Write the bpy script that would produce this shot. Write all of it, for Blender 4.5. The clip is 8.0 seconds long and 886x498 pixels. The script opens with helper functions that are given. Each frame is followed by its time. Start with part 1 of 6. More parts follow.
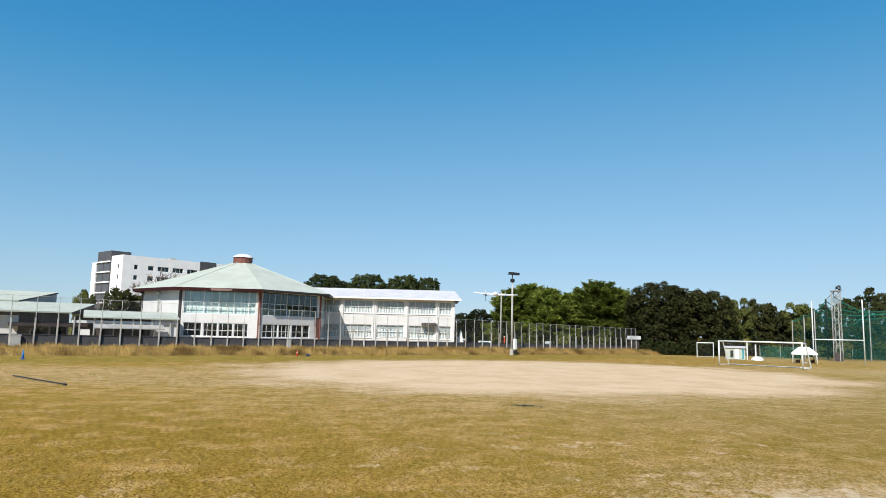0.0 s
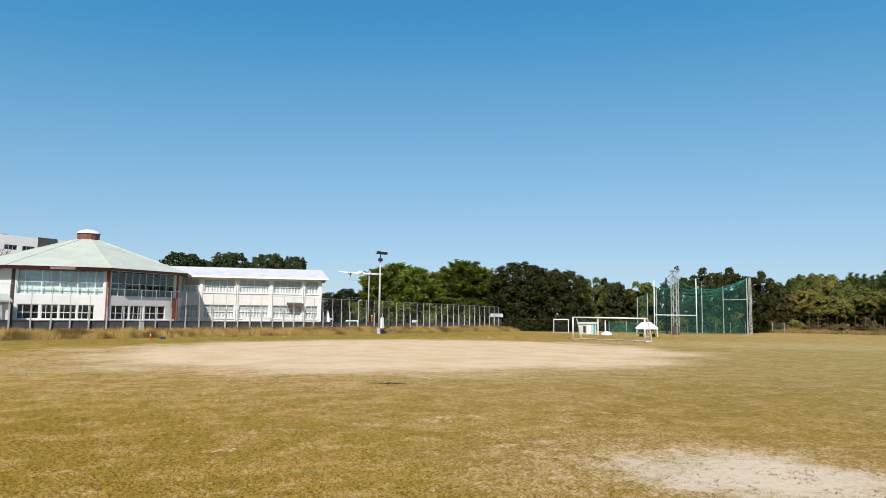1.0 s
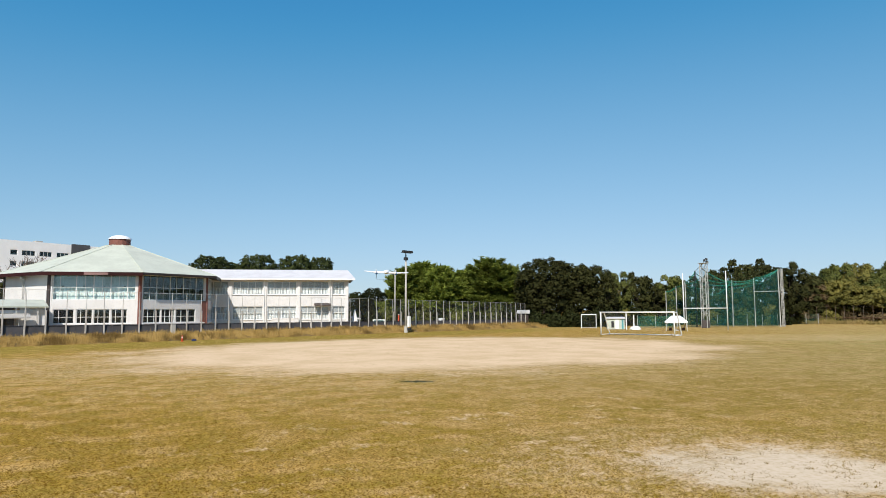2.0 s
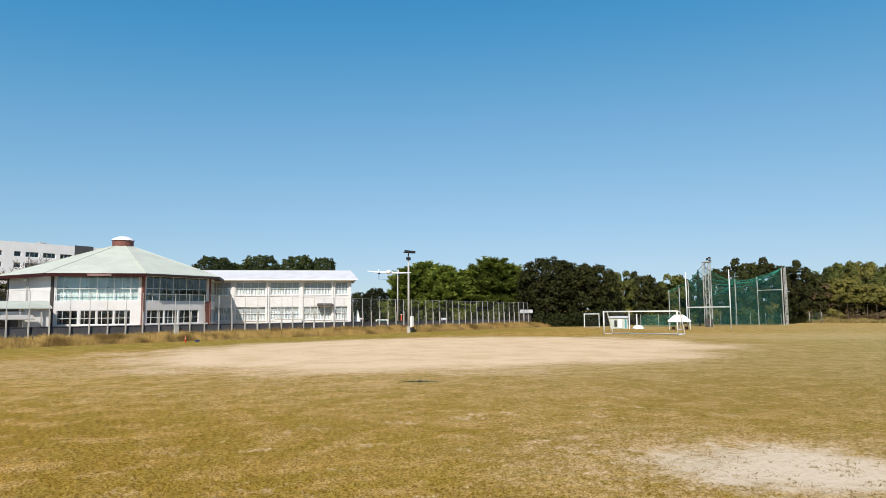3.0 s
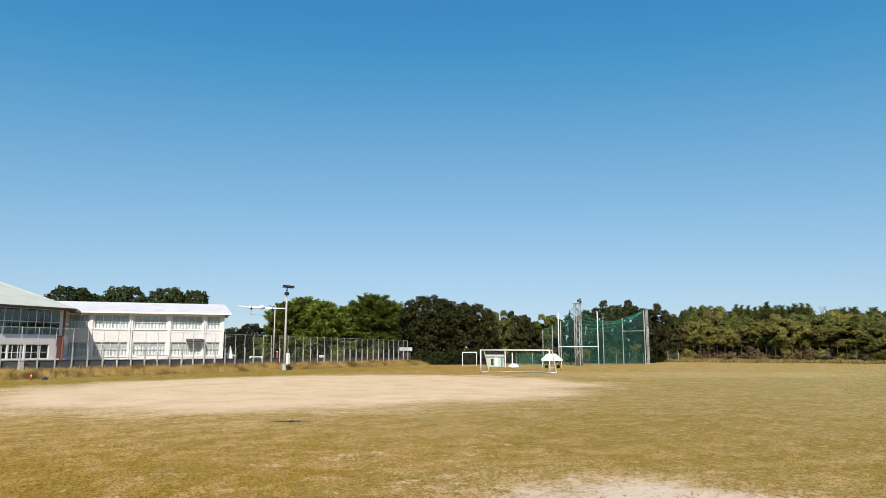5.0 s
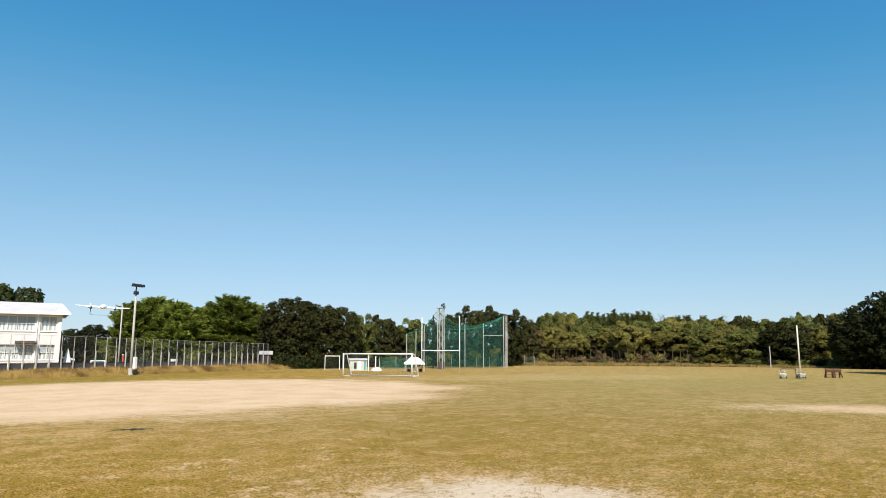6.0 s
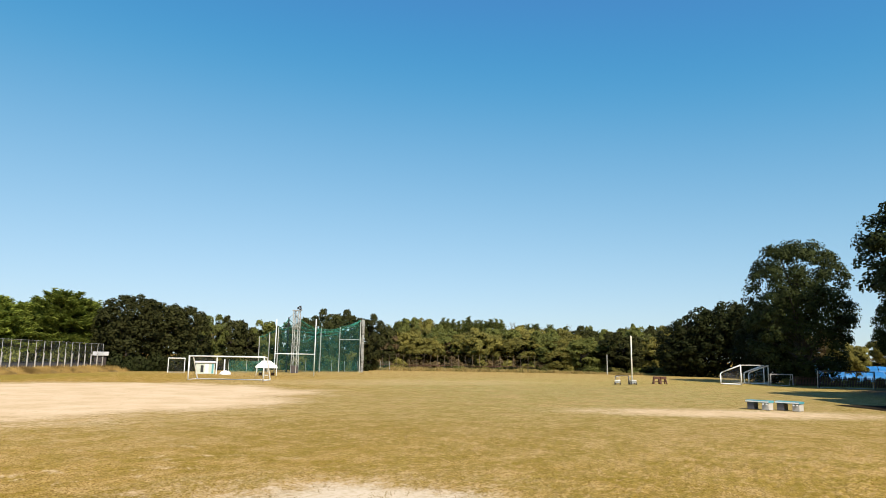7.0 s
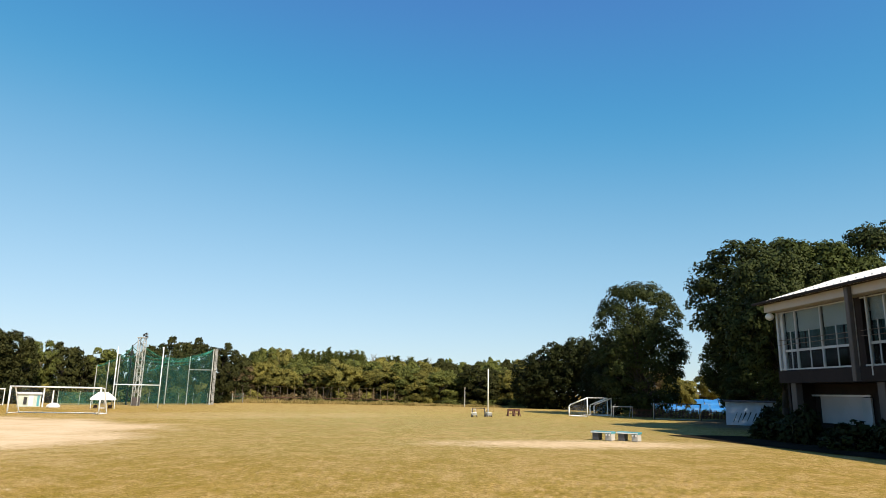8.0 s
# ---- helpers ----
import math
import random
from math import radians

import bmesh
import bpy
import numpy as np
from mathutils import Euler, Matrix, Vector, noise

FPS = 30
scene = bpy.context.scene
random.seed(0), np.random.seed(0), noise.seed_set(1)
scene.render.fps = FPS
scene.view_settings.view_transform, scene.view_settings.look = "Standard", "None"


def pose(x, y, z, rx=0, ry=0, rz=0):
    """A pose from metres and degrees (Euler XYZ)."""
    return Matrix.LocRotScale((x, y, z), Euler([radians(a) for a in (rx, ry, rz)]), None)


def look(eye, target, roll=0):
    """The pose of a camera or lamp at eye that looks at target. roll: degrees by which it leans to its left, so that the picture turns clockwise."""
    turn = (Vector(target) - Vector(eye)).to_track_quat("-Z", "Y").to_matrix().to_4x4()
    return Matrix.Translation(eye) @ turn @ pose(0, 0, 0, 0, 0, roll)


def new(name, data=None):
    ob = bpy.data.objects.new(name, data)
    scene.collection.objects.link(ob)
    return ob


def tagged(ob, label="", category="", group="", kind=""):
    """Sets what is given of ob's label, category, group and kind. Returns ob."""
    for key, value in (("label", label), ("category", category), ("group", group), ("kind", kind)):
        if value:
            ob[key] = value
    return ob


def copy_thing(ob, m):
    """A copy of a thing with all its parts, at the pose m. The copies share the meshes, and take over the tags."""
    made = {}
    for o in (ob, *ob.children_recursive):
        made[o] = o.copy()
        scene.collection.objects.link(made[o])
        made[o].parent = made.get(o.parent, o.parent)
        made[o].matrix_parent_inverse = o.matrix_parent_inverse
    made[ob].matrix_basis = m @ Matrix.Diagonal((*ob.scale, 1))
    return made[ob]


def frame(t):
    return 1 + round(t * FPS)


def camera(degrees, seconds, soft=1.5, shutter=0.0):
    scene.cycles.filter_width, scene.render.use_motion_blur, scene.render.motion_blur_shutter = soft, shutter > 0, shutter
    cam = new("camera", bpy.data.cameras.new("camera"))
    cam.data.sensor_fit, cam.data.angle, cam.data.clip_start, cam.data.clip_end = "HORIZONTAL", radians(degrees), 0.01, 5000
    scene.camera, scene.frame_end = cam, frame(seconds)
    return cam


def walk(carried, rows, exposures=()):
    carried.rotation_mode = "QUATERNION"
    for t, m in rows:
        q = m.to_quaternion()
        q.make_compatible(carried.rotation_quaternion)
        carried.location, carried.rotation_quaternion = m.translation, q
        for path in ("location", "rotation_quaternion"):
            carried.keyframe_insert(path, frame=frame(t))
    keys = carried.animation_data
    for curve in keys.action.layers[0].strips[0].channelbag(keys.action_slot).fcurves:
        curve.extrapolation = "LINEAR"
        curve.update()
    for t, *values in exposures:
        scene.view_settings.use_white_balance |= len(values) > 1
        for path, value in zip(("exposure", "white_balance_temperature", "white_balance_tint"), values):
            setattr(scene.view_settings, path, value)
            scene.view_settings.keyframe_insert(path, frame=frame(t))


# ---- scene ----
EXPO, SKY, SUN = 0.15, 0.11, 5.2
cam = camera(67.6, 8.0, soft=0.9)
ROWS = [
    (0.0, 0.000, 0.000, 2.805, -16.73, 7.08, -1.38),
    (0.5, 0.084, -0.035, 2.805, -25.00, 6.01, -1.30),
    (1.0, 0.127, -0.037, 2.798, -28.02, 5.51, -0.79),
    (1.5, 0.129, -0.040, 2.794, -27.90, 5.28, -0.42),
    (2.0, 0.125, -0.040, 2.794, -25.74, 5.31, 0.29),
    (3.5, 0.127, -0.048, 2.791, -25.49, 5.30, 0.51),
    (4.0, 0.144, -0.060, 2.794, -26.19, 5.36, 0.50),
    (4.5, 0.182, -0.102, 2.802, -30.04, 6.63, 0.26),
    (4.7, 0.203, -0.120, 2.802, -32.32, 7.45, 0.14),
    (5.8, 0.330, -0.300, 2.790, -44.78, 9.12, -0.16),
    (6.0, 0.330, -0.310, 2.784, -47.27, 8.80, -0.14),
    (6.5, 0.300, -0.305, 2.780, -54.35, 8.39, -0.66),
    (7.0, 0.295, -0.295, 2.780, -59.56, 9.31, -0.95),
    (7.5, 0.300, -0.270, 2.780, -64.28, 11.01, -1.23),
    (8.0, 0.290, -0.259, 2.777, -71.47, 12.22, -1.17),
]
walk(cam, [(t, pose(x, y, z, 90 + pitch, roll, yaw)) for t, x, y, z, yaw, pitch, roll in ROWS],
     exposures=[(0.0, EXPO - 0.03, 6300, 8), (1.0, EXPO - 0.04, 6450, 9), (4.5, EXPO - 0.04, 6550, 10), (6.0, EXPO + 0.1, 6720, 10), (8.0, EXPO + 0.28, 7180, 11)])

# ---- sky and sun ----
SUN_AZ, SUN_EL = 217.0, 43.0   # degrees clockwise from +y, degrees above the horizon
world = bpy.data.worlds.new("world")
scene.world = world
world.use_nodes = True
wn = world.node_tree
sky = wn.nodes.new("ShaderNodeTexSky")
sky.sky_type, sky.sun_disc = "NISHITA", False
sky.sun_elevation, sky.sun_rotation = radians(SUN_EL), radians(SUN_AZ)
sky.air_density, sky.dust_density, sky.ozone_density = 1.0, 0.15, 6.0
# clear autumn air: a deeper blue overhead and less glare along the horizon
split = wn.nodes.new("ShaderNodeSeparateColor")
join = wn.nodes.new("ShaderNodeCombineColor")
wn.links.new(sky.outputs[0], split.inputs[0])
GRADE = (
    (("LOGARITHM", math.e), ("MULTIPLY", 2.12), ("ADD", 0.44), ("SMOOTH_MAX", 0.40)),
    (("LOGARITHM", math.e), ("MULTIPLY", 2.43), ("ADD", 0.80), ("SMOOTH_MAX", 0.8)),
    (("POWER", 0.49), ("MULTIPLY", 2.48)),
)
for k, steps in enumerate(GRADE):
    last = split.outputs[k]
    for op, value in steps:
        nd = wn.nodes.new("ShaderNodeMath")
        nd.operation = op
        nd.inputs[1].default_value = value
        nd.inputs[2].default_value = 0.5
        wn.links.new(last, nd.inputs[0])
        last = nd.outputs[0]
    wn.links.new(last, join.inputs[k])
wn.links.new(join.outputs[0], wn.nodes["Background"].inputs[0])
wn.nodes["Background"].inputs[1].default_value = SKY
sun_data = bpy.data.lights.new("sun", "SUN")
sun_data.energy, sun_data.angle, sun_data.color = SUN, radians(0.53), (1.0, 0.93, 0.83)
sun_ob = new("sun", sun_data)
sd = Vector((math.sin(radians(SUN_AZ)) * math.cos(radians(SUN_EL)), math.cos(radians(SUN_AZ)) * math.cos(radians(SUN_EL)), math.sin(radians(SUN_EL))))
sun_ob.matrix_world = look(sd * 60 + Vector((0, 0, 10)), (0, 0, 10))


# ---- materials ----
class Nodes:
    """A small builder for node materials."""

    def __init__(self, name, rough=0.8, metal=0.0):
        self.mat = bpy.data.materials.new(name)
        self.mat.use_nodes = True
        self.t = self.mat.node_tree
        self.b = self.t.nodes["Principled BSDF"]
        self.b.inputs["Roughness"].default_value = rough
        self.b.inputs["Metallic"].default_value = metal
        self.pos = self.add("ShaderNodeNewGeometry").outputs["Position"]

    def add(self, kind, **inputs):
        n = self.t.nodes.new(kind)
        for key, v in inputs.items():
            sock = n.inputs[int(key[1:])] if key[0] == "i" and key[1:].isdigit() else n.inputs[key]
            if isinstance(v, bpy.types.NodeSocket):
                self.t.links.new(v, sock)
            else:
                sock.default_value = v
        return n

    def local(self):
        return self.add("ShaderNodeTexCoord").outputs["Object"]

    def noise(self, scale, detail=4.0, rough=0.55, vec=None, stretch=None):
        vec = vec or self.pos
        if stretch:
            vec = self.add("ShaderNodeMapping", Vector=vec, Scale=stretch).outputs[0]
        return self.add("ShaderNodeTexNoise", Vector=vec, Scale=scale, Detail=detail, Roughness=rough).outputs[0]

    def ramp(self, fac, lo, hi, a=0.0, b=1.0):
        n = self.add("ShaderNodeMapRange", i0=fac, i1=lo, i2=hi, i3=a, i4=b)
        n.interpolation_type = "SMOOTHSTEP"
        return n.outputs[0]

    def mix(self, fac, a, b, mode="MIX"):
        n = self.t.nodes.new("ShaderNodeMix")
        n.data_type, n.blend_type = "RGBA", mode
        for sock, v in ((n.inputs[0], fac), (n.inputs[6], a), (n.inputs[7], b)):
            if isinstance(v, bpy.types.NodeSocket):
                self.t.links.new(v, sock)
            elif sock.type == "RGBA":
                sock.default_value = (*v, 1.0)
            else:
                sock.default_value = v
        return n.outputs[2]

    def math(self, op, a, b=0.0):
        n = self.add("ShaderNodeMath", i0=a, i1=b)
        n.operation = op
        return n.outputs[0]

    def ellipse(self, x, y, rx, ry, turn=0.0, wobble=None, amount=0.3, soft=0.15):
        m = self.add("ShaderNodeMapping", Vector=self.pos, Location=(x, y, 0), Rotation=(0, 0, radians(turn)), Scale=(rx, ry, 1000))
        m.vector_type = "TEXTURE"
        n = self.add("ShaderNodeVectorMath", i0=m.outputs[0])
        n.operation = "LENGTH"
        d = n.outputs["Value"]
        if wobble is not None:
            d = self.math("ADD", d, self.math("MULTIPLY", self.math("SUBTRACT", wobble, 0.5), amount))
        return self.ramp(d, 1 - soft, 1 + soft, 1.0, 0.0)

    def bump(self, height, strength=0.3, distance=0.02):
        n = self.add("ShaderNodeBump", Height=height, Strength=strength, Distance=distance)
        self.t.links.new(n.outputs[0], self.b.inputs["Normal"])

    def color(self, c):
        if isinstance(c, bpy.types.NodeSocket):
            self.t.links.new(c, self.b.inputs["Base Color"])
        else:
            self.b.inputs["Base Color"].default_value = (*c, 1)
        return self


def plain(name, colour, rough=0.7, metal=0.0, vary=0.18, grain=6.0, wear=0.5, bump=0.15, streak=True):
    """Paint, plaster, plastic or metal with grain, broad stains and rain streaks."""
    n = Nodes(name, rough, metal)
    dark = tuple(c * (1 - vary) for c in colour)
    fine = n.noise(grain, 5)
    broad = n.noise(wear, 3)
    c = n.mix(n.ramp(broad, 0.35, 0.7), colour, dark)
    c = n.mix(n.ramp(fine, 0.5, 0.8, 0, 0.5), c, dark)
    if streak:
        c = n.mix(n.ramp(n.noise(1.6, 3, stretch=(1, 1, 0.08)), 0.52, 0.75, 0, 0.45), c, tuple(v * (1 - 1.4 * vary) for v in colour))
    n.color(c)
    rnd = n.noise(grain * 2, 3)
    n.t.links.new(n.ramp(rnd, 0.3, 0.7, max(0.02, rough - 0.08), min(1, rough + 0.08)), n.b.inputs["Roughness"])
    n.bump(fine, bump, 0.01)
    return n.mat


def leafy(name, a, b, c, thin=0.10):
    """Leaves that differ from one to the next, a little light shining through."""
    n = Nodes(name, 0.62)
    isl = n.t.nodes.new("ShaderNodeNewGeometry").outputs["Random Per Island"]
    obr = n.t.nodes.new("ShaderNodeObjectInfo").outputs["Random"]
    col = n.mix(n.ramp(isl, 0.1, 0.9, 0.12, 0.88), a, b)
    col = n.mix(n.ramp(n.noise(0.45, 3), 0.42, 0.68), col, c)
    col = n.mix(n.ramp(obr, 0.0, 1.0, 0.0, 0.45), col, tuple(v * 0.55 for v in a))
    n.color(col)
    n.b.inputs["Specular IOR Level"].default_value = 0.08
    out = n.t.nodes["Material Output"]
    tr = n.add("ShaderNodeBsdfTranslucent", Color=col)
    ms = n.add("ShaderNodeMixShader", i0=thin, i1=n.b.outputs[0], i2=tr.outputs[0])
    n.t.links.new(ms.outputs[0], out.inputs[0])
    return n.mat


def netting(name, colour, cover):
    """A fine net, too small in its mesh to be cut out: part of the light goes through."""
    n = Nodes(name, 0.8)
    n.color(n.mix(n.ramp(n.noise(0.7, 3), 0.35, 0.7), colour, tuple(v * 0.6 for v in colour)))
    out = n.t.nodes["Material Output"]
    tp = n.add("ShaderNodeBsdfTransparent")
    fac = n.ramp(n.noise(0.9, 4), 0.3, 0.7, cover * 0.75, min(1, cover * 1.25))
    ms = n.add("ShaderNodeMixShader", i0=fac, i1=tp.outputs[0], i2=n.b.outputs[0])
    n.t.links.new(ms.outputs[0], out.inputs[0])
    return n.mat


def glassy(name, tint, clear=0.75, edge=0.35):
    """Window glass: mostly clear, with a mirror image that grows towards grazing views."""
    n = Nodes(name, 0.03)
    n.color(tint)
    out = n.t.nodes["Material Output"]
    tp = n.add("ShaderNodeBsdfTransparent", Color=(*[0.5 + 0.5 * v for v in tint], 1))
    gl = n.add("ShaderNodeBsdfGlossy", Color=(0.9, 0.95, 1, 1), Roughness=0.03)
    lw = n.add("ShaderNodeLayerWeight", Blend=0.5)
    fac = n.math("ADD", n.math("MULTIPLY", n.math("POWER", lw.outputs["Facing"], 4.0), edge), 1 - clear)
    ms = n.add("ShaderNodeMixShader", i0=fac, i1=tp.outputs[0], i2=gl.outputs[0])
    n.t.links.new(ms.outputs[0], out.inputs[0])
    return n.mat


def turf_colour(n):
    """Worn autumn turf: olive, straw and brown in soft patches, broken up by small dark flecks that paint the shade
    between the tufts.
    """
    fine = n.noise(32, 3, 0.6)
    gap_shade = n.noise(24, 3, 0.55)
    clump = n.noise(10.0, 5, 0.70)
    tufty = n.noise(2.6, 6, 0.70)
    broad = n.noise(0.10, 5, 0.62)
    mid = n.noise(0.33, 5, 0.65)
    part_ = n.noise(0.85, 6, 0.66)
    tone = n.ramp(clump, 0.36, 0.66)
    straw = n.mix(tone, (0.52, 0.375, 0.165), (0.72, 0.545, 0.280))
    olive = n.mix(tone, (0.262, 0.216, 0.036), (0.465, 0.378, 0.088))
    brown = n.mix(tone, (0.345, 0.248, 0.078), (0.50, 0.372, 0.138))
    turf = n.mix(n.ramp(part_, 0.45, 0.56), olive, straw)
    turf = n.mix(n.ramp(broad, 0.42, 0.62, 0.0, 0.65), turf, olive)
    turf = n.mix(n.ramp(mid, 0.50, 0.68, 0, 0.7), turf, brown)
    worn = n.math("MULTIPLY", n.ellipse(-8, 14, 14, 11, 10, n.noise(0.3, 6, 0.65), 1.4, 0.6), 0.9)
    turf = n.mix(worn, turf, n.mix(tone, (0.240, 0.180, 0.030), (0.425, 0.318, 0.072)))
    lush = n.math("MULTIPLY", n.ellipse(21, 13, 15, 9, 25, n.noise(0.3, 6, 0.65), 1.4, 0.6), 0.7)
    turf = n.mix(lush, turf, n.mix(tone, (0.235, 0.188, 0.030), (0.425, 0.335, 0.076)))
    turf = n.mix(n.ramp(n.noise(0.27, 5, 0.6, stretch=(1, 1.7, 1)), 0.53, 0.70, 0, 0.6), turf, (0.60, 0.425, 0.175))
    light = n.math("MULTIPLY", n.ellipse(58, 20, 38, 26, 15, n.noise(0.09, 5, 0.6), 0.8, 0.7), n.ramp(n.noise(0.6, 6, 0.66), 0.38, 0.60, 0.1, 0.75))
    turf = n.mix(light, turf, n.mix(tone, (0.46, 0.365, 0.150), (0.64, 0.52, 0.270)))
    green = n.mix(tone, (0.37, 0.405, 0.185), (0.56, 0.605, 0.330))
    turf = n.mix(n.math("MULTIPLY", n.ellipse(78, 24, 44, 28, 15, n.noise(0.05, 5, 0.6), 0.8, 0.6), 0.78), turf, green)
    turf = n.mix(n.ramp(n.noise(0.48, 6, 0.66, stretch=(1.3, 1, 1)), 0.54, 0.68, 0, 0.6), turf, n.mix(tone, (0.205, 0.160, 0.024), (0.40, 0.305, 0.056)))
    pale = n.math("MULTIPLY", n.ellipse(64, 24, 42, 34, 15, n.noise(0.09, 5, 0.6), 0.8, 0.6), n.ramp(n.noise(0.30, 6, 0.68, stretch=(1.2, 1, 1)), 0.47, 0.66, 0.0, 0.8))
    turf = n.mix(pale, turf, n.mix(tone, (0.56, 0.435, 0.250), (0.74, 0.60, 0.38)))
    band = n.math("MULTIPLY", n.ellipse(8, 66.0, 64, 6.5, 18.8, n.noise(0.12, 5, 0.6), 0.9, 0.5), 0.9)
    turf = n.mix(band, turf, n.mix(tone, (0.235, 0.225, 0.048), (0.41, 0.375, 0.100)))
    turf = n.mix(n.ramp(tufty, 0.55, 0.72, 0, 0.5), turf, (0.64, 0.47, 0.215))
    turf = n.mix(n.ramp(fine, 0.53, 0.66, 0, 0.45), turf, (0.66, 0.50, 0.20))
    reach = n.math("MULTIPLY", n.ellipse(100, 62, 58, 24, -50, n.noise(0.06, 5, 0.6), 0.7, 0.5), 0.75)
    turf = n.mix(reach, turf, n.mix(tone, (0.47, 0.405, 0.215), (0.64, 0.555, 0.330)))
    east = n.ellipse(44, 10, 36, 30, 10, n.noise(0.07, 4, 0.6), 0.6, 0.5)
    blotch = n.noise(0.75, 7, 0.70, stretch=(1, 1.25, 1))
    turf = n.mix(n.ramp(blotch, 0.51, 0.60, 0, 0.5), turf, n.mix(tone, (0.60, 0.455, 0.240), (0.80, 0.63, 0.37)))
    turf = n.mix(n.ramp(blotch, 0.40, 0.48, 0.5, 0), turf, n.mix(tone, (0.255, 0.215, 0.050), (0.43, 0.36, 0.105)))
    mottle = n.noise(3.6, 6, 0.72)
    turf = n.mix(n.math("MULTIPLY", east, n.ramp(mottle, 0.51, 0.63, 0, 0.7)), turf, (0.72, 0.57, 0.35))
    turf = n.mix(n.math("MULTIPLY", east, n.ramp(mottle, 0.36, 0.48, 0.75, 0.0)), turf, (0.30, 0.255, 0.075))
    turf = n.mix(n.math("MULTIPLY", n.ramp(gap_shade, 0.51, 0.58, 0, 0.84), n.ramp(east, 0, 1, 1.0, 0.8)), turf, (0.150, 0.085, 0.010))
    turf = n.mix(n.math("MULTIPLY", east, 0.9), turf, n.mix(1.0, turf, (0.84, 0.865, 0.93), "MULTIPLY"))
    turf = n.mix(1.0, turf, (0.812, 0.688, 0.488), "MULTIPLY")
    return turf, gap_shade, clump, tufty


def ground_material():
    n = Nodes("turf_and_dirt", 0.95)
    turf, fine, clump, tufty = turf_colour(n)
    patch = n.noise(0.8, 6, 0.68)
    soil = n.mix(n.ramp(n.noise(0.35, 5, 0.6), 0.35, 0.7), (0.68, 0.515, 0.330), (0.58, 0.425, 0.250))
    soil = n.mix(n.ramp(n.noise(14, 5, 0.7), 0.52, 0.75, 0, 0.45), soil, (0.48, 0.345, 0.19))
    soil = n.mix(n.ramp(n.noise(3.4, 6, 0.75), 0.54, 0.68, 0, 0.55), soil, (0.42, 0.305, 0.15))
    soil = n.mix(n.ramp(n.noise(0.55, 6, 0.7, stretch=(1, 1.6, 1)), 0.50, 0.70, 0, 0.28), soil, (0.50, 0.365, 0.195))
    soil = n.mix(n.ramp(n.noise(1.7, 6, 0.75, stretch=(1, 1.3, 1)), 0.57, 0.66, 0, 0.6), soil, (0.36, 0.275, 0.12))
    soil = n.mix(1.0, soil, (0.985, 0.97, 0.96), "MULTIPLY")
    w1, w2 = n.noise(0.16, 6, 0.65), n.noise(0.7, 7, 0.75)
    infield = n.ellipse(21.8, 45.2, 22.6, 18.4, 10, w1, 0.75, 0.30)
    side = n.math("MULTIPLY", n.ellipse(-7, 41, 17, 9, -18, w1, 1.3, 0.6), 0.36)
    home = n.math("MAXIMUM", n.ellipse(10.9, 8.0, 2.6, 1.9, -42, w2, 1.8, 0.9), n.math("MULTIPLY", n.ellipse(10.4, 8.6, 5.0, 3.8, -42, w2, 1.6, 0.9), 0.42))
    soil = n.mix(n.ramp(home, 0.25, 0.8, 0, 0.9), soil, n.mix(n.ramp(n.noise(9, 6, 0.75), 0.45, 0.68), (0.60, 0.495, 0.36), (0.49, 0.385, 0.25)))
    strip = n.math("MULTIPLY", n.ellipse(41.0, 5.0, 8.8, 3.1, -61, w2, 1.2, 0.8), 0.76)
    far = n.math("MULTIPLY", n.ellipse(62, 44, 26, 10, -38, w1, 1.4, 0.6), 0.33)
    fringe = n.math("MULTIPLY", n.ellipse(18, 36, 26, 17, 15, w2, 1.5, 0.5), 0.30)
    spots = n.math("MULTIPLY", n.ellipse(5, 13, 13, 5, 20, w2, 1.2, 0.6), n.ramp(patch, 0.50, 0.70, 0, 0.62))
    m = infield
    for other in (side, home, strip, far, fringe, spots):
        m = n.math("MAXIMUM", m, other)
    m = n.math("MULTIPLY", m, n.ramp(n.noise(5.5, 6, 0.75), 0.36, 0.54, 0.84, 1.0))
    edge = n.ramp(n.math("ADD", m, n.math("MULTIPLY", n.math("SUBTRACT", n.math("MULTIPLY", n.math("ADD", tufty, clump), 0.5), 0.5), n.math("MULTIPLY", n.ramp(m, 0.02, 0.4, 0.0, 2.7), n.ramp(m, 0.45, 0.80, 1.0, 0.45)))), 0.10, 0.94)
    # earth masks an ellipse where the camphors' shade is painted into the ground colour
    earth = n.ellipse(86, -9.5, 17, 7.5, -8, w2, 1.0, 0.35)
    shade_tone = n.mix(n.ramp(n.noise(6, 5, 0.7), 0.4, 0.62), (0.105, 0.080, 0.050), (0.175, 0.125, 0.070))
    n.color(n.mix(earth, n.mix(edge, turf, soil), shade_tone))
    n.b.inputs["Specular IOR Level"].default_value = 0.02
    rough_ = n.math("SUBTRACT", n.math("ADD", clump, tufty), n.math("MULTIPLY", fine, 0.8))
    n.bump(n.math("MULTIPLY", rough_, n.ramp(edge, 0.1, 0.9, 1.0, 0.15)), 0.45, 0.03)
    return n.mat


def blade_material():
    """Turf blades: the colours of the turf they stand in, each a little lighter or darker."""
    n = Nodes("turf_blades", 0.8)
    turf = turf_colour(n)[0]
    isl = n.t.nodes.new("ShaderNodeNewGeometry").outputs["Random Per Island"]
    turf = n.mix(n.ramp(isl, 0.0, 0.5, 0.6, 0.0), turf, (0.14, 0.095, 0.02))
    turf = n.mix(n.ramp(isl, 0.6, 1.0, 0.0, 0.25), turf, (0.52, 0.37, 0.11))
    n.color(turf)
    n.b.inputs["Specular IOR Level"].default_value = 0.03
    return n.mat


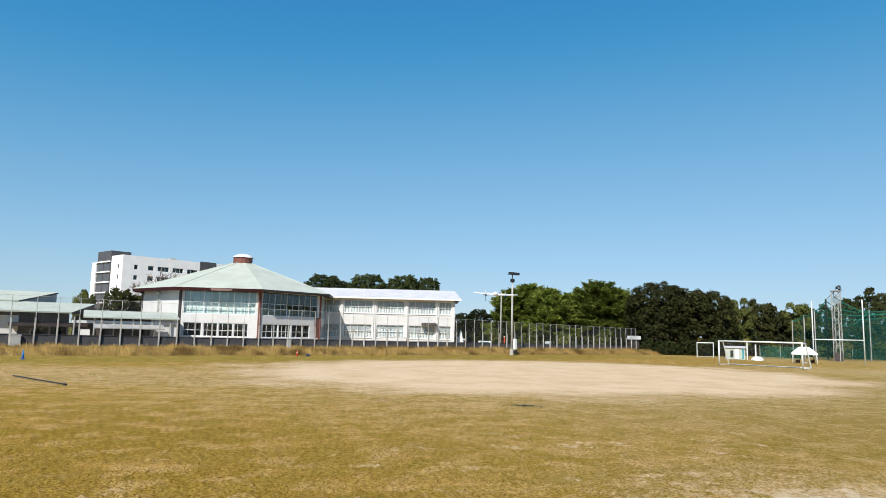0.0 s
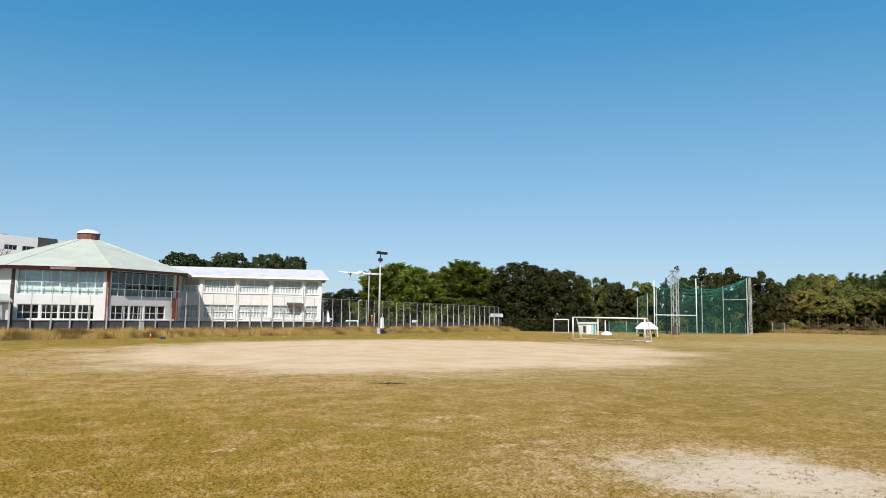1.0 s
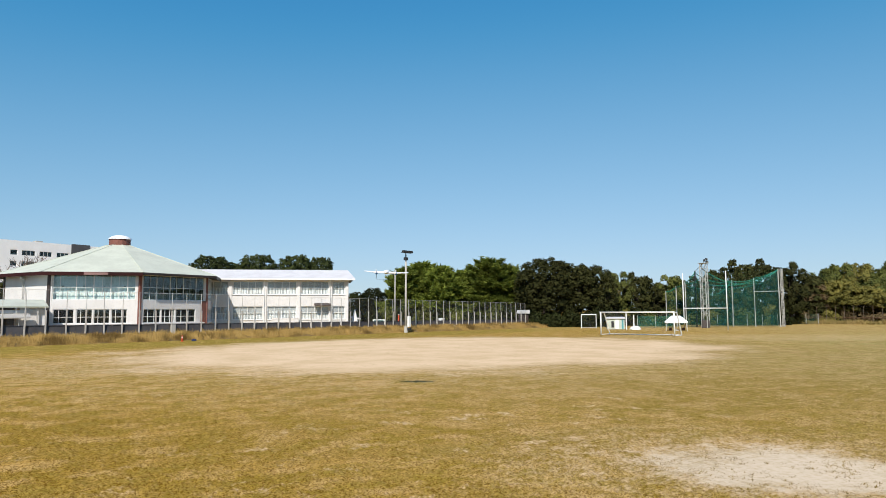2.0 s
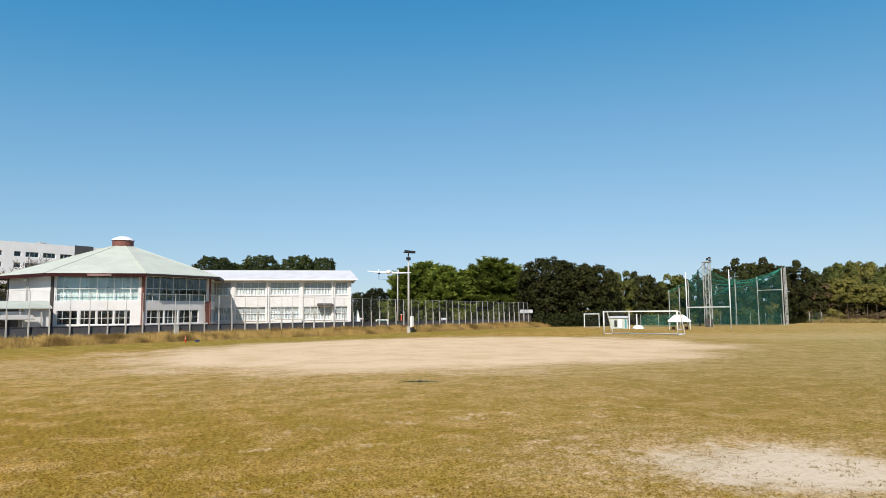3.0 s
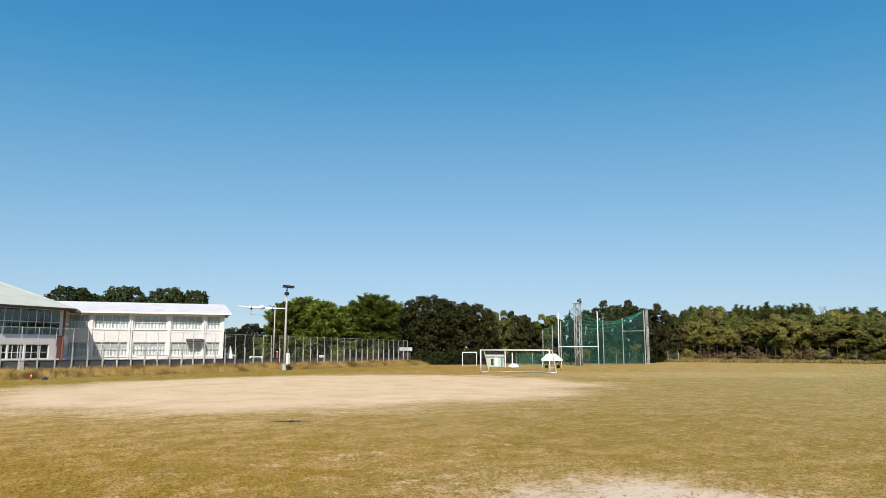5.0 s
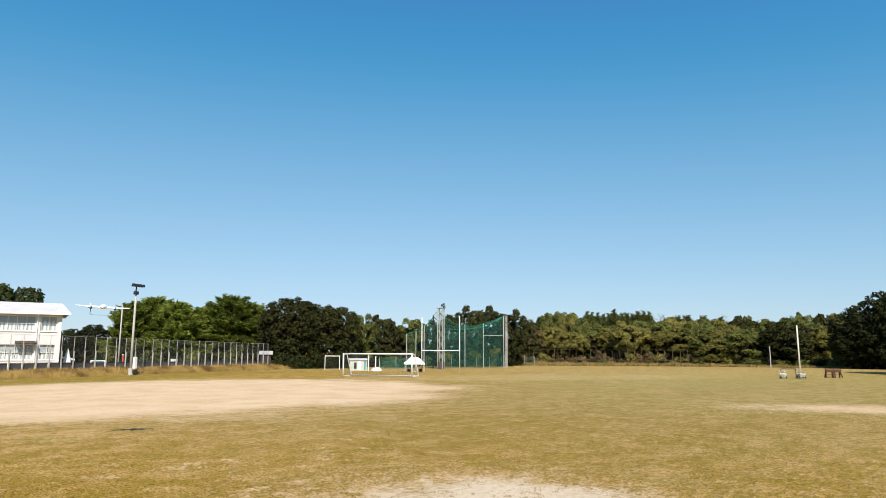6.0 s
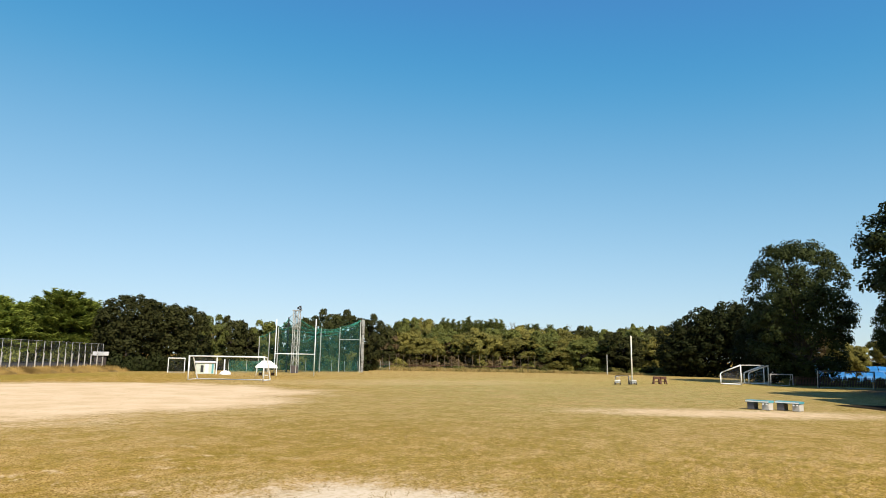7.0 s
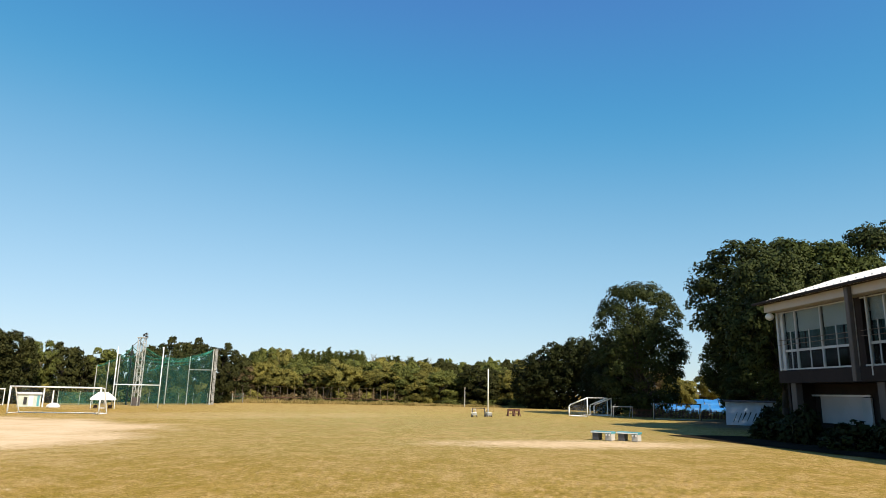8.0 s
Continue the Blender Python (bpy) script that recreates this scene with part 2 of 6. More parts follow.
M_GROUND = ground_material()
M_BLADE = blade_material()
M_DRY = leafy("dry_grass", (0.345, 0.222, 0.060), (0.500, 0.342, 0.125), (0.135, 0.084, 0.026), 0.2)
M_VERGE = leafy("verge_grass", (0.30, 0.225, 0.075), (0.42, 0.30, 0.125), (0.22, 0.180, 0.055))
M_BANK = plain("bank_soil", (0.20, 0.135, 0.045), 0.95, vary=0.4, grain=3, bump=0.6, streak=False)
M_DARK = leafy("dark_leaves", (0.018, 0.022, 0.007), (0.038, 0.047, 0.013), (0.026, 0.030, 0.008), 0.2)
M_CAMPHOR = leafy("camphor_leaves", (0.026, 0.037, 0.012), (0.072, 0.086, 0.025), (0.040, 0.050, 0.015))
M_DUSK = leafy("dusky_leaves", (0.038, 0.042, 0.013), (0.086, 0.088, 0.028), (0.056, 0.056, 0.017), 0.35)
M_CEDAR = leafy("conifer_sprays", (0.070, 0.098, 0.018), (0.400, 0.455, 0.085), (0.200, 0.250, 0.042), 0.35)
# brighter copy of the camphor leaves, sunlight put into the colour of some crowns
M_SUNLIT = leafy("sunlit_camphor_leaves", (0.040, 0.056, 0.015), (0.112, 0.134, 0.034), (0.062, 0.079, 0.020), 0.2)
M_MID = leafy("green_leaves", (0.120, 0.140, 0.038), (0.235, 0.245, 0.066), (0.160, 0.172, 0.048), 0.45)
M_YEL = leafy("yellowing_leaves", (0.240, 0.220, 0.055), (0.340, 0.300, 0.085), (0.200, 0.190, 0.055), 0.5)
M_RUST = leafy("autumn_leaves", (0.220, 0.160, 0.080), (0.290, 0.205, 0.105), (0.200, 0.155, 0.075), 0.5)
# near-black without gloss: the clubhouse's shade on the ground, painted as colour
M_SHADOW = plain("painted_shade", (0.030, 0.025, 0.018), 0.95, vary=0.4, grain=7, bump=0.6, streak=False)
M_SHADOW.node_tree.nodes["Principled BSDF"].inputs["Specular IOR Level"].default_value = 0.0
M_TRUNK = plain("grey_brown_trunk", (0.15, 0.115, 0.085), 0.95, vary=0.35, grain=9, bump=0.8)
M_BARK = plain("bark", (0.045, 0.035, 0.027), 0.95, vary=0.45, grain=9, bump=0.8)
M_TWIG = plain("bare_twigs", (0.20, 0.16, 0.13), 0.95, vary=0.3, grain=9)
M_WHITE = plain("white_wall", (0.69, 0.675, 0.665), 0.85, vary=0.09)
M_APT = plain("pale_tile_wall", (0.93, 0.93, 0.94), 0.7, vary=0.06)
M_APTD = plain("dark_tile_wall", (0.085, 0.085, 0.095), 0.6, vary=0.2)
M_PAINT = plain("white_gloss_paint", (0.82, 0.82, 0.80), 0.4, vary=0.1, grain=20)
M_ROOFG = plain("sage_metal_roof", (0.50, 0.525, 0.435), 0.8, vary=0.12, grain=2)
M_ROOFW = plain("pale_metal_roof", (0.62, 0.61, 0.605), 0.65, vary=0.12, grain=2)
M_BRICK = plain("red_brown_tile", (0.20, 0.07, 0.05), 0.7, vary=0.25, grain=12)
M_BROWN = plain("dark_brown_metal", (0.04, 0.026, 0.022), 0.55, vary=0.25)
M_GREYW = plain("grey_brown_wall", (0.085, 0.07, 0.065), 0.85, vary=0.2)
M_BEIGE = plain("beige_plaster", (0.44, 0.415, 0.415), 0.85, vary=0.12)
M_ALU = plain("aluminium", (0.55, 0.56, 0.57), 0.4, 0.7, vary=0.15, grain=15)
M_FRAME = plain("white_window_frame", (0.74, 0.75, 0.74), 0.5, vary=0.1, grain=10)
M_GALV = plain("galvanised_steel", (0.50, 0.49, 0.46), 0.6, 0.1, vary=0.25, grain=10)
M_BRACE = plain("pale_galvanised_brace", (0.50, 0.465, 0.42), 0.6, 0.1, vary=0.25, grain=10)
M_BOARD = plain("dark_fence_board", (0.075, 0.072, 0.078), 0.8, vary=0.3, grain=5)
M_CONC = plain("concrete", (0.46, 0.44, 0.40), 0.9, vary=0.2, grain=8, bump=0.4)
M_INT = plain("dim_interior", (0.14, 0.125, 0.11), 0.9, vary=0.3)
M_SHEER = plain("white_curtain", (0.72, 0.72, 0.71), 0.9, vary=0.12, grain=5)
M_CURT = plain("pale_curtain", (0.80, 0.84, 0.79), 0.9, vary=0.2, grain=5)
M_SLATE = plain("grey_inner_blind", (0.43, 0.435, 0.44), 0.9, vary=0.2, grain=5)
M_SHADE = plain("dim_blind", (0.40, 0.41, 0.415), 0.9, vary=0.15, grain=5)
M_GLASS = glassy("window_glass", (0.75, 0.9, 0.92), 0.93)
M_GLASST = glassy("teal_glass", (0.62, 0.70, 0.70), 0.996, 0.12)
M_CLUB = plain("dark_brown_plaster", (0.034, 0.026, 0.024), 0.92, vary=0.2)
M_CLUB.node_tree.nodes["Principled BSDF"].inputs["Specular IOR Level"].default_value = 0.15
M_COLUMN = plain("brown_steel_column", (0.075, 0.06, 0.055), 0.6, vary=0.2)
M_SASH = plain("grey_window_sash", (0.42, 0.43, 0.43), 0.5, vary=0.1, grain=10)
M_DRAPE = plain("teal_curtain", (0.045, 0.080, 0.078), 0.9, vary=0.25, grain=5)
M_HALLDIM = plain("dim_teal_curtain", (0.60, 0.69, 0.69), 0.9, vary=0.35, grain=5)
M_PALEFASCIA = plain("faded_fascia", (0.24, 0.14, 0.13), 0.7, vary=0.2)
M_FASCIA = plain("brown_fascia", (0.035, 0.009, 0.009), 0.8, vary=0.25)
M_FASCIA.node_tree.nodes["Principled BSDF"].inputs["Specular IOR Level"].default_value = 0.15
M_BLUEGREY = plain("blue_grey_cladding", (0.20, 0.24, 0.27), 0.8, vary=0.15)
M_CREAM = plain("cream_paint", (0.72, 0.68, 0.56), 0.5, vary=0.12, grain=12)
M_SMOKE = plain("smoked_stair_glass", (0.10, 0.10, 0.108), 0.35, vary=0.2)
M_GLASSC = glassy("clear_glass", (0.9, 0.95, 0.95), 0.97)
M_GLASSD = glassy("shaded_glass", (0.2, 0.45, 0.46), 0.96)
M_GLASSH = glassy("hall_glass", (0.28, 0.42, 0.43), 0.94)
M_NET = netting("green_net", (0.008, 0.105, 0.082), 0.15)
M_NETE = netting("green_net_edge", (0.02, 0.26, 0.18), 0.5)
M_NETL = netting("low_green_net", (0.015, 0.15, 0.10), 0.42)
M_NETW = netting("white_net", (0.5, 0.5, 0.5), 0.06)
M_WIRE = netting("wire_mesh", (0.25, 0.26, 0.26), 0.06)
M_BLACK = plain("black_plastic", (0.02, 0.02, 0.022), 0.5, vary=0.2, grain=20)
M_BLUE = plain("blue_plastic", (0.02, 0.17, 0.55), 0.5, vary=0.15, grain=15)
M_NAVY = plain("navy_cloth", (0.012, 0.03, 0.11), 0.8, vary=0.3, grain=15)
M_TARP = plain("blue_tarpaulin", (0.025, 0.20, 0.48), 0.45, vary=0.25, grain=2, bump=0.6)
M_TEAL = plain("worn_turquoise_paint", (0.08, 0.33, 0.38), 0.6, vary=0.35, grain=12)
M_RED = plain("orange_red_plastic", (0.62, 0.09, 0.03), 0.5, vary=0.15, grain=15)
M_OLDPOST = plain("weathered_post", (0.20, 0.145, 0.105), 0.85, vary=0.3, grain=10)
M_RUSTY = plain("rusty_brown_paint", (0.11, 0.042, 0.022), 0.7, vary=0.3, grain=12)
M_FOAM = plain("white_foam_skin", (0.84, 0.84, 0.84), 0.5, vary=0.05, grain=12, streak=False)
M_CLOTH = plain("white_canvas", (0.82, 0.80, 0.76), 0.85, vary=0.06, grain=8, streak=False)


# ---- mesh helpers ----
class Shape:
    """Collects boxes, bars, plates and cards into one mesh."""

    def __init__(self):
        self.v, self.f = [], []

    def add(self, verts, faces):
        k = len(self.v)
        self.v += [tuple(p) for p in verts]
        self.f += [tuple(k + i for i in face) for face in faces]
        return self

    def box(self, x0, x1, y0, y1, z0, z1, b=0.0):
        """A box; with b its long upright and lying edges are cut back."""
        if b:
            ring = [(x0 + b, y0), (x1 - b, y0), (x1, y0 + b), (x1, y1 - b), (x1 - b, y1), (x0 + b, y1), (x0, y1 - b), (x0, y0 + b)]
            cx, cy = (x0 + x1) / 2, (y0 + y1) / 2
            inner = [(x + (b if x < cx else -b), y + (b if y < cy else -b)) for x, y in ring]
            vs = [(*p, z0) for p in ring] + [(*p, z1 - b) for p in ring] + [(*p, z1) for p in inner]
            fs = [tuple(range(7, -1, -1)), tuple(range(16, 24))]
            for k in range(8):
                j = (k + 1) % 8
                fs += [(k, j, j + 8, k + 8), (k + 8, j + 8, j + 16, k + 16)]
            return self.add(vs, fs)
        vs = [(x, y, z) for z in (z0, z1) for x, y in ((x0, y0), (x1, y0), (x1, y1), (x0, y1))]
        return self.add(vs, [(3, 2, 1, 0), (4, 5, 6, 7), (0, 1, 5, 4), (1, 2, 6, 5), (2, 3, 7, 6), (3, 0, 4, 7)])

    def bar(self, p, q, r, r2=None, n=8, cap=True):
        """A round bar from p to q."""
        p, q = Vector(p), Vector(q)
        r2 = r if r2 is None else r2
        d = (q - p).normalized()
        a = d.orthogonal().normalized()
        b = d.cross(a)
        vs = []
        for c, rr in ((p, r), (q, r2)):
            vs += [c + (a * math.cos(2 * math.pi * k / n) + b * math.sin(2 * math.pi * k / n)) * rr for k in range(n)]
        fs = [(k, (k + 1) % n, n + (k + 1) % n, n + k) for k in range(n)]
        if cap:
            fs += [tuple(range(n - 1, -1, -1)), tuple(range(n, 2 * n))]
        return self.add(vs, fs)

    def path(self, pts, r, n=8):
        for a, b in zip(pts, pts[1:]):
            self.bar(a, b, r, n=n)
        return self

    def prism(self, poly, z0, z1):
        n = len(poly)
        vs = [(x, y, z0) for x, y in poly] + [(x, y, z1) for x, y in poly]
        fs = [tuple(range(n - 1, -1, -1)), tuple(range(n, 2 * n))] + [(k, (k + 1) % n, n + (k + 1) % n, n + k) for k in range(n)]
        return self.add(vs, fs)

    def slab(self, quad, thick):
        """A plate from four corners, thick downwards along its own normal."""
        q = [Vector(p) for p in quad]
        nrm = (q[1] - q[0]).cross(q[2] - q[0]).normalized() * thick
        vs = q + [p - nrm for p in q]
        n = len(q)
        fs = [tuple(range(n)), tuple(range(2 * n - 1, n - 1, -1))] + [((k + 1) % n, k, n + k, n + (k + 1) % n) for k in range(n)]
        return self.add(vs, fs)

    def mesh(self, name, mat, smooth=False):
        me = bpy.data.meshes.new(name)
        me.from_pydata(self.v, [], self.f)
        me.materials.append(mat)
        if smooth:
            me.polygons.foreach_set("use_smooth", [True] * len(me.polygons))
        me.update()
        return me


def thing(name, m, label, category, group="", kind=""):
    ob = new(name)
    ob.empty_display_size = 0.3
    ob.matrix_basis = m
    return tagged(ob, label, category, group, kind)


def part(name, shape, mat, parent, label="", smooth=False, at=None):
    """One mesh as a part under a thing, or under a part."""
    ob = new(name, shape.mesh(name, mat, smooth) if isinstance(shape, Shape) else shape)
    ob.parent = parent
    if at is not None:
        ob.matrix_basis = at
    return tagged(ob, label)


def solo(name, shape, mat, m, label, category, group="", kind="", smooth=False):
    """A thing of one mesh."""
    ob = new(name, shape.mesh(name, mat, smooth) if isinstance(shape, Shape) else shape)
    ob.matrix_basis = m
    return tagged(ob, label, category, group, kind)


def cards(points, normals, size, rng, long=1.4):
    """Leaf cards: pointed four-cornered leaves at points, each with its own tilt. Returns verts and faces as arrays."""
    n = len(points)
    t = rng.normal(size=(n, 3))
    t -= normals * (t * normals).sum(1)[:, None]
    t /= np.linalg.norm(t, axis=1)[:, None] + 1e-9
    b = np.cross(normals, t)
    s = size * rng.uniform(0.6, 1.3, (n, 1))
    w = rng.uniform(0.35, 0.6, (n, 1))
    fold = normals * s * rng.uniform(-0.15, 0.25, (n, 1))
    v = np.stack([points - t * s * long / 2, points - b * s * w + fold * 0.5, points + t * s * long / 2, points + b * s * w + fold], 1)
    return v.reshape(-1, 3), np.arange(4 * n).reshape(n, 4)


def sprays(points, ways, length, width, rng, normals=None):
    """Pointed sprays or leaflets of one triangle each, drawn out along their own direction, facing along normals where given."""
    n = len(points)
    if normals is not None:
        ways = ways - normals * (ways * normals).sum(1)[:, None]
        ways /= np.linalg.norm(ways, axis=1)[:, None] + 1e-9
    side = np.cross(ways, rng.normal(size=(n, 3)) if normals is None else normals)
    side /= np.linalg.norm(side, axis=1)[:, None] + 1e-9
    k = rng.uniform(0.6, 1.35, (n, 1))
    v = np.stack([points - ways * length * k * 0.5 - side * width * k, points - ways * length * k * 0.5 + side * width * k, points + ways * length * k * 0.5], 1)
    return v.reshape(-1, 3), np.arange(3 * n).reshape(n, 3)


def array_mesh(name, verts, faces, mat, normals=None):
    """A mesh from arrays; normals, one for each face, round off the shading of foliage."""
    me = bpy.data.meshes.new(name)
    k = faces.shape[1]
    me.vertices.add(len(verts))
    me.vertices.foreach_set("co", verts.astype(np.float32).ravel())
    me.loops.add(faces.size)
    me.loops.foreach_set("vertex_index", faces.astype(np.int32).ravel())
    me.polygons.add(len(faces))
    me.polygons.foreach_set("loop_start", np.arange(0, faces.size, k, dtype=np.int32))
    me.update(calc_edges=True)
    me.materials.append(mat)
    if normals is not None:
        me.normals_split_custom_set_from_vertices(np.repeat(normals, k, 0).astype(np.float32))
    return me


def spot(az, d, z=0.0):
    """A place by its bearing (degrees clockwise from +y) and its distance from the origin."""
    return Vector((d * math.sin(radians(az)), d * math.cos(radians(az)), z))


# ---- ground ----
def build_ground():
    s = Shape()
    rings = [0, 4, 8, 14, 22, 35, 55, 85, 130, 200, 400, 900, 2000, 4000]
    n = 48
    vs = [(0, 0, 0)]
    for r in rings[1:]:
        for k in range(n):
            a = 2 * math.pi * k / n
            x, y = r * math.sin(a), r * math.cos(a)
            z = 0.05 * noise.noise((x * 0.06, y * 0.06, 3.0)) if 50 < r < 300 else 0.0
            vs.append((x, y, z - 0.03))
    fs = [(0, 1 + (k + 1) % n, 1 + k) for k in range(n)]
    for i in range(len(rings) - 2):
        a, b = 1 + i * n, 1 + (i + 1) * n
        fs += [(a + k, a + (k + 1) % n, b + (k + 1) % n, b + k) for k in range(n)]
    s.add(vs, fs)
    me = s.mesh("ground", M_GROUND, True)
    return solo("ground", me, M_GROUND, Matrix(), "dry yellow-green turf sports field with bare sandy dirt patches", "ground", kind="structure")


def bare(x, y):
    """How bare the soil is at a place: 1 in the middle of the dirt patches."""
    def e(cx, cy, rx, ry, turn):
        c, s_ = math.cos(radians(turn)), math.sin(radians(turn))
        dx, dy = x - cx, y - cy
        return np.hypot((dx * c + dy * s_) / rx, (-dx * s_ + dy * c) / ry)
    d = np.minimum(e(22.5, 45.2, 23.5, 18.6, 10), e(10.9, 8.1, 2.8, 1.95, -42))
    return np.clip(1.25 - d, 0, 1)


def build_turf_relief(rng):
    """The lumpy skin of the worn turf on the near part of the field, finer towards the place where one stands."""
    cols, rows = 640, 190
    az = np.radians(np.linspace(-24, 100, cols))
    d = 1 / np.linspace(1 / 6.6, 1 / 34, rows)
    dd, aa = np.meshgrid(d, az, indexing="ij")
    aa = aa + rng.uniform(-0.0011, 0.0011, aa.shape)
    dd = dd * (1 + rng.uniform(-0.002, 0.002, dd.shape))
    x, y = (dd * np.sin(aa)).ravel(), (dd * np.cos(aa)).ravel()
    lump = np.array([0.55 * noise.noise((a * 7.5, b * 7.5, 1.0)) + 0.45 * noise.noise((a * 2.6, b * 2.6, 4.0)) for a, b in zip(x, y)])
    h = 0.026 + 0.030 * lump + 0.026 * rng.uniform(-1, 1, len(x))
    bar_ = bare(x, y)
    h = np.clip(h, 0.004, 0.06) * (1 - 0.85 * np.clip(1.5 * bar_, 0, 1))
    rim = np.clip(np.minimum.reduce([(34 - dd.ravel()) / 10, (dd.ravel() - 6.6) / 0.5]), 0, 1)
    v = np.stack([x, y, -0.024 + h * rim], 1)
    i = np.arange(rows * cols).reshape(rows, cols)
    f = np.stack([i[:-1, :-1], i[:-1, 1:], i[1:, 1:], i[1:, :-1]], -1).reshape(-1, 4)
    solo("turf", array_mesh("turf", v, f, M_GROUND), None, Matrix(), "lumpy worn olive and gold turf on the near field", "turf", kind="stuff")


def build_turf(rng):
    """Low, lying blades of turf, in clumps, on the nearest part of the field."""
    n = 70000
    az = rng.uniform(radians(-22), radians(100), n)
    d = 6.8 + 15 * rng.random(n) ** 1.2
    x, y = d * np.sin(az), d * np.cos(az)
    clump = np.array([noise.noise((a * 1.9, b * 1.9, 0.0)) + 0.6 * noise.noise((a * 0.5, b * 0.5, 5.0)) for a, b in zip(x, y)])
    keep = (rng.random(n) < np.clip((0.62 + 1.1 * clump) * np.clip((22 - d) / 9, 0, 1), 0.0, 1)) & (rng.random(n) > 1.7 * bare(x, y))
    x, y = x[keep].repeat(3), y[keep].repeat(3)
    n = len(x)
    x, y = x + rng.normal(0, 0.03, n), y + rng.normal(0, 0.03, n)
    h = rng.uniform(0.0, 0.022, n)
    w = rng.uniform(0.005, 0.012, n)
    a = rng.uniform(0, 2 * math.pi, n)
    run = rng.uniform(0.01, 0.05, n)
    b = rng.uniform(0, 2 * math.pi, n)
    p0 = np.stack([x - w * np.cos(a), y - w * np.sin(a), np.full(n, -0.035)], 1)
    p1 = np.stack([x + w * np.cos(a), y + w * np.sin(a), np.full(n, -0.035)], 1)
    p2 = np.stack([x + run * np.cos(b), y + run * np.sin(b), h], 1)
    v = np.stack([p0, p1, p2], 1).reshape(-1, 3)
    solo("turf_grass", array_mesh("turf_grass", v, np.arange(3 * n).reshape(n, 3), M_BLADE), None, Matrix(),
         "short dry yellowish turf grass on the field", "grass", kind="stuff")


build_ground()
RNG = np.random.default_rng(7)
build_turf_relief(RNG)
build_turf(RNG)

# ---- the bank of dry grass and the fence along the far side ----
FENCE = pose(-19.57, 65.44, 0, 0, 0, 18.8)      # local x runs along the fence, y away from the field
FLEN = 84.5


def build_bank(rng):
    s = Shape()
    prof = [(-3.2, -0.1), (-2.4, 0.22), (-1.2, 0.42), (0.4, 0.5), (2.5, 0.45), (5.0, -0.1)]
    steps = 90
    x0, x1 = -26.0, FLEN + 1.0
    vs = []
    for i in range(steps + 1):
        x = x0 + (x1 - x0) * i / steps
        for y, z in prof:
            vs.append((x, y + 0.35 * noise.noise((x * 0.3, y, 1.0)), z * (1 + 0.3 * noise.noise((x * 0.25, y * 0.5, 8.0)))))
    k = len(prof)
    s.add(vs, [(i * k + j, (i + 1) * k + j, (i + 1) * k + j + 1, i * k + j + 1) for i in range(steps) for j in range(k - 1)])
    solo("bank", s.mesh("bank", M_BANK, True), None, FENCE, "low earth bank under dry grass along the fence", "bank", kind="structure")
    # hummocks of tussock grass, each a dome of stalks that lean outwards
    m = 2300
    hx, hy = rng.uniform(x0, x1, m), -3.2 + 3.9 * rng.random(m)
    hr = rng.uniform(0.35, 0.85, m)
    hh = hr * rng.uniform(0.75, 1.25, m) * (1.0 + 0.35 * np.array([noise.noise((a * 0.22, b * 0.4, 2.0)) for a, b in zip(hx, hy)]))
    n = 150000
    which = rng.integers(0, m, n)
    off = rng.normal(0, 0.5, (n, 2)) * hr[which][:, None]
    x, y = hx[which] + off[:, 0], hy[which] + off[:, 1]
    keep = (x > x0) & (x < x1) & (y > -3.7)
    which, off, x, y = which[keep], off[keep], x[keep], y[keep]
    n = len(x)
    dome = np.clip(1 - (off ** 2).sum(1) / hr[which] ** 2, 0.12, 1) ** 0.6
    h = np.clip(hh[which] * dome * rng.uniform(0.55, 1.0, n), 0.06, 0.8)
    z = np.interp(y, [p[0] for p in prof], [p[1] for p in prof]) - 0.05
    w = rng.uniform(0.014, 0.034, n)
    a = rng.normal(0, 0.45, n)
    lean = off * 0.5 + rng.normal(0, 0.14, (n, 2)) + np.array([0, 0.12])
    p0 = np.stack([x - w * np.cos(a), y - w * np.sin(a), z], 1)
    p1 = np.stack([x + w * np.cos(a), y + w * np.sin(a), z], 1)
    p2 = np.stack([x + lean[:, 0], y + lean[:, 1], z + h], 1)
    v = np.stack([p0, p1, p2], 1).reshape(-1, 3)
    tilt = np.stack([off[:, 0] / hr[which], off[:, 1] / hr[which] - 0.7, np.full(n, 0.7)], 1) + rng.normal(0, 0.25, (n, 3))
    solo("dry_grass", array_mesh("dry_grass", v, np.arange(3 * n).reshape(n, 3), M_DRY, tilt / np.linalg.norm(tilt, axis=1)[:, None]), None, FENCE,
         "tall straw-coloured dry grass on the bank", "grass", kind="stuff")


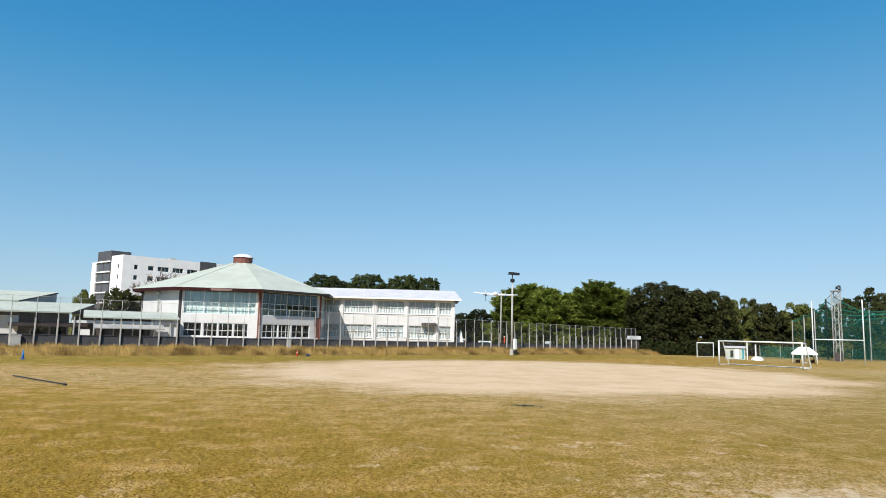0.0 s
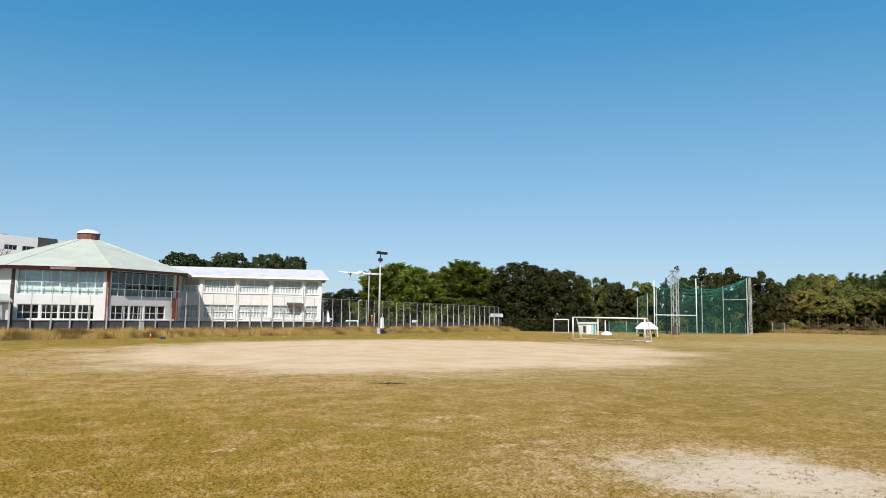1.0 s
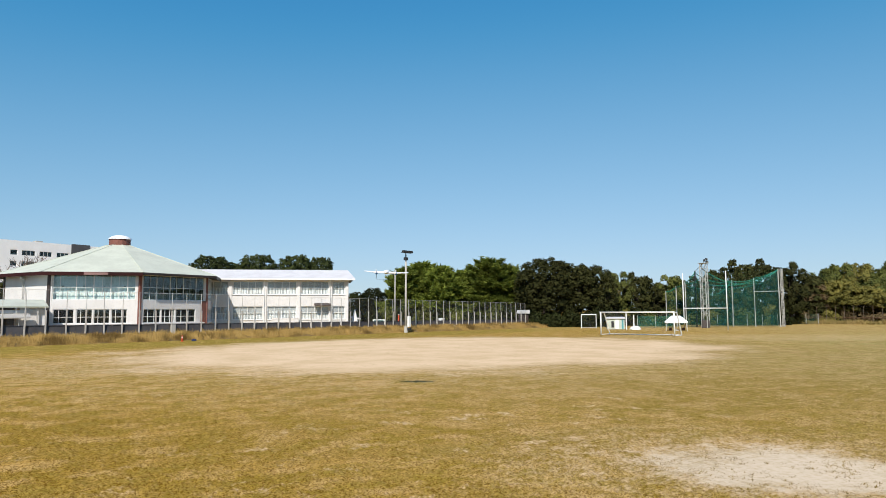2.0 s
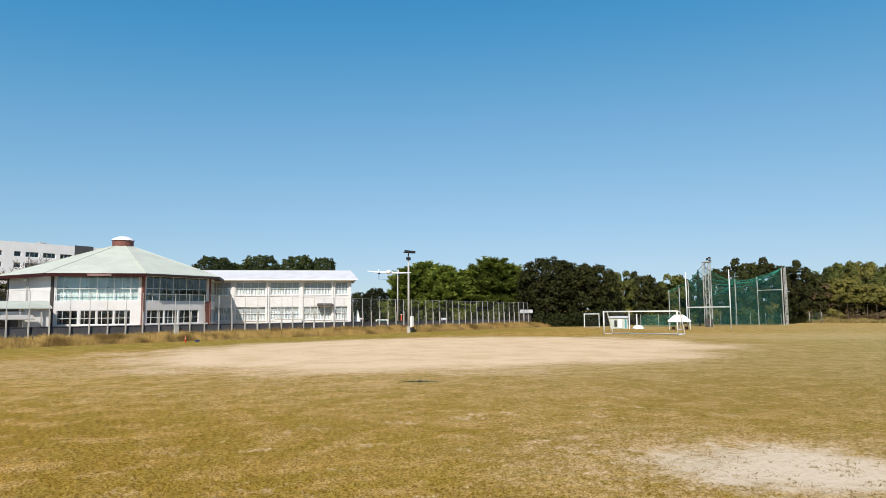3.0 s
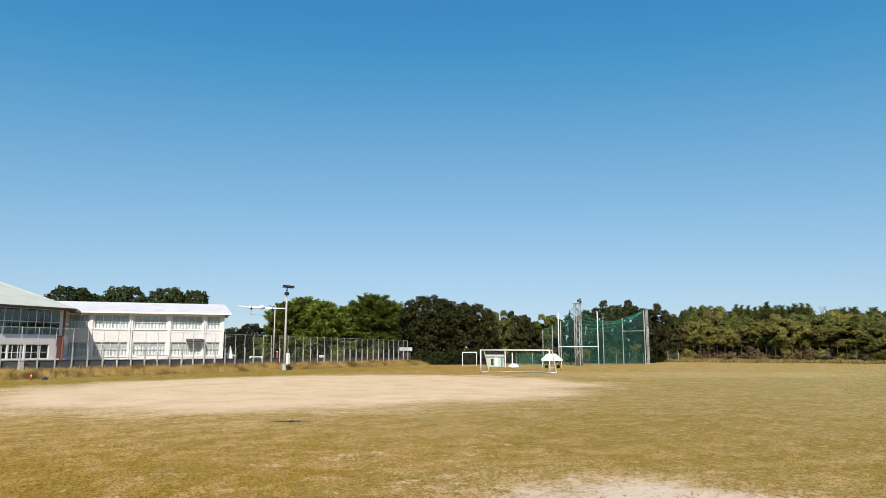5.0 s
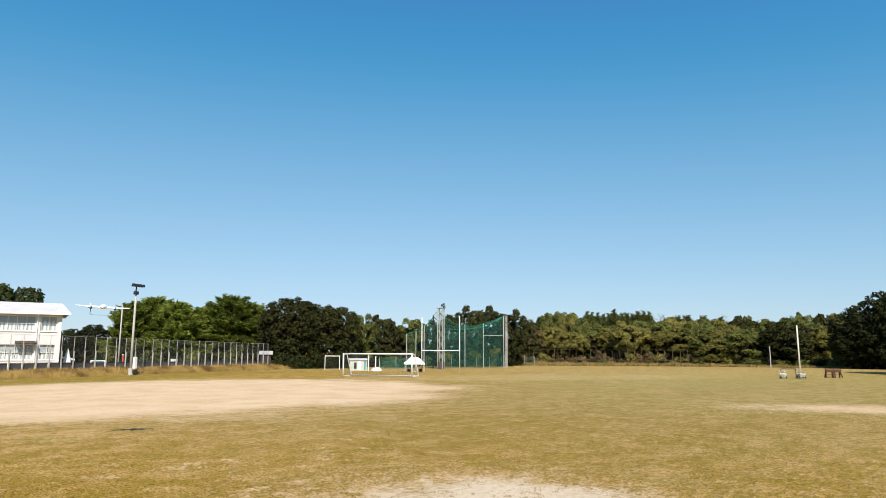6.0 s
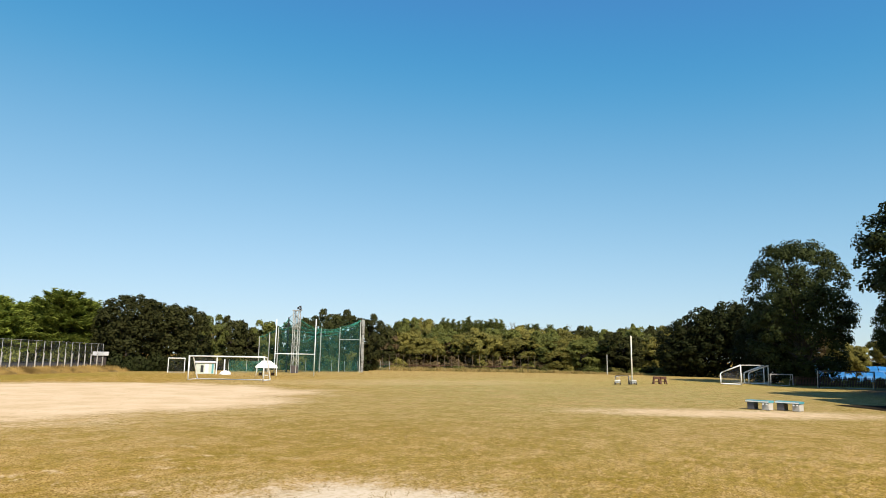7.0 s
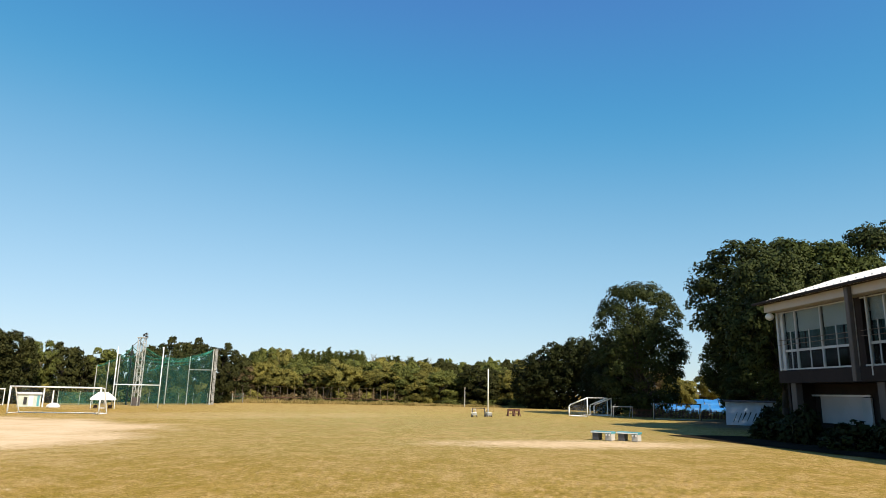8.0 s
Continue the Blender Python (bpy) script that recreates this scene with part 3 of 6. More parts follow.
def build_fence():
    f = thing("fence", FENCE, "tall galvanised post fence with dark boards below and thin wire mesh", "fence")
    xs, x = [], -22.4
    while x < FLEN:
        xs.append(x)
        x += 1.76 - 0.0068 * max(x, 0)
    pm = Shape().bar((0, 0, 0.3), (0, 0, 1.0), 0.030, n=8).mesh("post", M_GALV)
    brace = Shape().box(-0.065, 0.065, -0.13, -0.035, 0.0, 1.0, 0.012).box(-0.085, 0.085, -0.14, -0.03, 0.98, 1.0).mesh("brace", M_BRACE)
    bm_ = Shape().box(0.03, 0.97, 0.06, 0.10, 0, 1).box(0.03, 0.97, 0.045, 0.06, 0.0, 0.06).box(0.03, 0.97, 0.045, 0.06, 0.94, 1.0).box(0.49, 0.51, 0.045, 0.06, 0.06, 0.94).mesh("board", M_BOARD)
    kerb = Shape().box(0.0, 1.0, 0.0, 0.14, 0, 1).mesh("kerb", M_CONC)
    for k, x in enumerate(xs):
        top = 5.05 - 0.0135 * max(x, 0)
        lean = 0.6 * math.sin(k * 2.3)
        part("post", pm, None, f, at=pose(x, 0, 0.3 - 0.3 * (top - 0.3) / 0.7, 0, lean, 0) @ Matrix.Diagonal((1, 1, (top - 0.3) / 0.7, 1)))
        part("brace", brace, None, f, at=pose(x, 0, -0.2, 0, lean, 0) @ Matrix.Diagonal((1, 1, 0.62 * top + 0.2, 1)))
        if k + 1 < len(xs):
            w = xs[k + 1] - x
            part("board", bm_, None, f, at=pose(x, 0, 0.62) @ Matrix.Diagonal((w, 1, 1.05 - 0.005 * max(x, 0), 1)))
            part("kerb", kerb, None, f, at=pose(x, 0.02, 0.2) @ Matrix.Diagonal((w, 1, 0.42, 1)))
    for zf in (0.999, 0.335):
        s = Shape()
        for a, b in zip(xs, xs[1:]):
            za, zb = [(5.05 - 0.0135 * max(q, 0)) * zf for q in (a, b)]
            s.bar((a, 0, za), (b, 0, zb), 0.012 if zf > 0.9 else 0.018, n=6, cap=False)
        part("rail", s, M_GALV if zf > 0.9 else M_BOARD, f)
    s = Shape()
    for a, b in zip(xs, xs[1:]):
        za, zb = [5.05 - 0.0135 * max(q, 0) for q in (a, b)]
        s.add([(a, 0.06, 1.3), (b, 0.06, 1.3), (b, 0.06, zb), (a, 0.06, za)], [(0, 1, 2, 3)])
    part("wire_mesh", s, M_WIRE, f)


build_bank(RNG)
build_fence()


# ---- trees ----
def tree_parts(ob, height, spread, base, style, mat, leaves, size, seed):
    """Trunk with limbs, and a crown of leaf clumps."""
    rng = np.random.default_rng(seed)
    tr = Shape()
    r0 = 0.022 * height + 0.05
    top = base + (height - base) * (0.55 if style != "cone" else 0.9)
    pts = [Vector((0, 0, -0.3))]
    for k in range(1, 6):
        pts.append(Vector((rng.normal(0, 0.02 * height), rng.normal(0, 0.02 * height), top * k / 5)))
    for k in range(5):
        tr.bar(pts[k], pts[k + 1], r0 * (1 - 0.16 * k) * (1.3 if k == 0 else 1), r0 * (1 - 0.16 * (k + 1)), n=8)
    centres, radii, boughs = [], [], []
    zc, zr = (base + height) / 2, (height - base) / 2
    if style == "cone":
        for k in range(125):
            h = (k + rng.random()) / 125
            a = k * 2.39996 + rng.normal(0, 0.5)
            reach = spread * (1 - h ** 2.8) ** 0.62 * rng.uniform(0.62, 1.08) * (1 + 0.28 * noise.noise((1.3 * math.cos(a), 1.3 * math.sin(a), seed + 2 * h)))
            boughs.append((a, base + h * (height - base) * 0.93, max(reach, 0.5), 0.65 * h + 0.16 + rng.normal(0, 0.16)))
            centres.append((0.75 * reach * math.cos(a), 0.75 * reach * math.sin(a), boughs[-1][1]))
            radii.append(max(reach, 0.5) * 0.2)
    elif style == "clumpy":
        for k in range(280):
            d = rng.normal(size=3)
            d /= np.linalg.norm(d)
            full = (np.abs(d) ** 2.2).sum() ** (-1 / 2.2)
            q = rng.uniform(0.55, 0.95) ** 0.4 * (0.95 + 0.10 * noise.noise(tuple(d * 1.6 + seed))) * full
            centres.append((d[0] * spread * q, d[1] * spread * q, zc + d[2] * zr * q))
            radii.append(spread * rng.uniform(0.11, 0.20))
    else:
        m = 90 if style == "round" else 70
        for k in range(m):
            d = rng.normal(size=3)
            d /= np.linalg.norm(d)
            q = rng.uniform(0.35, 0.95) ** 0.6 * (0.95 + 0.25 * noise.noise(tuple(d * 1.7 + seed)))
            flat = 1.0 if d[2] > 0 else 0.92
            centres.append((d[0] * spread * q, d[1] * spread * q, zc + d[2] * zr * q * flat))
            radii.append(spread * rng.uniform(0.16, 0.30))
    centres, radii = np.array(centres), np.array(radii)
    for k in range(0, len(centres), 4 if len(centres) < 100 else 8):
        c = Vector(centres[k])
        root = Vector((0, 0, min(top * 0.95, max(base * 0.8, c.z * 0.55))))
        mid = root.lerp(c, 0.5) + Vector((0, 0, 0.04 * height))
        tr.bar(root, mid, r0 * 0.32, r0 * 0.2, n=5, cap=False)
        tr.bar(mid, c, r0 * 0.2, r0 * 0.06, n=5, cap=False)
    part("trunk", tr, M_TRUNK if style == "airy" else M_BARK, ob, smooth=True)
    share = radii ** 2 / (radii ** 2).sum()
    which = rng.choice(len(centres), leaves, p=share)
    d = rng.normal(size=(leaves, 3))
    d /= np.linalg.norm(d, axis=1)[:, None]
    d[:, 2] = np.where(d[:, 2] < -0.4, -d[:, 2], d[:, 2])
    rad = radii[which] * rng.uniform(0.15, 1.0, leaves) ** 0.4
    if style == "clumpy":
        core = rng.random(leaves) < 0.21
        centres = np.vstack([centres, [(0, 0, zc - 0.1 * zr)]])
        which = np.where(core, len(centres) - 1, which)
        rad = np.where(core, spread * rng.uniform(0.3, 0.72, leaves), rad)
    squash = np.array([1.0, 1.0, 0.85])
    p = centres[which] + d * rad[:, None] * squash
    if style == "clumpy":
        p[:, 2] += np.where(core, d[:, 2] * rad * (zr / spread - 0.8), 0)
    if style == "cone":
        # boughs: flat fans of sprays along a curved limb that droops and turns up at its tip
        bo = np.array(boughs)
        which = rng.choice(len(bo), leaves, p=bo[:, 2] ** 1.3 / (bo[:, 2] ** 1.3).sum())
        a, z0, length, rise = bo[which].T
        along = rng.uniform(0.05, 1.0, leaves) ** 0.65
        out = np.stack([np.cos(a), np.sin(a), np.zeros(leaves)], 1)
        aside = np.stack([-np.sin(a), np.cos(a), np.zeros(leaves)], 1)
        turn = rng.uniform(-1, 1, leaves)
        fan = 0.27 * length * (1 - 0.7 * along) + 0.12
        p = out * (along * length)[:, None] + aside * (turn * fan)[:, None]
        p[:, 2] = z0 + length * (rise * along - 0.42 * along ** 2 * (1 - 0.55 * along)) - 0.25 * np.abs(turn) * fan + rng.normal(0, 0.2, leaves)
        d = out
    reach = np.percentile(np.hypot(p[:, 0], p[:, 1]), 98)
    lo, hi = np.percentile(p[:, 2], 0.5), p[:, 2].max()
    p[:, :2] *= spread / reach
    p[:, 2] = base + (p[:, 2] - lo) / (hi - lo) * (height - base)
    p[:, 2] = np.maximum(p[:, 2], 0.12)
    nrm = d + rng.normal(0, 0.45 if style == "clumpy" else 0.7, (leaves, 3)) + np.array([0, 0, 0.25])
    nrm /= np.linalg.norm(nrm, axis=1)[:, None]
    if style == "cone":
        way = out * 0.9 + aside * (0.9 * turn)[:, None] + rng.normal(0, 0.4, (leaves, 3)) + np.array([0, 0, 0.5])
        way /= np.linalg.norm(way, axis=1)[:, None]
        v, f = sprays(p, way, size * 1.7, size * 0.26, rng)
    elif style == "clumpy":
        v, f = cards(p, nrm, size, rng)
    else:
        v, f = sprays(p, rng.normal(size=(leaves, 3)), size * 1.25, size * 0.5, rng, nrm)
    crown_way = (p - np.array([0, 0, zc])) / np.array([spread, spread, zr])
    soft = (0.9 * d + 0.6 * crown_way + 0.3 * nrm if style == "clumpy" else 0.2 * d + 0.8 * crown_way + 0.5 * nrm) + np.array([0, 0, 0.15])
    soft /= np.linalg.norm(soft, axis=1)[:, None] + 1e-9
    part("crown", array_mesh("crown", v, f, mat, None if style == "cone" else soft), None, ob)
    return ob


TREES = {}


def tree(kind, az, d, height, spread, label, group="", name="tree", turn=None):
    """A tree of one of the kinds below; the first one of a kind is built, the rest are copies at their own size."""
    p = spot(az, d)
    turn = (az * 37 + d * 11) % 360 if turn is None else turn
    h0, s0 = KINDS[kind][0:2]
    m = Matrix.Translation(p) @ pose(0, 0, 0, 0, 0, turn) @ Matrix.Diagonal((spread / s0, spread / s0 * 0.96, height / h0, 1))
    if kind not in TREES:
        ob = thing(name, m, label, "tree", group)
        TREES[kind] = tree_parts(ob, *KINDS[kind])
    else:
        src = TREES[kind]
        ob = copy_thing(src, Matrix.Identity(4))
        ob.matrix_basis = m
        ob.name = name
        tagged(ob, label, "tree", group)
    return ob


# height, spread, crown base, style, leaves' material, number of leaves, leaf size, seed
KINDS = {
    "camphor_a": (19.0, 6.4, 0.6, "clumpy", M_SUNLIT, 42000, 0.25, 3),
    "camphor_b": (20.0, 7.5, 0.6, "clumpy", M_CAMPHOR, 52000, 0.24, 14),
    "dark_a": (11.5, 4.6, 0.1, "clumpy", M_DARK, 12500, 0.29, 5),
    "dark_b": (12.5, 3.4, 1.5, "airy", M_DARK, 18000, 0.30, 8),
    "cedar_a": (12.0, 4.2, 0.2, "cone", M_CEDAR, 26000, 0.36, 21),
    "cedar_b": (11.0, 3.8, 0.2, "cone", M_CEDAR, 24000, 0.36, 26),
    "broadleaf": (12.5, 3.4, 5.4, "clumpy", M_CAMPHOR, 11000, 0.27, 8),
    "spire": (11.0, 1.7, 2.0, "cone", M_MID, 4000, 0.36, 61),
    "dusky": (11.5, 4.6, 0.1, "clumpy", M_DUSK, 12500, 0.29, 6),
    "camphor_c": (20.0, 7.5, 5.4, "clumpy", M_CAMPHOR, 46000, 0.26, 19),
    "wood_a": (10.0, 4.0, 2.0, "airy", M_MID, 8400, 0.35, 31),
    "wood_b": (9.5, 4.0, 2.6, "airy", M_YEL, 8400, 0.35, 34),
    "wood_c": (9.5, 3.6, 2.6, "airy", M_RUST, 7600, 0.34, 37),
    "wood_d": (11.0, 4.2, 0.2, "round", M_DUSK, 9500, 0.35, 41),
    "wood_e": (10.5, 4.2, 0.3, "round", M_MID, 9500, 0.35, 47),
    "wood_g": (9.6, 4.2, 0.3, "round", M_YEL, 8800, 0.36, 58),
    "wood_f": (9.0, 3.8, 2.5, "airy", M_YEL, 8400, 0.35, 52),
}
for az, d, h, r in ((6.5, 125, 12.9, 3.9), (8.6, 126, 11.6, 2.6), (10.2, 125, 13.2, 3.6), (13.3, 124, 13.2, 3.7), (15.3, 123, 12.8, 2.5)):
    tree("broadleaf", az, d, h, r, "dark evergreen tree rising behind the white school block", "trees behind the school")
for az, d, h, r in ((18.4, 140, 6.8, 4.0), (20.0, 138, 7.6, 4.2)):
    tree("dark_a", az, d, h, r, "low dark evergreen tree beyond the fence", "trees behind the fence")
for kind, az, d, h, r in (("cedar_a", 22.5, 122, 11.0, 4.2), ("cedar_a", 23.9, 124, 12.1, 4.8), ("cedar_b", 25.6, 121, 11.3, 4.6), ("cedar_b", 27.3, 123, 10.6, 5.0), ("cedar_b", 28.4, 126, 11.2, 4.4),
                          ("cedar_a", 29.9, 121, 12.5, 5.2), ("cedar_b", 31.3, 122, 11.6, 4.8), ("cedar_b", 26.4, 118, 9.0, 4.0)):
    tree(kind, az, d, h, r * 1.18, "bright green conifer with drooping boughs behind the fence", "trees behind the fence")
for az, d, h, r in ((34.6, 116, 11.9, 5.4), (36.7, 118, 11.0, 5.0), (38.5, 119, 10.6, 4.4), (33.4, 120, 9.2, 4.0)):
    tree("dusky", az, d, h, r, "dense dark evergreen tree with foliage to the ground", "dark trees at the field's corner")
for kind, az, d, h, r in (("wood_a", 40.6, 126, 9.8, 3.0), ("wood_d", 42.0, 128, 9.8, 3.2), ("wood_d", 43.3, 130, 8.6, 3.0), ("wood_a", 44.6, 131, 9.2, 3.2),
                          ("wood_d", 46.2, 134, 9.2, 3.4), ("wood_d", 48.0, 134, 10.2, 3.6), ("wood_d", 49.8, 136, 12.2, 3.6), ("wood_d", 51.5, 137, 12.2, 3.4),
                          ("wood_d", 53.4, 139, 11.6, 3.4), ("wood_f", 39.6, 127, 9.3, 2.5), ("wood_d", 54.6, 150, 9.6, 3.6)):
    tree(kind, az, d, h, r, "mixed woodland tree behind the ball cage", "woodland trees")
wood = random.Random(12)
az = 54.6
while az < 80.5:
    kind = wood.choice(("wood_a", "wood_b", "wood_f", "wood_c", "wood_f", "wood_a")) if az < 67 else wood.choice(("wood_e", "wood_e", "wood_d", "wood_b", "wood_g", "wood_a"))
    tree(kind, az, wood.uniform(149, 157), wood.uniform(6.4, 9.6), wood.uniform(3.6, 5.8), "mixed woodland tree at the far edge of the field", "woodland trees")
    az += wood.uniform(0.75, 1.3)
az = 55.6
while az < 80:
    bump = 2.2 * math.exp(-((az - 57.8) / 1.3) ** 2)
    kind = wood.choice(("wood_a", "wood_d", "wood_e", "wood_b", "wood_f"))
    tree(kind, az, wood.uniform(163, 168), (wood.uniform(10.2, 11.4) if az < 59.5 or az > 66 else wood.uniform(9.2, 10.4)) + bump, wood.uniform(3.6, 4.6), "taller woodland tree in the rear rank", "woodland trees")
    az += wood.uniform(1.1, 1.6)
az = 55.0
while az < 79:
    firs = 59.2 < az < 65.0
    kind = "spire" if firs else wood.choice(("spire", "wood_a", "spire", "wood_e"))
    tree(kind, az, wood.uniform(172, 180), wood.uniform(12.4, 13.6) if firs else wood.uniform(9.8, 12.4), wood.uniform(1.7, 2.2) if firs else wood.uniform(1.7, 3.2), "tall narrow tree in the last rank of the wood", "woodland trees")
    az += wood.uniform(0.32, 0.5) if firs else wood.uniform(0.6, 1.3)
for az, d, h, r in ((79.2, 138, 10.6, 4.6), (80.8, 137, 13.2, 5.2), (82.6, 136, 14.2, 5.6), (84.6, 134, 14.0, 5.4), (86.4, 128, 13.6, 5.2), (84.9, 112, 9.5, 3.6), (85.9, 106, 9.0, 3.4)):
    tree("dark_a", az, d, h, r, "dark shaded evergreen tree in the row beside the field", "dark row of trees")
tree("camphor_b", 87.85, 101, 19.4, 6.9, "large dense dark camphor tree beside the goals", "camphor trees")
for kind, az, d, h, r in (("camphor_c", 97.6, 90, 22.2, 9.1), ("camphor_c", 94.5, 94, 10.5, 3.3), ("camphor_a", 101.4, 68, 17.2, 5.8), ("camphor_c", 98.5, 64, 15.4, 4.6), ("camphor_b", 97.4, 89, 11.5, 5.6), ("camphor_b", 95.2, 96, 6.6, 2.6), ("camphor_b", 105.6, 74, 19.5, 6.2), ("camphor_a", 111, 80, 22.0, 7.0)):
    tree(kind, az, d, h, r, "large dense dark camphor tree behind the clubhouse", "camphor trees")
tree("wood_b", 91.2, 112, 5.4, 2.2, "pale green small tree beside the blue covers", "woodland trees")
tree("wood_b", 90.4, 131, 7.0, 2.6, "pale green small tree beside the blue covers", "woodland trees")
for az, d, h, r in ((88.6, 150, 10.0, 5.0), (90.6, 165, 5.2, 5.0), (92.2, 168, 4.2, 5.0), (95.0, 168, 4.4, 5.0), (97.0, 160, 7.0, 5.0), (100.5, 140, 10.0, 5.0), (104, 130, 10.0, 5.0)):
    tree("wood_c", az, d, h, r, "distant pale olive-brown tree beyond the blue covers", "woodland trees")
tree("wood_f", 93.3, 160, 8.4, 3.4, "thin pale tree beyond the blue covers", "woodland trees")


# ---- buildings ----
def window(parent, x0, x1, z0, z1, y, cols, rows, fr=0.07, glass=None, back=None, backs=1.0, depth=0.12, hung=True, at=None, bars=None):
    """A window in a wall that faces -y: frame with bars, panes of its own, and a blind or curtain behind.
    cols, rows: how many lights, or the places of the bars as shares of the width and height; bars: the widths of the upright ones."""
    s = Shape()
    s.box(x0, x1, y - 0.05, y + 0.05, z0, z0 + fr).box(x0, x1, y - 0.05, y + 0.05, z1 - fr, z1)
    cu = [k / cols for k in range(cols + 1)] if isinstance(cols, int) else list(cols)
    rv = [k / rows for k in range(rows + 1)] if isinstance(rows, int) else list(rows)
    for k, u in enumerate(cu):
        x = x0 + (x1 - x0) * u
        w = bars[k] if bars else (fr if u in (0, 1) else fr * 0.8)
        a = min(max(x - w / 2, x0), x1 - w)
        s.box(a, a + w, y - 0.045, y + 0.045, z0 + fr, z1 - fr)
    for v in rv[1:-1]:
        z = z0 + (z1 - z0) * v
        s.box(x0 + fr, x1 - fr, y - 0.04, y + 0.04, z - fr * 0.5, z + fr * 0.5)
    w = part("window", s, M_FRAME, parent, at=at)
    pane = Shape().box(0, 1, -0.006, 0.006, 0, 1).mesh("pane", glass or M_GLASS)
    for u0, u1 in zip(cu, cu[1:]):
        for v0, v1 in zip(rv, rv[1:]):
            light = part("pane", pane, None, w, at=Matrix.Translation((x0 + (x1 - x0) * u0, y, z0 + (z1 - z0) * v0)) @ Matrix.Diagonal(((x1 - x0) * (u1 - u0), 1, (z1 - z0) * (v1 - v0), 1)))
            light.visible_shadow = False
    if back:
        c = Shape()
        folds = max(4, int((x1 - x0) * 5))
        zb = z1 - (z1 - z0) * backs
        zt = z1
        if not hung:
            zb, zt = z0, z0 + (z1 - z0) * backs
        for k in range(folds):
            a, b = x0 + (x1 - x0) * k / folds, x0 + (x1 - x0) * (k + 1) / folds
            ya, yb = y + depth + 0.05 * (k % 2), y + depth + 0.05 * ((k + 1) % 2)
            c.add([(a, ya, zb), (b, yb, zb), (b, yb, zt), (a, ya, zt)], [(0, 1, 2, 3)])
        part("curtain", c, back, w)
    return w


def wall_with_holes(s, x0, x1, z0, z1, y0, y1, holes):
    """A wall slab with rectangular openings (x0, x1, z0, z1) that go right through."""
    xs = sorted({x0, x1, *[h[0] for h in holes], *[h[1] for h in holes]})
    zs = sorted({z0, z1, *[h[2] for h in holes], *[h[3] for h in holes]})
    for j in range(len(zs) - 1):
        run = None
        for i in range(len(xs) - 1):
            mx, mz = (xs[i] + xs[i + 1]) / 2, (zs[j] + zs[j + 1]) / 2
            solid = not any(h[0] < mx < h[1] and h[2] < mz < h[3] for h in holes)
            if solid:
                run = xs[i] if run is None else run
            if run is not None and (not solid or i == len(xs) - 2):
                s.box(run, xs[i + 1] if solid else xs[i], y0, y1, zs[j], zs[j + 1])
                run = None
    return s


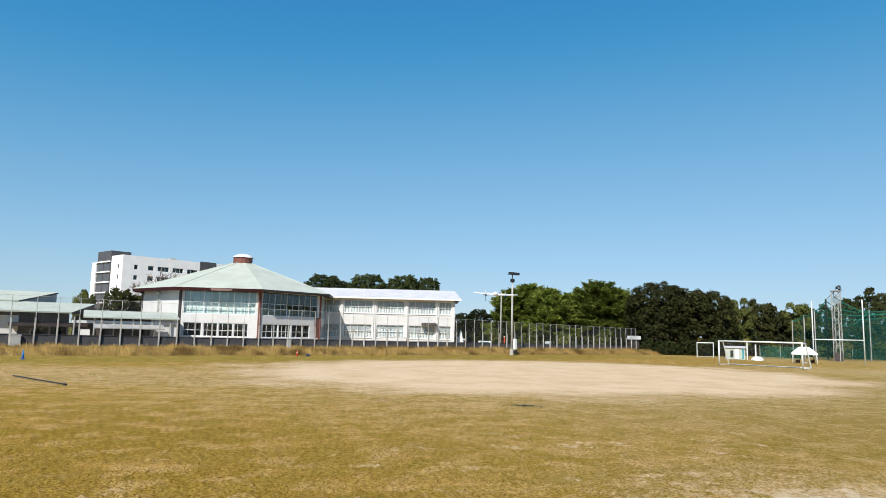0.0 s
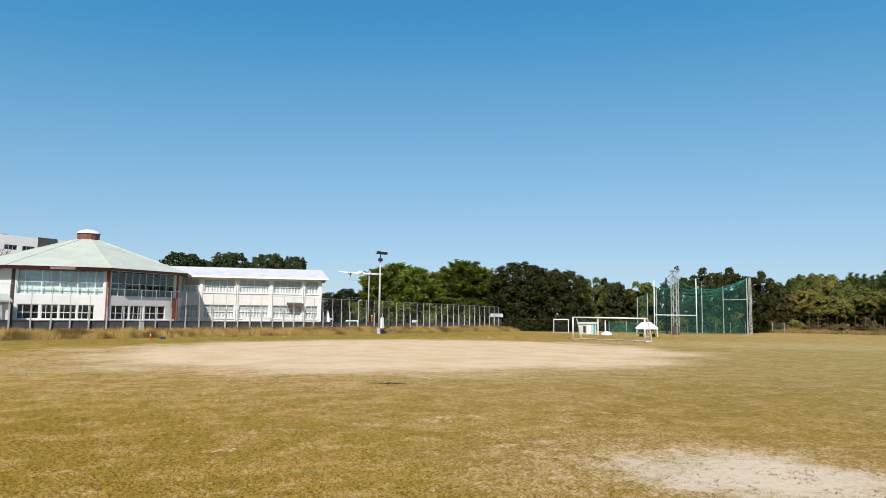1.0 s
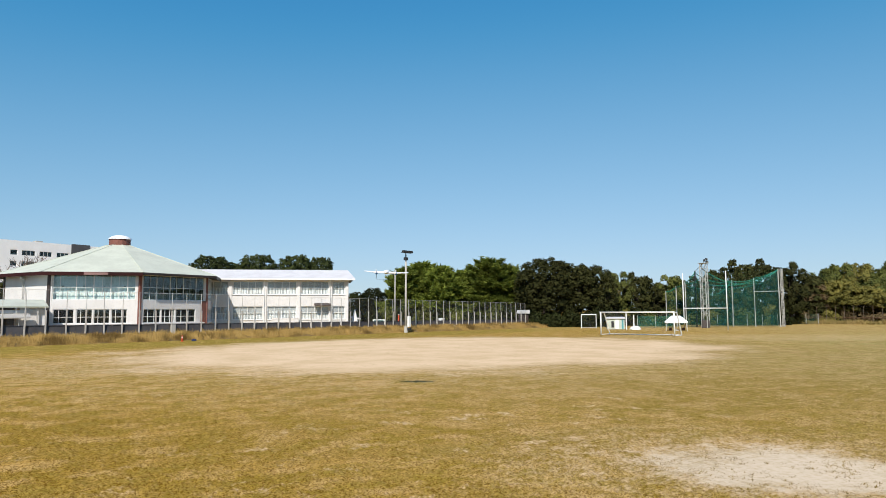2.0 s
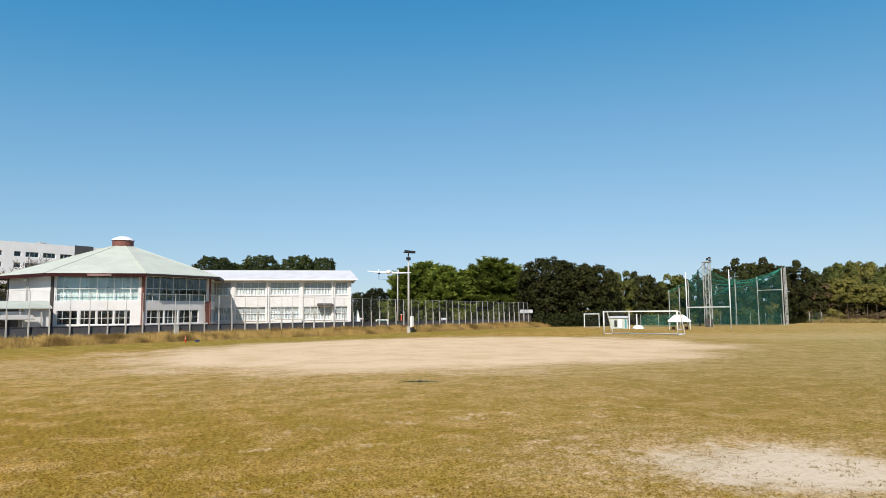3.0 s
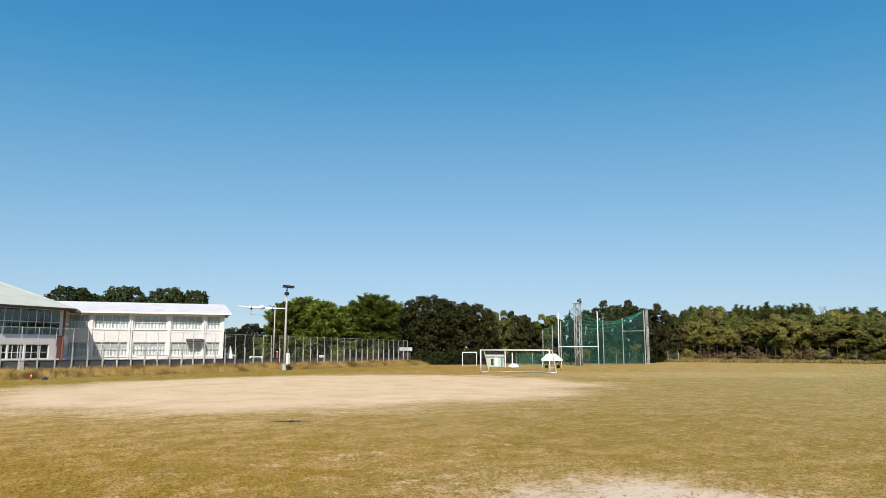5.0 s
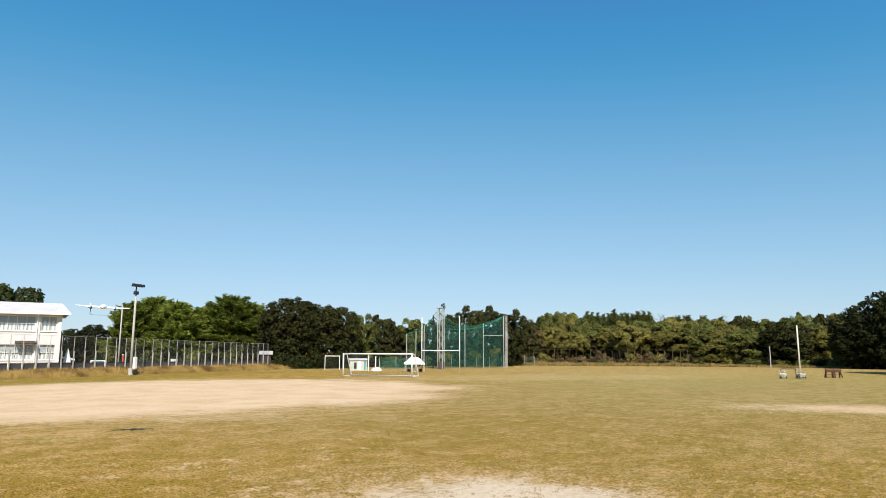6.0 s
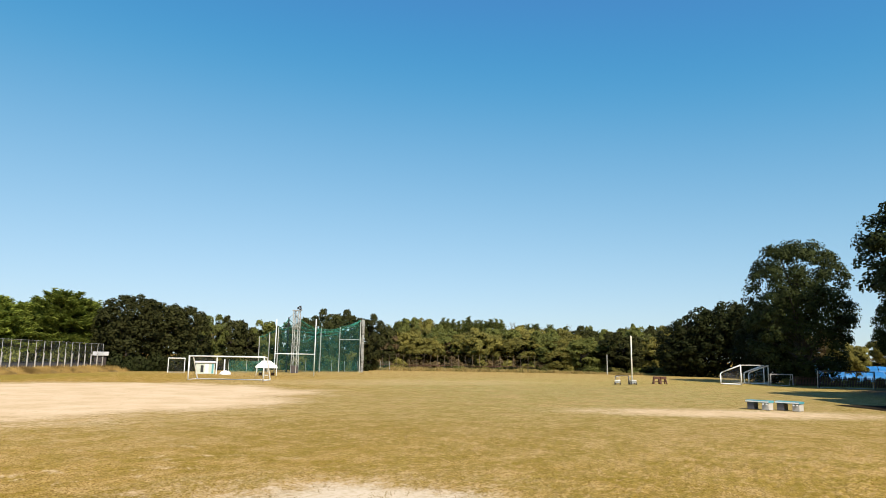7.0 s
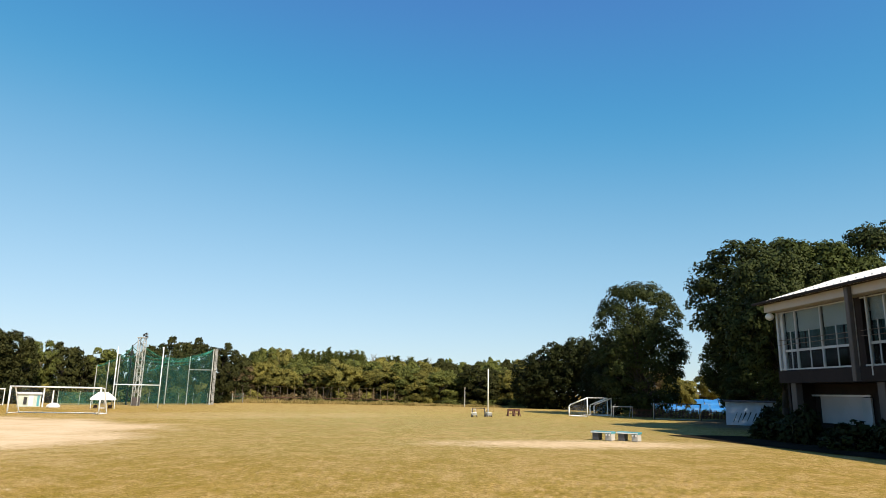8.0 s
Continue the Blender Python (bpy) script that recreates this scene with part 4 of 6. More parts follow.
def build_gym():
    """Eight-sided hall with a low sage-green roof and a brick lantern."""
    R, EAVE, TOP = 12.5, 7.35, 11.55
    g = thing("octagonal_hall", pose(-0.51, 97.0, 0), "white eight-sided hall with sage-green metal roof and glazed sides", "building")
    ang = [169 + 45 * k for k in range(8)]          # bearings of the corners, the first towards the field

    def at(b, r, z):
        return Vector((r * math.sin(radians(b)), r * math.cos(radians(b)), z))
    side = 2 * R * math.sin(radians(22.5))
    for k in range(8):
        a, b = at(ang[k], R, 0), at(ang[(k + 1) % 8], R, 0)
        # local x along the face seen from outside from left to right, -y outwards
        left, right = (b, a)
        dx = (right - left).normalized()
        m = Matrix.Translation(left) @ Matrix.Rotation(math.atan2(dx.y, dx.x), 4, "Z")
        s = Shape()
        glazed = k in (0, 7, 6, 2)
        lows = ((0.55, 2.7), (2.95, 4.6), (4.75, 6.42), (6.58, 8.25)) if k != 7 else ((0.55, 2.85), (3.0, 4.8), (5.0, 7.85))
        if glazed:
            holes = [(0.38, side - 0.45, 4.2, 7.12)] + [(q0, q1, 1.52, 3.14) for q0, q1 in lows]
            wall_with_holes(s, 0.2, side - 0.2, 0, EAVE, 0, 0.25, holes)
        else:
            s.box(0.2, side - 0.2, 0, 0.25, 0, EAVE)
        w = part("wall", s, M_WHITE, g, at=m)
        if glazed:
            cols = (0, 0.09, 0.28, 0.385, 0.487, 0.59, 0.692, 0.79, 0.895, 1) if k != 7 else (0, 0.11, 0.215, 0.32, 0.425, 0.53, 0.645, 0.755, 0.86, 1)
            bars = (0.1, 0.05, 0.11, 0.04, 0.11, 0.04, 0.11, 0.04, 0.11, 0.1) if k != 7 else (0.08, 0.03, 0.08, 0.03, 0.08, 0.03, 0.08, 0.03, 0.08, 0.08)
            window(g, 0.38, side - 0.45, 4.2, 7.12, 0.12, cols, (0, 0.275, 0.5, 1), 0.085 if k != 7 else 0.055, M_GLASS if k != 7 else M_GLASSH, M_CURT, 0.5 if k != 7 else 0.3, 0.35, False, m, bars)
            if k != 7:
                upper = Shape()
                for q in range(44):
                    a0, a1 = 0.42 + (side - 0.93) * q / 44, 0.42 + (side - 0.93) * (q + 1) / 44
                    upper.box(a0, a1, 0.62 + 0.05 * (q % 2), 0.64 + 0.05 * (q % 2), 5.6 + 0.25 * (q % 11 == 4), 7.05)
                part("upper_curtain", upper, M_HALLDIM, w)
            for h in holes[1:]:
                window(g, *h, 0.12, (0, 0.27, 0.64, 1), (0, 0.45, 1), 0.06, M_GLASSD, at=m)
            part("sill", Shape().box(0.4, side - 0.4, -0.16, 0.0, 1.32, 1.50, 0.02), M_WHITE, w)
            part("plinth", Shape().box(0.3, side - 0.3, -0.05, 0.0, 0, 1.2), M_GREYW, w)
            if k == 0:
                part("worn_patch", Shape().box(3.9, 6.4, -1.36, -1.30, EAVE - 0.34, EAVE - 0.06), M_PALEFASCIA, w, "faded pink stretch of fascia")
        p = Shape().box(-0.14, 0.2, -0.1, 0.3, 0, EAVE, 0.04)
        part("corner_pillar", p, M_BRICK if k in (7, 6) else M_BROWN, w)
        if k == 7:
            part("brick_pier", Shape().box(side - 0.95, side - 0.2, -0.06, -0.004, 0, 4.15, 0.02), M_BRICK, w)
    ins = Shape()
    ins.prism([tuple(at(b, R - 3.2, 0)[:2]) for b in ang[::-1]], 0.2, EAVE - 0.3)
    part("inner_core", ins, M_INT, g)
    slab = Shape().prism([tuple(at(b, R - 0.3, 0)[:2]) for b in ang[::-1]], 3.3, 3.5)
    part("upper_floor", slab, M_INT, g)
    Re, Rl = 13.75, 1.35
    for k in range(8):
        a, b = ang[k], ang[(k + 1) % 8]
        face = Shape().slab([at(a, Re, EAVE), at(a, Rl, TOP), at(b, Rl, TOP), at(b, Re, EAVE)], 0.05)
        panel = part("roof", face, M_ROOFG, g)
        hip = Shape().bar(at(a, Re, EAVE + 0.02), at(a, Rl, TOP + 0.02), 0.045, n=6)
        part("ridge_cap", hip, M_ROOFG, panel)
        fas = Shape().slab([at(a, Re + 0.02, EAVE + 0.0), at(b, Re + 0.02, EAVE + 0.0), at(b, Re + 0.02, EAVE - (0.4 if k != 7 else 0.26)), at(a, Re + 0.02, EAVE - (0.4 if k != 7 else 0.26))], 0.08)
        part("fascia", fas, M_FASCIA if k not in (7, 6) else M_BROWN, g)
        sof = Shape().slab([at(b, R, EAVE - 0.2), at(a, R, EAVE - 0.2), at(a, Re, EAVE - 0.3), at(b, Re, EAVE - 0.3)], 0.05)
        part("soffit", sof, M_BROWN, g)
    part("lantern", Shape().prism([tuple(at(b * 2.0, Rl - 0.05, 0)[:2]) for b in range(0, -180, -12)], TOP - 0.35, 12.35), M_BRICK, g)
    dome, n = Shape(), 20
    prof = [(1.42, 12.35), (1.36, 12.5), (1.05, 12.72), (0.6, 12.88), (0.08, 12.95)]
    vs = [(r * math.cos(2 * math.pi * k / n), r * math.sin(2 * math.pi * k / n), z) for r, z in prof for k in range(n)]
    dome.add(vs, [(i * n + k, i * n + (k + 1) % n, (i + 1) * n + (k + 1) % n, (i + 1) * n + k) for i in range(4) for k in range(n)] + [tuple(range(4 * n, 5 * n))])
    part("lantern_dome", dome, M_PAINT, g, "white rounded lantern cap", True)
    part("downpipe", Shape().bar(at(238, R - 0.78, 0), at(238, R - 0.78, EAVE - 0.3), 0.06).bar(at(236.2, R - 0.78, 0), at(236.2, R - 0.78, EAVE - 0.3), 0.04), M_GALV, g)
    part("wall_lamp", Shape().bar(at(237, R - 0.5, 6.65), at(237, R - 0.5, 7.0), 0.2, 0.12, n=10), M_PAINT, g, "white globe wall lamp", True)


def build_school():
    """White two-storey block; local x runs along its front from left to right, y goes inwards."""
    L = 34.0
    m = pose(29.3, 91.75, 0, 0, 0, -15.2) @ pose(-L, 0, 0)
    b = thing("school_block", m, "long white two-storey school block with pale metal roof", "building")
    bays = [(L - 2.25, L - 0.5, 2), (L - 6.7, L - 2.8, 4), (L - 11.3, L - 7.3, 4), (L - 16.0, L - 11.9, 4), (L - 20.6, L - 16.6, 4), (L - 25.2, L - 21.2, 4), (L - 29.8, L - 25.8, 4)]
    holes = []
    for x0, x1, c in bays:
        holes += [(x0, x1, 5.15, 7.0), (x0, x1, 1.65, 3.5)]
    w = part("front_wall", wall_with_holes(Shape(), 0, L, 0, 7.35, 0, 0.25, holes), M_WHITE, b)
    for i, (x0, x1, z0, z1) in enumerate(holes):
        c = bays[i // 2][2]
        window(b, x0, x1, z0, z1, 0.12, c, 2, 0.08, M_GLASSC, M_SHEER, 0.48 + 0.2 * (i % 5 == 0), 0.12, False)
        part("blind", Shape().box(x0 + 0.05, x1 - 0.05, 0.27, 0.29, z0, z1 - 0.05), M_SLATE, w)
        part("sill", Shape().box(x0 - 0.05, x1 + 0.05, -0.1, 0.0, z0 - 0.1, z0), M_WHITE, w)
    for x in (L - 2.5, L - 6.98, L - 11.6, L - 16.3, L - 20.9, L - 25.5, L - 0.2):
        part("pilaster", Shape().box(x - 0.18, x + 0.2, -0.14, 0.0, 0, 7.33, 0.02), M_WHITE, b)
    for x in (L - 2.62, L - 11.72, L - 20.8):
        s = Shape().bar((x, -0.24, 0.2), (x, -0.24, 7.15), 0.06).box(x - 0.14, x + 0.14, -0.36, -0.14, 7.0, 7.3)
        part("downpipe", s, M_PAINT, b)
    part("side_wall", Shape().box(L - 0.25, L, 0.25, 10, 0, 7.35), M_WHITE, b)
    part("side_wall", Shape().box(0, 0.25, 0.25, 10, 0, 7.35), M_WHITE, b)
    part("back_wall", Shape().box(0.25, L - 0.25, 9.75, 10, 0, 7.35), M_WHITE, b)
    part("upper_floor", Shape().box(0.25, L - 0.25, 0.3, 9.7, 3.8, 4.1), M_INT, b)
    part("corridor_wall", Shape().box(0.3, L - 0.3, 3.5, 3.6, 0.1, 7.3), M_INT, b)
    e = 0.9
    roof = Shape().slab([(-e, -e, 7.4), (L + e, -e, 7.4), (L + 0.1, 5, 8.95), (-e, 5, 8.95)], 0.16)
    front = part("roof", roof, M_ROOFW, b)
    ribs = Shape()
    for k in range(1, 60):
        x = -e + (L + 0.6) * k / 60
        if x < L + 0.1:
            ribs.bar((x, -e, 7.41), (x, 5, 8.96), 0.012, n=4)
    part("seam", ribs, M_ROOFW, front)
    part("roof", Shape().slab([(L + 0.1, 5, 8.95), (L + e, 10 + e, 7.4), (-e, 10 + e, 7.4), (-e, 5, 8.95)], 0.16), M_ROOFW, b)
    part("roof_end", Shape().slab([(L + e, -e, 7.4), (L + e, 10 + e, 7.4), (L + 0.1, 5, 8.95)], 0.16), M_ROOFW, b)
    part("gutter", Shape().box(-e, L + e, -e - 0.12, -e + 0.02, 7.18, 7.38, 0.02), M_PAINT, b)
    part("soffit", Shape().box(-e, L + e, -e + 0.03, -0.01, 7.2, 7.26), M_WHITE, b)
    # a projecting balcony box and a small awning on the ground floor
    part("balcony", Shape().box(L - 10.6, L - 6.9, -0.9, -0.15, 1.05, 1.75, 0.03).box(L - 10.6, L - 6.9, -0.95, -0.85, 1.75, 1.85), M_WHITE, b)
    part("awning", Shape().slab([(L - 4.8, -1.1, 3.62), (L - 2.5, -1.1, 3.62), (L - 2.5, 0, 3.95), (L - 4.8, 0, 3.95)], 0.06), M_BROWN, b)


def build_apartments():
    """Tall white block with a dark stair tower, far behind."""
    H = 23.5
    b = thing("apartment_block", pose(-38.57, 216.6, 0, 0, 0, 33), "tall white apartment block with dark stair tower", "building")
    L, D = 48.0, 13.0
    floors = [(H - 4.2 - 3.2 * k, H - 2.7 - 3.2 * k) for k in range(7)]
    cols = [(6.8, 8.0), (11.1, 13.0), (14.2, 17.9), (19.1, 22.7), (24.1, 27.7), (36.0, 39.5), (41, 44.5)]
    holes = [(x0, x1, z0, z1) for z0, z1 in floors for x0, x1 in cols]
    X = 3.3
    part("front_wall", wall_with_holes(Shape(), X, L, 0, H, 0, 0.35, holes), M_APT, b)
    for h in holes:
        window(b, *h, 0.2, max(1, round((h[1] - h[0]) / 1.4)), 1, 0.09, M_GLASSD)
    part("inner_wall", Shape().box(X + 0.4, L - 0.4, 1.6, 1.8, 0, H - 0.4), M_INT, b)
    ends = [(4.3, 5.4, z0, z1) for z0, z1 in floors]
    gable = Matrix.Translation((X, 7.9, 0)) @ Matrix.Rotation(radians(-90), 4, "Z")
    part("side_wall", wall_with_holes(Shape(), 0.0, 7.54, 0, H - 0.01, 0, 0.35, ends), M_APT, b, at=gable)
    for h in ends:
        window(b, *h, 0.2, 1, 1, 0.09, M_GLASSD, at=gable)
    part("roof", Shape().box(X + 0.36, L - 0.36, 0.36, D - 0.31, H - 0.5, H - 0.2), M_CONC, b)
    part("side_wall", Shape().box(L - 0.35, L, 0.36, D, 0, H - 0.01), M_APT, b)
    part("back_wall", Shape().box(9.5, L - 0.36, D - 0.3, D, 0, H - 0.02), M_APT, b)
    part("dark_panel", Shape().box(28.4, 34.2, -0.12, -0.004, H - 4.6, H + 0.25), M_APTD, b)
    tower = part("stair_tower", Shape().box(X - 0.2, 9.2, 7.92, 17.6, 0, H + 1.7), M_APTD, b)
    for k in range(7):
        z = H - 1.9 - 3.2 * k
        part("band", Shape().box(X - 0.75, X - 0.22, 7.95, 17.5, z, z + 0.4, 0.02), M_APT, tower)
        part("stair_window", Shape().box(X - 0.28, X - 0.205, 8.3, 17.2, z - 2.6, z - 0.15), M_SMOKE, tower)
        part("mullion", Shape().box(X - 0.36, X - 0.285, 12.6, 12.85, z - 2.6, z - 0.15), M_APTD, tower)
    part("end_wall", Shape().box(X - 0.6, 6.0, 17.62, 20.6, 0, H - 1.6), M_APT, b)
    part("roof_plant", Shape().box(20, 22, 4, 6, H, H + 0.8, 0.05), M_CONC, b)


def build_low_buildings():
    """Low sage-roofed buildings and covered ways left of the hall."""
    v = thing("changing_block", pose(*spot(-15.2, 84)[:2], 0, 0, 0, 17), "low grey building with sage-green pitched metal roof", "building")
    part("wall", Shape().box(-17, 3.8, 0, 8, 0, 3.85), M_GREYW, v)
    part("wall_panel", Shape().box(-5.5, -0.9, -0.06, -0.004, 0, 3.4), M_WHITE, v)
    r = part("roof", Shape().slab([(-17.8, -1.2, 3.9), (3.95, -1.2, 3.9), (6.7, 4, 5.0), (-17.8, 4, 5.0)], 0.16), M_ROOFG, v)
    part("roof", Shape().slab([(-17.8, 4, 5.0), (6.7, 4, 5.0), (6.7, 9, 4.1), (-17.8, 9, 4.1)], 0.16), M_ROOFG, v)
    s = Shape()
    for k in range(1, 40):
        x = -17.8 + 21.7 * k / 40
        s.bar((x, -1.2, 3.91), (x, 4, 5.01), 0.007, n=4)
    part("seam", s, M_ROOFG, r)
    part("gable", Shape().slab([(3.9, -1.0, 3.7), (6.6, 4, 3.7), (6.6, 4, 4.85), (3.9, -1.0, 3.8)], 0.1), M_GREYW, v)
    part("upper_roof", Shape().slab([(-17.8, 3.6, 5.1), (-0.95, 3.6, 5.1), (3.0, 8, 6.3), (-17.8, 8, 6.3)], 0.14), M_ROOFG, v)
    part("gable", Shape().slab([(-1.0, 3.75, 4.7), (2.9, 8, 4.7), (2.9, 8, 6.14), (-1.0, 3.75, 4.98)], 0.1), M_BLUEGREY, v)
    part("verge_board", Shape().bar((-0.95, 3.6, 5.0), (3.0, 8, 6.2), 0.07, n=6), M_BROWN, v)
    part("verge_board", Shape().bar((3.95, -1.2, 3.82), (6.7, 4, 4.92), 0.07, n=6), M_BROWN, v)
    part("canopy", Shape().slab([(-1.8, -2.6, 2.4), (5.5, -2.6, 2.4), (5.5, -0.02, 2.7), (-1.8, -0.02, 2.7)], 0.12), M_BROWN, v)
    for x in (0.2, 1.9, 3.4):
        part("window", Shape().box(x, x + 1.5, -0.05, -0.004, 1.0, 2.5), M_GLASSD, v)
    for k in range(5):
        part("post", Shape().box(-1.6 + 1.7 * k, -1.46 + 1.7 * k, -2.5, -2.36, 0, 2.4), M_BROWN, v)
    c = thing("covered_way", pose(*spot(-8.4, 82)[:2], 0, 0, 0, 12), "long covered walkway with pale sage roof and white end wall", "walkway")
    part("roof", Shape().slab([(-4.7, -1.6, 3.45), (4.9, -1.6, 3.45), (4.9, 2.5, 4.2), (-4.7, 2.5, 4.2)], 0.14), M_ROOFG, c)
    part("roof", Shape().slab([(-4.7, 2.5, 4.2), (4.9, 2.5, 4.2), (4.9, 6, 3.5), (-4.7, 6, 3.5)], 0.14), M_ROOFG, c)
    part("lower_roof", Shape().slab([(-3.6, -3.6, 2.3), (3.2, -3.6, 2.3), (3.2, -1.5, 2.7), (-3.6, -1.5, 2.7)], 0.08), M_CONC, c)
    corr = Shape()
    for k in range(40):
        x = -3.6 + 6.8 * k / 40
        corr.bar((x, -3.6, 2.31), (x, -1.5, 2.71), 0.035, n=5)
    part("corrugation", corr, M_CONC, c)
    part("end_wall", Shape().box(2.4, 4.7, -1.0, 5.6, 0, 3.45), M_WHITE, c)
    part("back_wall", Shape().box(-5.7, 2.4, 4.2, 4.4, 0, 3.5), M_GREYW, c)
    part("band", Shape().box(-5.7, 4.75, -1.18, -1.03, 2.75, 3.05), M_WHITE, c)
    part("low_wall", Shape().box(-5.5, 2.3, -3.2, -3.0, 0, 1.35), M_CONC, c)
    part("notice_board", Shape().box(-4.9, -4.0, -3.4, -3.25, 1.0, 2.1), M_CLOTH, c)
    for k in range(6):
        part("post", Shape().box(-5.6 + 1.9 * k, -5.46 + 1.9 * k, -1.34, -1.2, 0, 3.4), M_GALV, c)


def build_clubhouse():
    """Two-storey house beside the field; local x runs along the front towards the camera, y goes inwards."""
    b = thing("clubhouse", CLUB, "two-storey clubhouse with glazed upper floor and metal roof, front in shade", "building")
    L, D, Y, E, x0 = 35.6, 12.0, 0.9, 9.75, 0.35
    Z0, Z1, Z2, Z3 = 4.88, 6.25, 7.63, 9.12       # sill, transom, lower edge of the blinds, window head
    step = 8.8
    bays = [x0 + k * step for k in range(4)]
    posts = (0.0, 0.62, 2.10, 4.93, 7.76)
    w = part("front_wall", wall_with_holes(Shape(), x0, L, 3.95, 9.15, Y, Y + 0.25, [(a + 0.1, a + 8.3, Z0, Z3) for a in bays]), M_CLUB, b)
    for a in bays:
        f = Shape()
        f.box(a + 0.1, a + 8.3, Y - 0.09, Y + 0.06, Z0, Z0 + 0.10).box(a + 0.1, a + 8.3, Y - 0.06, Y + 0.06, Z3 - 0.08, Z3)
        ends = posts[1:] + (8.22,)
        for q in ends:
            f.box(a + q, a + q + 0.10, Y - 0.10, Y + 0.06, Z0 + 0.10, Z3 - 0.08)
        lights = [(q + 0.10, r) for q, r in zip(ends, ends[1:])]
        for q0, q1 in lights:
            f.box(a + q0, a + q1, Y - 0.06, Y + 0.05, Z1 - 0.07, Z1 + 0.09)
            if q1 - q0 > 1.0:
                mid = (q0 + q1) / 2
                f.box(a + mid - 0.03, a + mid + 0.03, Y - 0.04, Y + 0.03, Z0 + 0.10, Z1 - 0.07)
                f.box(a + mid - 0.03, a + mid + 0.03, Y - 0.04, Y + 0.03, Z1 + 0.09, Z2 + 0.03)
        win = part("window", f, M_SASH, b)
        for k, (q0, q1) in enumerate(lights):
            mid = (q0 + q1) / 2
            for u0, u1, v0, v1 in ((q0, mid, Z0 + 0.1, Z1 - 0.07), (mid, q1, Z0 + 0.1, Z1 - 0.07), (q0, mid, Z1 + 0.09, Z2), (mid, q1, Z1 + 0.09, Z2), (q0, q1, Z2, Z3 - 0.08)):
                part("pane", Shape().box(a + u0, a + u1, Y - 0.008, Y + 0.008, v0, v1), M_GLASST, win)
            part("blind", Shape().box(a + q0 + 0.02, a + q1 - 0.02, Y + 0.13, Y + 0.15, Z2 - 0.06 * (k % 2), Z3 - 0.05), M_SHADE, win)
            drape = Shape()
            folds = max(4, int((q1 - q0) * 5))
            for j in range(folds):
                u0, u1 = q0 + (q1 - q0) * j / folds, q0 + (q1 - q0) * (j + 1) / folds
                if (j + 3 * k) % 9 != 5:
                    drape.box(a + u0, a + u1, Y + 0.2 + 0.05 * (j % 2), Y + 0.22 + 0.05 * (j % 2), Z1 - 0.02, Z2 + 0.02)
            part("curtain", drape, M_DRAPE, win)
        rail = Shape()
        for z in (6.72, 7.05):
            rail.bar((a + 0.1, Y - 0.16, z), (a + 8.2, Y - 0.16, z), 0.02, n=6)
        part("guard_rail", rail, M_OLDPOST, w)
        part("column", Shape().box(a + 9.05, a + 9.4, -0.28, 0.05, 3.95, 9.72, 0.04), M_COLUMN, b)
        part("downpipe", Shape().bar((a + 9.6, Y - 0.2, 4.3), (a + 9.6, Y - 0.2, 9.1), 0.06), M_SASH, b)
    part("corner_post", Shape().box(x0 - 0.12, x0 + 0.12, Y - 0.12, Y + 0.3, 4.3, 9.15, 0.02), M_SASH, b)
    part("corner_post", Shape().box(x0 + 0.3, x0 + 0.58, Y - 0.05, Y + 0.2, 4.8, 9.15, 0.02), M_SASH, b)
    part("slab_edge", Shape().box(x0 - 0.15, L, Y - 0.22, Y - 0.004, 3.95, 4.84, 0.03), M_CLUB, b)
    part("side_wall", Shape().box(x0, x0 + 0.25, Y + 0.3, D, 0, 9.15), M_CLUB, b)
    part("side_wall", Shape().box(L - 0.25, L, Y + 0.3, D, 0, 9.15), M_CLUB, b)
    part("back_wall", Shape().box(x0 + 0.3, L - 0.3, D - 0.25, D, 0, 9.15), M_CLUB, b)
    part("upper_floor", Shape().box(x0 + 0.3, L - 0.3, Y + 0.3, D - 0.3, 3.95, 4.3), M_CLUB, b)
    part("inner_wall", Shape().box(x0 + 0.4, L - 0.4, Y + 5, Y + 5.2, 4.35, 9.1), M_CLUB, b)
    part("lower_wall", Shape().box(x0 + 0.3, L - 0.3, Y + 2.2, Y + 2.4, 0, 3.93), M_CLUB, b)
    part("wall_panel", Shape().box(1.45, 5.7, Y + 2.04, Y + 2.17, 1.2, 3.05), M_BEIGE, b)
    part("panel_head", Shape().box(0.0, 6.6, Y + 1.95, Y + 2.03, 3.05, 3.17), M_FRAME, b)
    part("panel_door", Shape().box(5.75, 6.6, Y + 1.98, Y + 2.1, 0.2, 3.0), M_SLATE, b)
    for x in (1.22, 9.87, 18.6, 27.4):
        part("pier", Shape().box(x, x + 0.6, Y, Y + 0.5, 0, 3.93, 0.03), M_COLUMN, b)
    part("fascia", Shape().box(0, L + 0.6, 0.06, 0.2, 9.2, 9.78), M_BEIGE, b)
    part("soffit", Shape().box(0.02, L + 0.6, 0.22, D + 0.6, 9.19, 9.24), M_BEIGE, b)
    part("gable_fascia", Shape().add([(0, 0.22, 9.26), (0, D + 0.8, 9.26), (0, D + 0.8, 9.75), (0, 6.4, RIDGE - 0.25), (0, 0.22, 9.75), (0.15, 0.22, 9.26), (0.15, D + 0.8, 9.26), (0.15, D + 0.8, 9.75), (0.15, 6.4, RIDGE - 0.25), (0.15, 0.22, 9.75)],
                                      [(0, 4, 3, 2, 1), (5, 6, 7, 8, 9), (0, 1, 6, 5), (1, 2, 7, 6), (2, 3, 8, 7), (3, 4, 9, 8), (4, 0, 5, 9)]), M_BEIGE, b)
